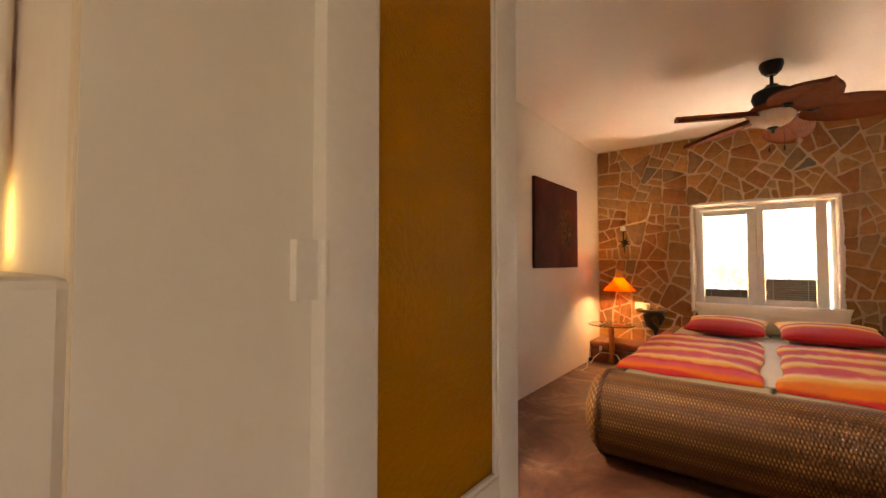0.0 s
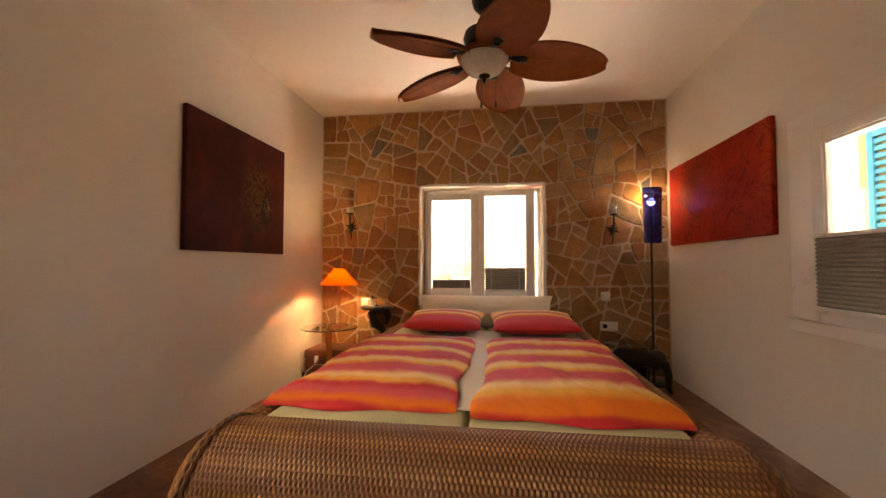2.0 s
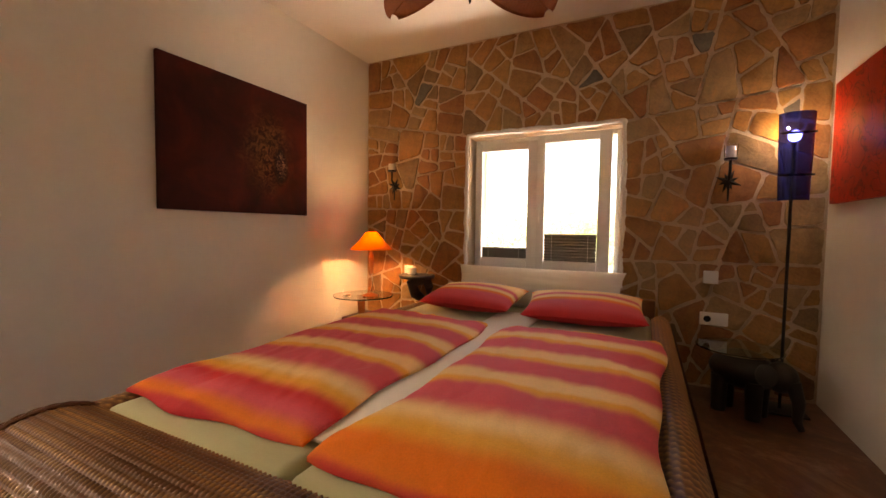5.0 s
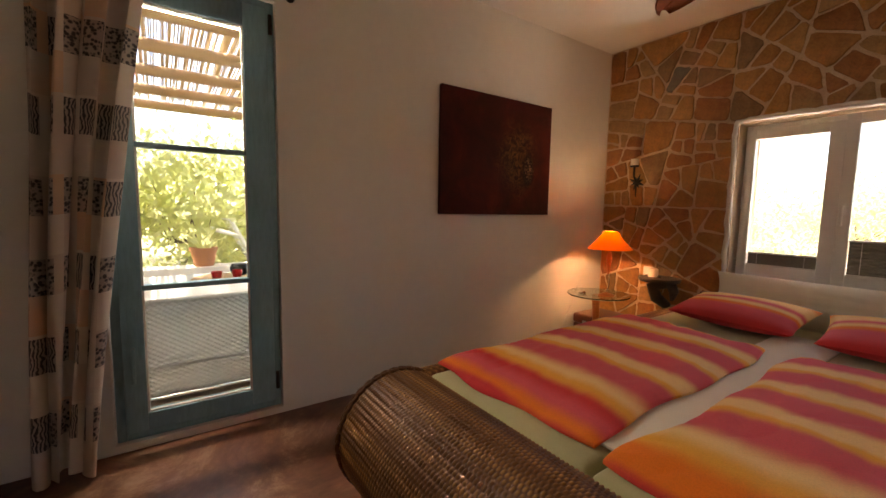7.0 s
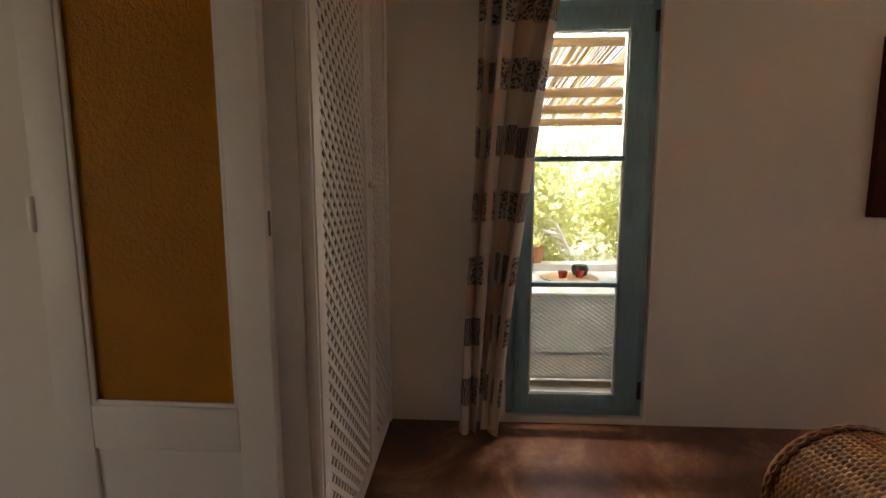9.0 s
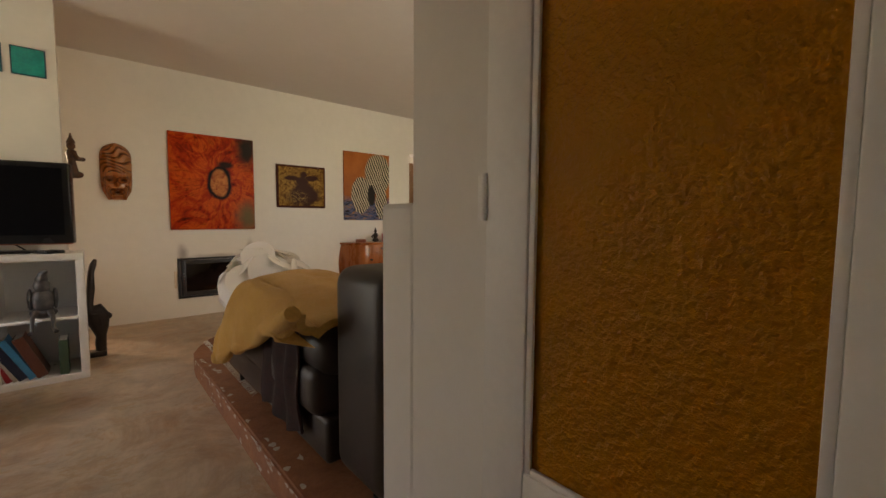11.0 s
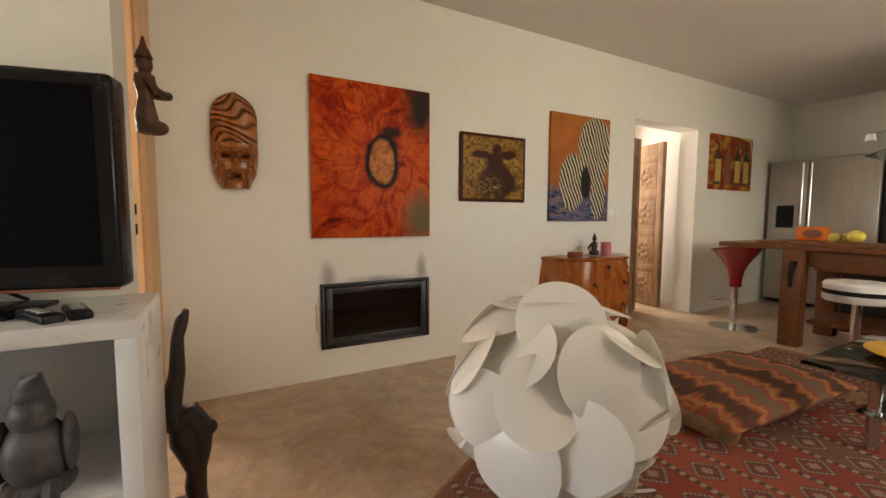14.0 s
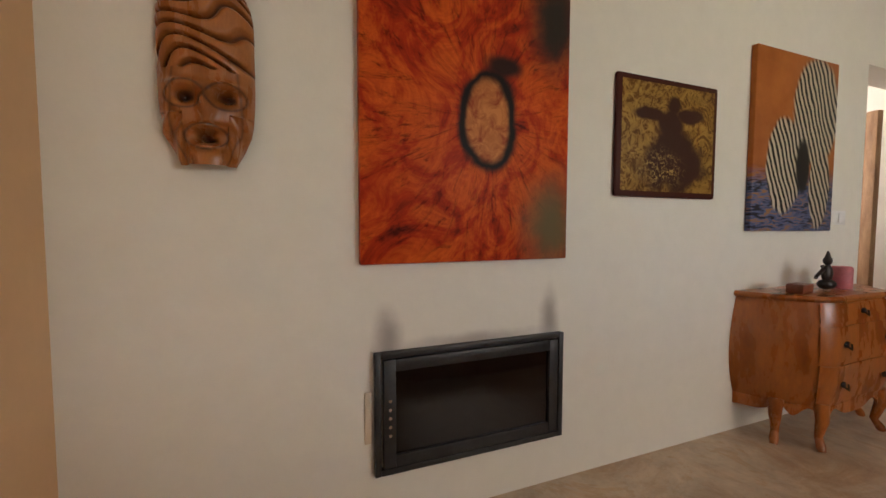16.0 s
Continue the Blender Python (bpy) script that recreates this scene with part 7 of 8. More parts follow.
def red_stool(x, y, turn):
    t = thing("red_bar_stool", (x, y, 0), "glossy red moulded bar stool on a chrome pillar", "bar stool", "red bar stools", turn)
    part("base", lathe(B(), [(0, 0), (0.20, 0), (0.205, 0.008), (0.12, 0.02), (0.04, 0.035), (0.0, 0.035)], seg=36), CHROME, t)
    part("pillar", cyl(B(), (0, 0, 0.03), (0, 0, 0.42), 0.027), CHROME, t)
    b = tube(B(), [(0, 0, 0.26), (-0.08, 0.0, 0.265), (-0.17, 0.09, 0.27), (-0.19, 0.0, 0.27), (-0.17, -0.09, 0.27), (-0.08, 0.0, 0.265)], 0.009, 8)
    part("foot_ring", b, CHROME, t)
    b = B()
    def seat(u, v):
        a = 2 * math.pi * u
        r = 0.045 + 0.155 * v ** 1.6
        back = 0.5 + 0.5 * math.cos(a)
        return (r * 1.12 * math.cos(a), r * math.sin(a), 0.40 + 0.36 * v ** 0.62 + 0.055 * back * v ** 5)
    grid(b, 40, 20, seat, True)
    def inner(u, v):
        a = 2 * math.pi * u
        r = 0.2 * (1 - v)
        back = 0.5 + 0.5 * math.cos(a)
        return (r * 1.12 * math.cos(a), r * math.sin(a), 0.76 + 0.055 * back * (1 - v) ** 2 - 0.07 * math.sin(v * math.pi / 2))
    grid(b, 40, 12, inner, True)
    bmesh.ops.remove_doubles(b, verts=b.verts[:], dist=1e-4)
    part("seat", b, SEAT_RED, t)
    return t


rs = red_stool(-2.20, -0.82, 115)
copy_thing(rs, pose(-3.1, -0.35, 0, 0, 0, 200))


def white_stool(x, y):
    t = thing("white_bar_stool", (x, y, 0), "round white bar stool with a black band on a chrome pillar", "bar stool", "white bar stools")
    part("base", lathe(B(), [(0, 0), (0.21, 0), (0.215, 0.008), (0.12, 0.02), (0.035, 0.04), (0, 0.04)], seg=36), CHROME, t)
    part("pillar", cyl(B(), (0, 0, 0.03), (0, 0, 0.55), 0.028), CHROME, t)
    s = part("seat", lathe(B(), [(0, 0.53), (0.17, 0.53), (0.178, 0.54), (0.178, 0.64), (0.165, 0.655), (0, 0.66)], seg=40), PVC, t)
    part("black_band", lathe(B(), [(0.179, 0.578), (0.181, 0.580), (0.181, 0.605), (0.179, 0.607)], seg=40), BLACK_PLASTIC, s, "black band")
    return t


ws = white_stool(-1.42, 0.28)
copy_thing(ws, pose(-1.40, 0.76, 0))
copy_thing(ws, pose(-1.38, 1.24, 0))

fr = thing("fridge", (-3.90, -0.82, 0), "tall brushed steel double-door fridge", "fridge")
part("carcass", box(B(), -0.70, -0.06, -0.50, 0.50, 0.02, 1.76, 0.01), BLACK_PLASTIC, fr)
d1 = part("freezer_door", box(B(), -0.055, 0.0, -0.50, -0.115, 0.06, 1.765, 0.012, 3), STEEL, fr)
d2_ = part("fridge_door", box(B(), -0.055, 0.0, -0.105, 0.50, 0.06, 1.765, 0.012, 3), STEEL, fr)
part("handle", cyl(B(), (0.04, -0.15, 0.35), (0.04, -0.15, 1.72), 0.013), CHROME, d1)
part("handle", cyl(B(), (0.04, -0.07, 0.35), (0.04, -0.07, 1.72), 0.013), CHROME, d2_)
part("ice_dispenser", frame_yz(B(), -0.43, -0.20, 0.93, 1.25, 0.025, 0.0, 0.012, 0.003), STEEL, d1)
part("dispenser_well", box(B(), 0.0, 0.004, -0.405, -0.225, 0.955, 1.225), BLACK_PLASTIC, d1, "dark dispenser recess")

hut = thing("glazed_hutch", (-4.10, 0.55, 0), "red-brown wooden hutch with glazed doors", "hutch")
b = B()
box(b, -0.52, -0.50, -0.45, 0.45, 0, 1.93)
box(b, -0.50, 0.0, -0.45, -0.42, 0, 1.93, 0.004)
box(b, -0.50, 0.0, 0.42, 0.45, 0, 1.93, 0.004)
box(b, -0.53, 0.03, -0.48, 0.48, 1.93, 1.97, 0.01)
for z in (0.0, 0.86, 1.2, 1.52):
    box(b, -0.50, -0.02, -0.42, 0.42, z, z + 0.025)
part("carcass", b, PINE, hut)
for y0, y1 in ((-0.42, -0.004), (0.004, 0.42)):
    d = part("glazed_door", frame_yz(B(), y0, y1, 0.98, 1.92, 0.06, 0.0, 0.025, 0.004), PINE, hut)
    p = part("pane", box(B(), 0.010, 0.014, y0 + 0.06, y1 - 0.06, 1.04, 1.86), GLASS, d, smooth=False)
    part("drawer_front", box(B(), 0.0, 0.022, y0, y1, 0.86, 0.972, 0.004), PINE, hut)
    part("drawer_pull", ball(B(), (0.03, (y0 + y1) / 2, 0.92), 0.016, (0.8, 2, 0.7), 10), BLACK_IRON, hut)
    part("lower_door", box(B(), 0.0, 0.022, y0, y1, 0.03, 0.85, 0.004), PINE, hut)
TURQ = surface("turquoise_glaze", (0.05, 0.20, 0.22), (0.07, 0.27, 0.29), 8, 0.2, 40, 0.05, 0.002)
b = lathe(B(), [(0, 0), (0.06, 0), (0.11, 0.04), (0.125, 0.10), (0.12, 0.10), (0.10, 0.045), (0, 0.01)])
solid("bowl", b, TURQ, "turquoise bowl inside the hutch", "bowl", at=(-4.32, 0.33, 1.545))
for k in range(6):
    b = lathe(B(), [(0, 0), (0.028, 0), (0.006, 0.01), (0.005, 0.06), (0.03, 0.09), (0.034, 0.14), (0.032, 0.14), (0.028, 0.09), (0, 0.065)], seg=16)
    solid("wine_glass", b, GLASS, "clear stemmed glass inside the hutch", "glass", "glasses in the hutch", at=(-4.25 - 0.12 * (k % 2), 0.62 + 0.07 * k * 0.8, 1.225 if k < 3 else 1.545))
for x, y, h, r in ((-4.25, 0.30, 0.36, 0.045), (-4.22, 0.45, 0.17, 0.055), (-4.30, 0.62, 0.2, 0.05), (-4.25, 0.78, 0.26, 0.04)):
    b = lathe(B(), [(0, 0), (r, 0), (r * 1.05, h * 0.4), (r * 0.35, h * 0.65), (r * 0.3, h), (r * 0.4, h), (0, h * 0.97)])
    solid("bottle", b, COBALT if y < 0.5 else OPAL, "cobalt blue glass bottle on top of the hutch" if y < 0.5 else "pale bottle on top of the hutch", "bottle", "bottles on the hutch", at=(x, y, 1.972))
ov = thing("oven_tower", (-4.08, 1.42, 0), "beige tall kitchen cabinet with a steel built-in oven", "oven cabinet")
BEIGE = surface("beige_lacquer", (0.30, 0.24, 0.17), (0.34, 0.28, 0.20), 3, 0.3, 40, 0.02, 0.001)
part("carcass", box(B(), -0.55, 0.0, -0.36, 0.36, 0, 2.0, 0.004), BEIGE, ov)
part("upper_door", box(B(), 0.0, 0.02, -0.35, 0.35, 1.42, 1.99, 0.004), BEIGE, ov)
o = part("oven", box(B(), 0.0, 0.025, -0.33, 0.33, 0.75, 1.38, 0.004), STEEL, ov, "steel oven")
part("oven_window", box(B(), 0.026, 0.03, -0.26, 0.26, 0.80, 1.12), SCREEN, o)
part("oven_handle", cyl(B(), (0.06, -0.27, 1.18), (0.06, 0.27, 1.18), 0.011), CHROME, o)
for k in (-0.2, -0.13):
    part("oven_knob", cyl(B(), (0.025, k, 1.30), (0.05, k, 1.30), 0.018), CHROME, o)

hood = thing("cooker_hood", (-3.08, 0.345, LC), "steel island cooker hood with a curved glass canopy", "cooker hood")
part("chimney", box(B(), -0.16, 0.16, -0.20, 0.20, -0.86, 0.0, 0.003), STEEL, hood)
for k in (-0.06, 0.03):
    part("vent_slot", box(B(), 0.160, 0.163, k - 0.06, k + 0.0, -0.17, -0.12), BLACK_PLASTIC, hood)
part("motor_box", box(B(), -0.28, 0.28, -0.32, 0.32, -0.93, -0.86, 0.01), STEEL, hood)
b = B()
grid(b, 24, 4, lambda u, v: (-0.30 + 0.6 * v, -0.48 + 0.96 * u, -0.855 - 0.10 * (2 * u - 1) ** 2))
part("glass_canopy", sheet(b, None, 0.006), GREEN_GLASS, hood)
for y in (-0.2, 0.0, 0.2):
    part("hood_light", cyl(B(), (0.15, y, -0.934), (0.15, y, -0.928), 0.03), glow("halogen", (1.0, 0.78, 0.5), 2.5) if y < -0.1 else bpy.data.materials["halogen"], hood, "lit halogen spot")
part("duct", cyl(B(), (-0.1, 0.12, -0.30), (-1.55, 0.10, -0.30), 0.075), STEEL, hood, "round steel duct")
trk = thing("track_light", (-2.46, 0.66, LC), "steel cable-hung track with small white spotlights", "track light")
part("ceiling_plate", box(B(), -0.04, 0.04, -0.20, 0.20, -0.03, 0.0, 0.004), STEEL, trk)
for y in (-0.17, 0.17):
    part("wire", cyl(B(), (0, y, -0.03), (0, y, -0.80), 0.0025, seg=6), STEEL, trk)
part("rail", cyl(B(), (0, -0.72, -0.80), (0, 0.52, -0.80), 0.008), STEEL, trk)
for k in range(7):
    y = -0.68 + 0.19 * k
    b = lathe(B(), [(0, -0.81), (0.026, -0.81), (0.034, -0.865), (0.030, -0.865), (0, -0.82)], (0, y, 0), 16)
    part("spot_shade", b, PVC, trk, "white spot shade")

t = thing("hob", (-2.45, 0.60, BT_Z), "black gas hob let into the bar top", "hob")
part("glass_plate", box(B(), -0.24, 0.24, -0.32, 0.32, 0.0, 0.008, 0.003), BLACK_PLASTIC, t)
for x in (-0.11, 0.11):
    for y in (-0.18, 0.16):
        part("burner", lathe(B(), [(0, 0.008), (0.045, 0.008), (0.04, 0.025), (0, 0.028)], (x, y, 0)), BLACK_IRON, t)
        part("pan_rest", frame_bm(B(), x - 0.09, x + 0.09, 0.03, 0.04, 0.008, y - 0.09, y + 0.09, 0.001), BLACK_IRON, t)
b = B()
box(b, -0.17, 0.17, -0.28, 0.28, 0.0, 0.022, 0.008)
solid("chopping_board", b, PINE, "thick wooden chopping board on the bar", "chopping board", at=(-2.22, -0.15, BT_Z))
t = thing("orange_box", (-2.42, -0.33, BT_Z + 0.022), "bright orange cardboard box on the bar", "box", turn=15)
part("box_body", box(B(), -0.05, 0.05, -0.11, 0.11, 0, 0.12, 0.006), surface("orange_print", (0.75, 0.16, 0.01), (0.82, 0.21, 0.02), 8, 0.5, 50, 0.05, 0.001), t)
part("printed_oval", ball(B(), (0.051, 0.0, 0.06), 0.055, (0.05, 1.2, 0.7), 14), TRUNK, t)
LEMON = surface("lemon_skin", (0.62, 0.50, 0.06), (0.70, 0.58, 0.10), 10, 0.4, 60, 0.2, 0.002)
for x, y, r in ((-2.22, -0.12, 0.038), (-2.26, -0.05, 0.04), (-2.20, 0.02, 0.052)):
    solid("fruit", ball(B(), (0, 0, r), r, (1, 1.05, 1), 16), LEMON, "yellow fruit on the chopping board", "fruit", "fruit on the bar", at=(x, y, BT_Z + 0.022))
TIN = surface("yellow_tin", (0.55, 0.42, 0.10), (0.66, 0.56, 0.22), 14, 0.35, 50, 0.05, 0.001)
t = thing("tin_can", (-2.12, 1.30, BT_Z), "large printed yellow tin on the bar", "tin")
part("can", lathe(B(), [(0, 0), (0.08, 0), (0.082, 0.006), (0.08, 0.012), (0.08, 0.138), (0.082, 0.146), (0.08, 0.15), (0, 0.148)], seg=32), TIN, t)
part("label_mark", ball(B(), (0.079, 0.0, 0.07), 0.035, (0.08, 1, 0.9), 14), BLUE_PAINT, t)
AMB2 = glass_mat("oil_bottle_glass", (0.75, 0.42, 0.08))
for i, (x, y, h, r, mt_) in enumerate(((-2.15, 1.46, 0.24, 0.035, AMB2), (-2.10, 1.56, 0.26, 0.032, BLACK_PLASTIC), (-2.14, 1.66, 0.25, 0.036, SEAT_RED), (-2.12, 1.76, 0.22, 0.035, CREAM), (-2.05, 1.95, 0.10, 0.03, surface("purple_jar", (0.20, 0.05, 0.25), (0.26, 0.08, 0.30), 8, 0.4, 50, 0.05, 0.001)))):
    t = thing("bottle", (x, y, BT_Z), ("amber oil bottle", "dark vinegar bottle", "red sauce bottle", "cream plastic bottle", "small purple jar")[i] + " standing on the bar", "bottle", "bottles on the bar")
    part("vessel", lathe(B(), [(0, 0), (r, 0), (r, h * 0.55), (r * 0.45, h * 0.75), (r * 0.4, h * 0.9), (0, h * 0.9)], seg=20), mt_, t)
    part("cap", lathe(B(), [(r * 0.45, h * 0.88), (r * 0.45, h), (0, h)], seg=16), SEAT_RED if i in (2, 3) else BLACK_PLASTIC, t)
    part("label_band", lathe(B(), [(r + 0.001, h * 0.15), (r + 0.001, h * 0.45)], seg=20), WHITE, t)

# lantern on the ledge
t = thing("ledge_lantern", (1.25, 2.83, 1.10), "dark wooden lantern with a lit candle on the ledge", "lantern")
part("foot", lathe(B(), [(0, 0), (0.05, 0), (0.05, 0.02), (0, 0.02)]), DARK_WOOD, t)
part("glowing_cup", lathe(B(), [(0, 0.02), (0.045, 0.02), (0.045, 0.14), (0, 0.14)]), glow("candle_glow", (1.0, 0.72, 0.25), 0.4), t, "glowing candle glass")
part("hood_panel", box(B(), -0.05, 0.05, -0.02, 0.04, 0.14, 0.75, 0.01), ORANGE_WOOD, t)

# ---- outside: terrace, pergola, garden ----
TERRACE = surface("terrace_tile", (0.30, 0.24, 0.18), (0.38, 0.31, 0.24), 3, 0.7, 40, 0.2, 0.004)
b = B()
box(b, -3.6, XW - 0.3, 2.0, 9.0, -0.17, -0.03)
setting("terrace_floor", b, TERRACE, "sunlit stone terrace floor", "terrace")
b = B()
box(b, -1.85, -1.62, 2.0, 9.0, -0.03, 0.50, 0.01)
setting("terrace_parapet", b, WHITE, "low white parapet wall of the terrace", "wall")
BEAM = surface("pergola_wood", (0.34, 0.21, 0.10), (0.46, 0.30, 0.16), 6, 0.7, 50, 0.3, 0.005, stretch=(4, 0.5, 4))
REED = surface("dry_reed", (0.46, 0.33, 0.16), (0.60, 0.45, 0.24), 14, 0.8, 70, 0.4, 0.006, stretch=(1, 6, 1))
pg = thing("pergola", (-1.5, 5.5, 0), "wooden pergola roofed with dry reeds", "pergola")
for k in range(6):
    part("beam", cyl(B(), (1.6 - 0.62 * k, -3.4, 2.38 - 0.03 * k), (1.6 - 0.62 * k, 3.4, 2.38 - 0.03 * k), 0.05, 0.055, 12), BEAM, pg)
for y in (-3.2, 3.2):
    part("post", cyl(B(), (-1.6, y, -0.03), (-1.6, y, 2.25), 0.06, 0.055, 12), BEAM, pg)
    part("rafter", cyl(B(), (1.75, y, 2.46), (-1.75, y, 2.30), 0.045, seg=12), BEAM, pg)
b = B()
rr2 = random.Random(21)
for k in range(620):
    y = -3.35 + 6.7 * k / 619
    if rr2.random() < 0.04:
        continue
    x0, x1 = 1.80 + rr2.uniform(-0.05, 0.02), -1.75 + rr2.uniform(-0.15, 0.1)
    z0 = 2.50 + rr2.uniform(-0.008, 0.012)
    tube(b, [(x0, y, z0), (x1, y + rr2.uniform(-0.03, 0.03), z0 - 0.16)], rr2.uniform(0.0052, 0.0078), 4)
rd = part("reed_mat", b, REED, pg, "mat of thin dry reeds", smooth=False)
tagged(rd, kind="stuff")

WICKER = surface("white_wicker", (0.50, 0.50, 0.48), (0.58, 0.58, 0.56), 5, 0.6, 60, 0.2, 0.003)
wt = thing("wicker_table", (-0.22, 4.9, -0.03), "white woven wicker garden table", "garden table")


def weave_sheet(place, nu, nv, pu, pv, depth):
    bb = B()
    grid(bb, nu, nv, lambda u, v: (lambda p, n: p + n * depth * math.sin(math.pi * pu * u) * (1 if int(v * pv) % 2 else -1) * abs(math.sin(math.pi * v * pv)) ** 0.5)(*place(u, v)))
    return bb


part("front_panel", weave_sheet(lambda u, v: (Vector((0.40, -1.2 + 2.4 * u, 0.22 + 0.36 * v)), Vector((1, 0, 0))), 481, 105, 120, 26, 0.004), WICKER, wt)
part("lower_panel", weave_sheet(lambda u, v: (Vector((0.395, -1.2 + 2.4 * u, 0.06 + 0.15 * v)), Vector((1, 0, 0))), 481, 49, 120, 12, 0.004), WICKER, wt)
part("table_top", box(B(), -0.42, 0.42, -1.22, 1.22, 0.585, 0.61, 0.008), WICKER, wt)
part("core", box(B(), -0.40, 0.385, -1.2, 1.2, 0.05, 0.585), WICKER, wt)
for y in (-1.15, 0.0, 1.15):
    part("leg", cyl(B(), (0.36, y, 0.0), (0.36, y, 0.06), 0.02), CHROME, wt)
part("foot_rail", cyl(B(), (0.41, -1.2, 0.045), (0.41, 1.2, 0.045), 0.012), CHROME, wt)
b = lathe(B(), [(0, 0), (0.20, 0), (0.21, 0.008), (0.2, 0.014), (0, 0.012)], seg=36)
solid("round_tray", b, BEAM, "round wooden tray on the garden table", "tray", at=(-0.30, 4.96, 0.582))
for x, y in ((-0.24, 4.90), (-0.27, 5.03)):
    b = lathe(B(), [(0, 0), (0.026, 0), (0.036, 0.05), (0.034, 0.05), (0.024, 0.006), (0, 0.006)], seg=20)
    solid("red_glass", b, SEAT_RED, "small red glass candle holder on the tray", "candle holder", "red candle holders", at=(x, y, 0.596))
b = lathe(B(), [(0, 0), (0.05, 0), (0.065, 0.05), (0.05, 0.08), (0.0, 0.085)], seg=24)
solid("dark_pot", b, BLACK_IRON, "small dark teapot-like pot on the tray", "pot", at=(-0.38, 5.06, 0.594))

LEAF = surface("sunlit_foliage", (0.32, 0.36, 0.14), (0.42, 0.44, 0.22), 3, 0.6, 20, 0.1, 0.003)
LEAF2 = surface("olive_foliage", (0.30, 0.34, 0.15), (0.42, 0.44, 0.23), 3, 0.6, 20, 0.1, 0.003)
for m_ in (LEAF, LEAF2):
    nt = m_.node_tree
    tr = nt.nodes.new("ShaderNodeBsdfTranslucent")
    tr.inputs[0].default_value = (0.76, 0.77, 0.42, 1)
    ms = nt.nodes.new("ShaderNodeMixShader")
    ms.inputs[0].default_value = 0.65
    nt.links.new(nt.nodes["Principled BSDF"].outputs[0], ms.inputs[1])
    nt.links.new(tr.outputs[0], ms.inputs[2])
    nt.links.new(ms.outputs[0], nt.nodes["Material Output"].inputs[0])
BARK = surface("grey_bark", (0.12, 0.09, 0.06), (0.2, 0.16, 0.11), 10, 0.9, 50, 0.6, 0.01)
TERRA = surface("terracotta_pot", (0.42, 0.17, 0.08), (0.52, 0.24, 0.12), 6, 0.8, 50, 0.2, 0.003)
pp = thing("potted_plant", (-1.73, 4.94, 0.50), "spiky green plant in a terracotta pot on the parapet", "potted plant")
part("pot", lathe(B(), [(0, 0), (0.085, 0), (0.115, 0.15), (0.125, 0.15), (0.125, 0.18), (0.105, 0.18), (0.10, 0.14), (0, 0.13)], seg=28), TERRA, pp, "terracotta pot")
b = B()
rp = random.Random(4)
for k in range(46):
    a, ln, tilt = rp.uniform(0, 6.28), rp.uniform(0.2, 0.36), rp.uniform(0.1, 0.9)
    d = Vector((math.cos(a), math.sin(a), 0))
    s = Vector((-d.y, d.x, 0)) * 0.010
    p0 = Vector((0, 0, 0.13)) + d * 0.03
    pts = [p0 + d * ln * t * math.sin(tilt) * (0.6 + 0.6 * t) + Vector((0, 0, ln * t * math.cos(tilt) * (1 - 0.25 * t))) for t in (0, 0.35, 0.7, 1)]
    vs = [(b.verts.new(p - s * w), b.verts.new(p + s * w)) for p, w in zip(pts, (1, 1.2, 0.8, 0.1))]
    for (a0, a1), (c0, c1) in zip(vs, vs[1:]):
        b.faces.new((a0, a1, c1, c0))
part("leaves", b, LEAF, pp, "narrow green leaves", smooth=False)

gl = thing("garden_lounger", (-2.3, 5.2, -0.03), "white slatted garden lounger with a raised back", "lounger")
for x in (-0.25, 0.25):
    part("side_rail", tube(B(), [(x, 1.05, 0.30), (x, 0.28, 0.46), (x, 0.02, 0.98)], 0.022, 8), PVC, gl)
    part("armrest", tube(B(), [(x, 0.10, 0.80), (x, -0.12, 0.86)], 0.02, 8), PVC, gl)
    for y, z in ((0.98, 0.31), (0.30, 0.45)):
        part("leg", cyl(B(), (x, y, 0), (x, y, z), 0.02, seg=10), PVC, gl)
for k in range(12):
    f = k / 11
    y, z = (1.0 - 1.30 * f, 0.31 + 0.27 * f) if f < 0.55 else (0.28 - 0.26 * (f - 0.55) / 0.45, 0.46 + 0.50 * (f - 0.55) / 0.45)
    part("slat", box(B(), -0.25, 0.25, y - 0.03, y + 0.03, z, z + 0.015, 0.004), PVC, gl)


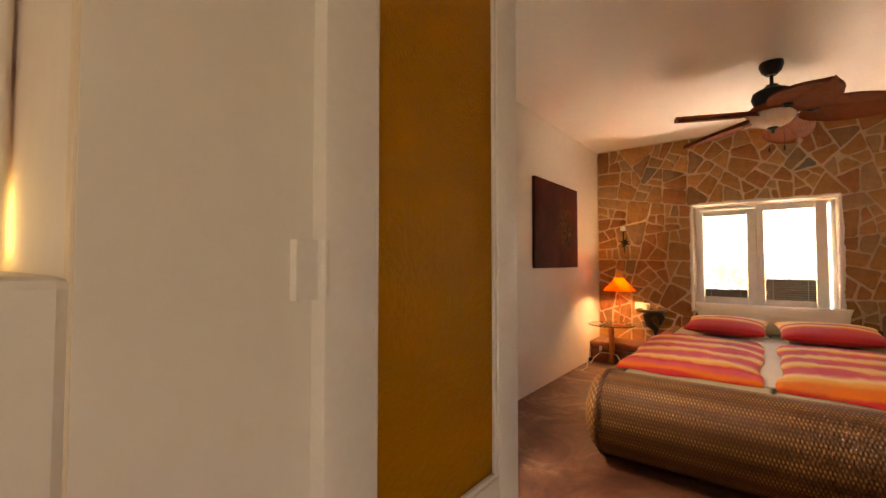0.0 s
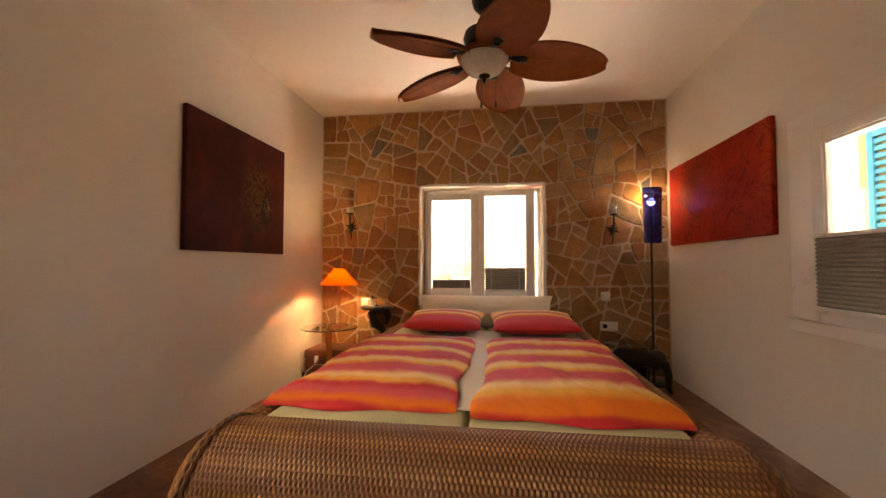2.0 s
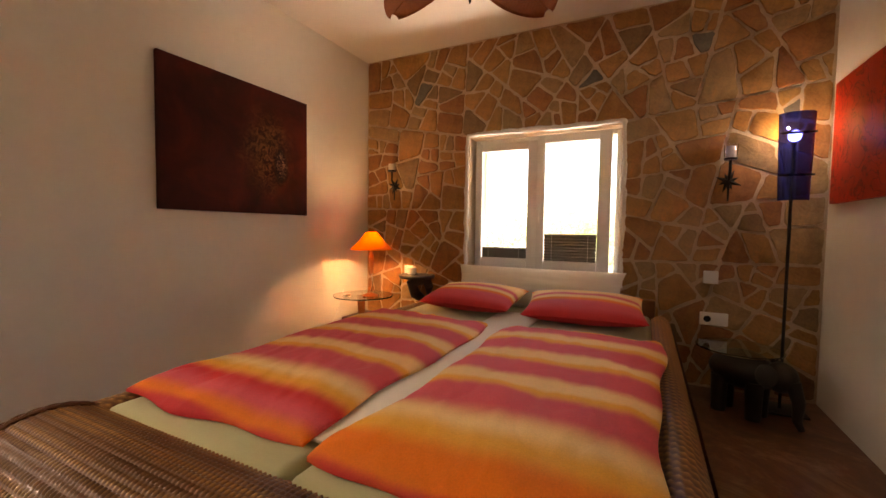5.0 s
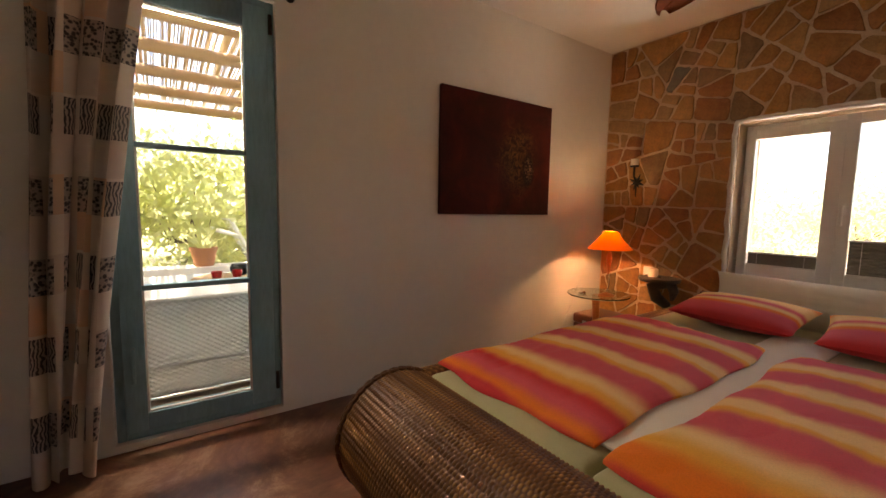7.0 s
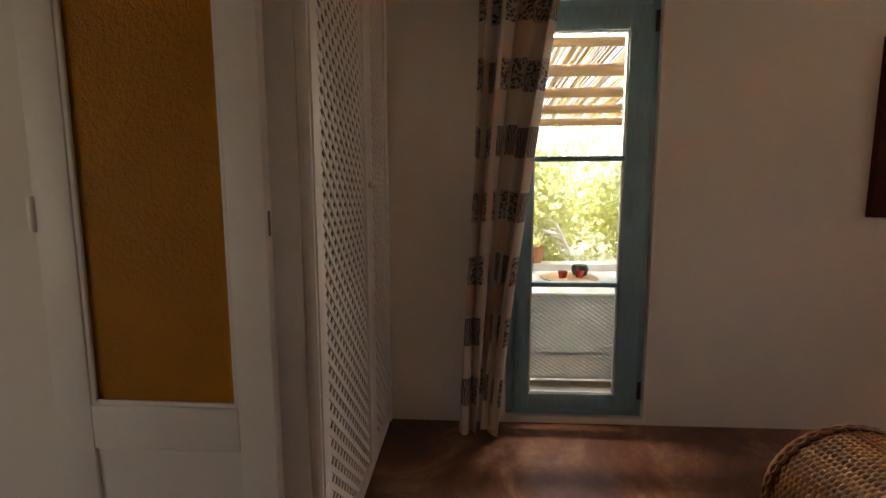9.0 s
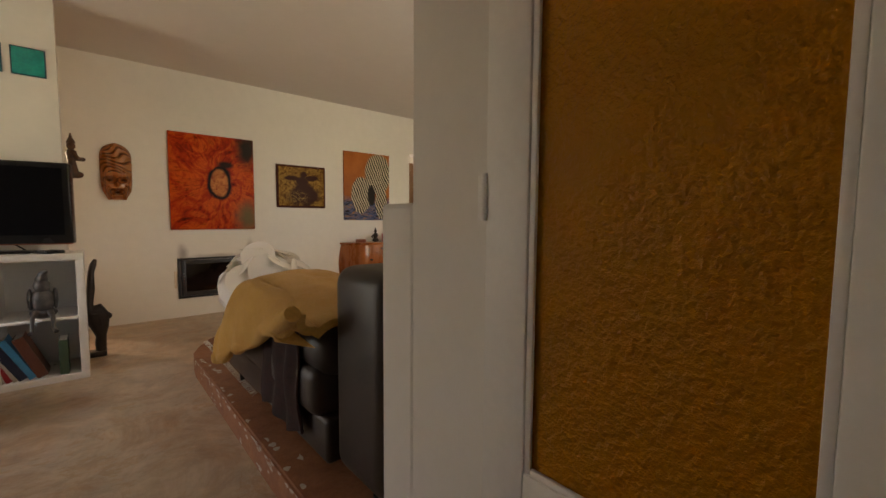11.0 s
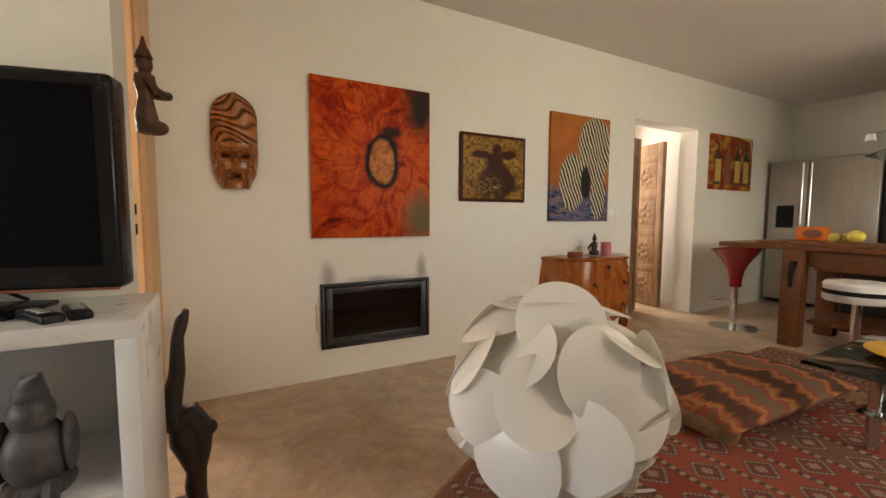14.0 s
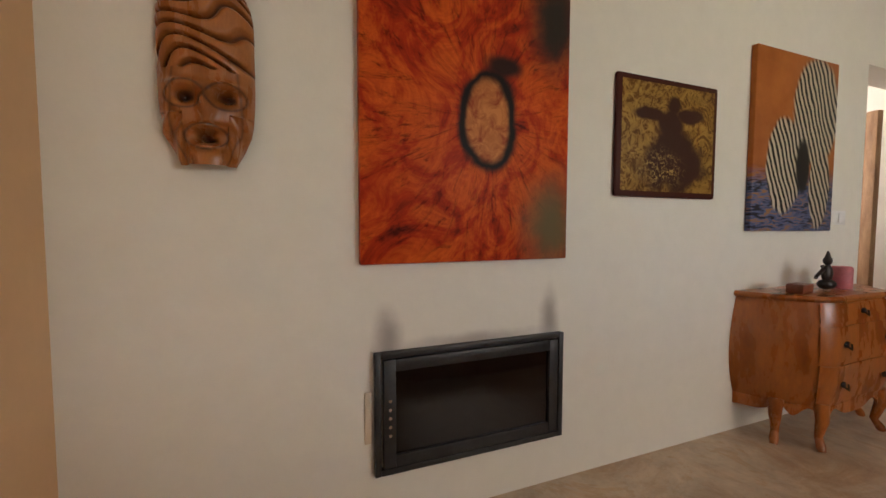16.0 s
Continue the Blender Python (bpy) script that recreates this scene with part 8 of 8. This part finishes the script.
def tree(name, x, y, h, r, seed, mat_, label, leaves=2600, low=0.25):
    """A tapered trunk with limbs and a crown of small leaves in uneven clumps."""
    t = thing(name, (x, y, -0.16), label, "tree" if "tree" in name else "shrub", "garden trees")
    rt = random.Random(seed)
    tips = []
    b = B()
    tube(b, [(0, 0, 0), (rt.uniform(-0.1, 0.1), rt.uniform(-0.1, 0.1), h * 0.3), (rt.uniform(-0.2, 0.2), rt.uniform(-0.2, 0.2), h * 0.6)], [0.05 * h / 2, 0.035 * h / 2, 0.02 * h / 2], 8)
    for k in range(14):
        a, f = rt.uniform(0, 6.28), rt.uniform(low, 0.95)
        tip = Vector((math.cos(a) * r * rt.uniform(0.3, 0.95), math.sin(a) * r * rt.uniform(0.3, 0.95), h * f))
        tips.append(tip)
        tube(b, [(0, 0, h * 0.3), tip * 0.55 + Vector((0, 0, 0.1)), tip], [0.02 * h / 2, 0.013 * h / 2, 0.004], 5)
    part("trunk", b, BARK, t)
    verts, faces = [], []
    for k in range(int(leaves * 1.3)):
        c = rt.choice(tips)
        d = Vector((rt.gauss(0, 1), rt.gauss(0, 1), rt.gauss(0, 0.8))) * r * 0.22
        p = c + d
        p.z = max(p.z, 0.05)
        s = rt.uniform(0.045, 0.095) * (h / 3) ** 0.5
        e1 = Vector((rt.gauss(0, 1), rt.gauss(0, 1), rt.gauss(0, 1))).normalized()
        e2 = e1.orthogonal().normalized()
        i = len(verts)
        verts += [p - e1 * s, p + e2 * s * 0.5, p + e1 * s, p - e2 * s * 0.5]
        faces.append((i, i + 1, i + 2, i + 3))
    me = bpy.data.meshes.new("crown")
    me.from_pydata([tuple(v) for v in verts], [], faces)
    me.materials.append(mat_)
    ob = new("crown", me)
    ob.parent = t
    tagged(ob, kind="stuff")


tree("garden_shrub", -3.6, 5.0, 2.0, 1.1, 1, LEAF, "dense sunlit garden shrub behind the terrace", 4200, 0.1)
tree("garden_shrub", -3.8, 6.9, 1.9, 1.1, 2, LEAF2, "olive-green garden shrub behind the terrace", 4200, 0.1)
tree("garden_shrub", -3.7, 3.3, 2.0, 1.1, 3, LEAF, "dense sunlit garden shrub behind the terrace", 3600, 0.1)
tree("garden_tree", -8.2, 5.6, 3.0, 2.0, 5, LEAF2, "broad sunlit tree in the garden", 4500)
tree("garden_tree", -8.0, 9.8, 3.0, 2.0, 6, LEAF, "broad sunlit tree in the garden", 4000)
tree("garden_tree", -8.4, 1.6, 3.0, 2.0, 7, LEAF, "broad sunlit tree in the garden", 4000)
tree("garden_tree", 0.4, 19.5, 2.0, 2.2, 8, LEAF2, "broad tree seen through the stone wall window", 5000, 0.2)
tree("garden_tree", 5.2, 20.5, 1.9, 2.4, 9, LEAF, "broad tree seen through the stone wall window", 5000, 0.2)
tree("garden_tree", -4.2, 21.0, 2.1, 2.4, 10, LEAF, "broad tree seen through the stone wall window", 4000, 0.2)

OCHRE_WALL = surface("ochre_render", (0.62, 0.40, 0.15), (0.70, 0.47, 0.20), 1.2, 0.9, 25, 0.3, 0.01)
nb = thing("side_house", (5.7, 7.0, -0.16), "ochre rendered neighbouring house wing with turquoise shutters", "house")
b = B()
box(b, 0, 0.3, -4.0, -0.2, 0, 3.2)
box(b, 0, 0.3, 0.7, 5.0, 0, 3.2)
box(b, 0, 0.3, -0.2, 0.7, 0, 1.0)
box(b, 0, 0.3, -0.2, 0.7, 2.3, 3.2)
part("wall", b, OCHRE_WALL, nb, smooth=False)
TURQ_P = surface("turquoise_paint", (0.03, 0.28, 0.36), (0.05, 0.36, 0.44), 4, 0.5, 50, 0.15, 0.003)
for y0, y1 in ((-0.66, -0.22), (0.72, 1.16)):
    sh = part("shutter", frame_yz(B(), y0, y1, 0.98, 2.32, 0.06, -0.045, -0.005, 0.004), TURQ_P, nb, "turquoise louvred shutter")
    for k in range(18):
        part("louvre", box(B(), -0.035, -0.012, y0 + 0.06, y1 - 0.06, 1.06 + k * 0.067, 1.10 + k * 0.067, 0.002), TURQ_P, sh)
wn2 = part("window", frame_yz(B(), -0.2, 0.7, 1.0, 2.3, 0.07, 0.05, 0.12, 0.005), PVC, nb)
part("pane", box(B(), 0.08, 0.084, -0.13, 0.63, 1.07, 2.23), GLASS, wn2, smooth=False)
part("roof_edge", box(B(), -0.35, 0.4, -4.1, 5.1, 3.2, 3.3, 0.01), TERRA, nb)
for k in range(4):
    part("scroll", tube(B(), [(-0.06, -0.95 + 0.012 * k, 1.9 - 0.06 * k), (-0.10, -1.0, 1.85 - 0.06 * k), (-0.06, -1.05, 1.80 - 0.06 * k)], 0.012, 6), BLACK_IRON, nb)

# ---- stones of the feature wall, one by one ----
rst = random.Random(14)
SX0, SX1, SZ0, SZ1 = XW + 0.004, XE - 0.004, 0.01, HC - 0.004


def clip(poly, px, pz, nx, nz):
    """Keep the part of poly on the side of the line through (px, pz) away from (nx, nz)."""
    out = []
    for i in range(len(poly)):
        a, c = poly[i], poly[(i + 1) % len(poly)]
        da, dc = (a[0] - px) * nx + (a[1] - pz) * nz, (c[0] - px) * nx + (c[1] - pz) * nz
        if da <= 0:
            out.append(a)
        if da * dc < 0:
            t = da / (da - dc)
            out.append((a[0] + (c[0] - a[0]) * t, a[1] + (c[1] - a[1]) * t))
    return out




def area_of(poly):
    return abs(sum(poly[k][0] * poly[(k + 1) % len(poly)][1] - poly[(k + 1) % len(poly)][0] * poly[k][1] for k in range(len(poly)))) / 2


def roundness(poly):
    if len(poly) < 3:
        return 0
    rim_ = sum(math.hypot(poly[k][0] - poly[k - 1][0], poly[k][1] - poly[k - 1][1]) for k in range(len(poly)))
    return 12.566 * area_of(poly) / max(rim_, 1e-6) ** 2


def break_up(poly, out):
    """Break a slab by slanting cuts into stones of uneven size."""
    if area_of(poly) < rst.choice((0.016, 0.028, 0.042, 0.062)):
        out.append(poly)
        return
    cx, cz = sum(p[0] for p in poly) / len(poly), sum(p[1] for p in poly) / len(poly)
    sxx, szz = sum((p[0] - cx) ** 2 for p in poly), sum((p[1] - cz) ** 2 for p in poly)
    sxz = sum((p[0] - cx) * (p[1] - cz) for p in poly)
    axis = 0.5 * math.atan2(2 * sxz, sxx - szz)
    ext = 0.20 * math.sqrt(area_of(poly))
    best = None
    for _ in range(9):
        ang = axis + rst.gauss(0, 0.5)
        px, pz, nx, nz = cx + rst.uniform(-ext, ext), cz + rst.uniform(-ext, ext), math.cos(ang), math.sin(ang)
        halves = [clip(poly, px, pz, k * nx, k * nz) for k in (1, -1)]
        score = min(roundness(h) for h in halves) + rst.uniform(0, 0.22)
        if best is None or score > best[0]:
            best = (score, halves)
    for half in best[1]:
        if len(half) > 2:
            break_up(half, out)


wx0, wx1, wz0, wz1 = WX0 - 0.012, WX1 + 0.012, WZ0 - 0.01, WZ1 + 0.012
slabs = []
for field in ([(SX0, SZ0), (wx0, SZ0), (wx0, wz1), (SX0, wz1 + 0.19)], [(wx1, SZ0), (SX1, SZ0), (SX1, wz1 + 0.13), (wx1, wz1)],
              [(wx0, SZ0), (wx1, SZ0), (wx1, wz0), (wx0, wz0)], [(SX0, wz1 + 0.19), (wx0, wz1), (wx1, wz1), (SX1, wz1 + 0.13), (SX1, SZ1), (SX0, SZ1)]):
    break_up(field, slabs)
for slab in slabs:
    poly = list(slab)
    turn_ = 1 if sum(slab[k][0] * slab[(k + 1) % len(slab)][1] - slab[(k + 1) % len(slab)][0] * slab[k][1] for k in range(len(slab))) > 0 else -1
    for k in range(len(slab)):
        (ax, az), (ex_, ez_) = slab[k], slab[(k + 1) % len(slab)]
        ln = math.hypot(ex_ - ax, ez_ - az)
        if ln < 1e-5 or len(poly) < 3:
            continue
        nx, nz = turn_ * (ez_ - az) / ln, -turn_ * (ex_ - ax) / ln
        g = rst.uniform(0.005, 0.0115)
        poly = clip(poly, ax - nx * g, az - nz * g, nx, nz)
    # blunt the corners
    for k in range(len(poly)):
        if len(poly) > 3 and rst.random() < 0.5:
            far = max(poly, key=lambda p: (p[0] - sum(q[0] for q in poly) / len(poly)) ** 2 + (p[1] - sum(q[1] for q in poly) / len(poly)) ** 2)
            ox, oz = sum(q[0] for q in poly) / len(poly), sum(q[1] for q in poly) / len(poly)
            d = math.hypot(far[0] - ox, far[1] - oz)
            nx, nz = (far[0] - ox) / d, (far[1] - oz) / d
            cut = d * rst.uniform(0.03, 0.10)
            poly = clip(poly, far[0] - nx * cut, far[1] - nz * cut, nx, nz)
    if len(poly) < 3:
        continue
    mx, mz = sum(p[0] for p in poly) / len(poly), sum(p[1] for p in poly) / len(poly)
    if area_of(poly) < 0.0012:
        continue
    # worn outline: midpoints nudged, corners slightly cut
    ring = []
    for k in range(len(poly)):
        a, c = poly[k], poly[(k + 1) % len(poly)]
        ln = math.hypot(c[0] - a[0], c[1] - a[1])
        if ln < 0.012:
            ring.append(((a[0] + c[0]) / 2, (a[1] + c[1]) / 2))
            continue
        for f in (0.10, 0.36, 0.64, 0.90) if ln > 0.09 else (0.16, 0.84):
            ring.append((a[0] + (c[0] - a[0]) * f + rst.uniform(-0.0045, 0.0045), a[1] + (c[1] - a[1]) * f + rst.uniform(-0.0045, 0.0045)))
    if len(ring) < 3:
        continue
    b = B()
    hgt = rst.uniform(0.006, 0.013)
    lo = [b.verts.new((x - mx, 0.004, z - mz)) for x, z in ring]
    mid = [b.verts.new((x - mx, -hgt * 0.7, z - mz)) for x, z in ring]
    tilt_x, tilt_z = rst.uniform(-0.02, 0.02), rst.uniform(-0.02, 0.02)
    hi = [b.verts.new(((x - mx) * 0.965, -hgt + (x - mx) * tilt_x + (z - mz) * tilt_z, (z - mz) * 0.965)) for x, z in ring]
    n = len(ring)
    for k in range(n):
        b.faces.new((lo[k], lo[(k + 1) % n], mid[(k + 1) % n], mid[k]))
        b.faces.new((mid[k], mid[(k + 1) % n], hi[(k + 1) % n], hi[k]))
    b.faces.new(hi)
    ob = part("stone", b, STONE, wall_north, smooth=True, m=pose(mx, YN, mz))
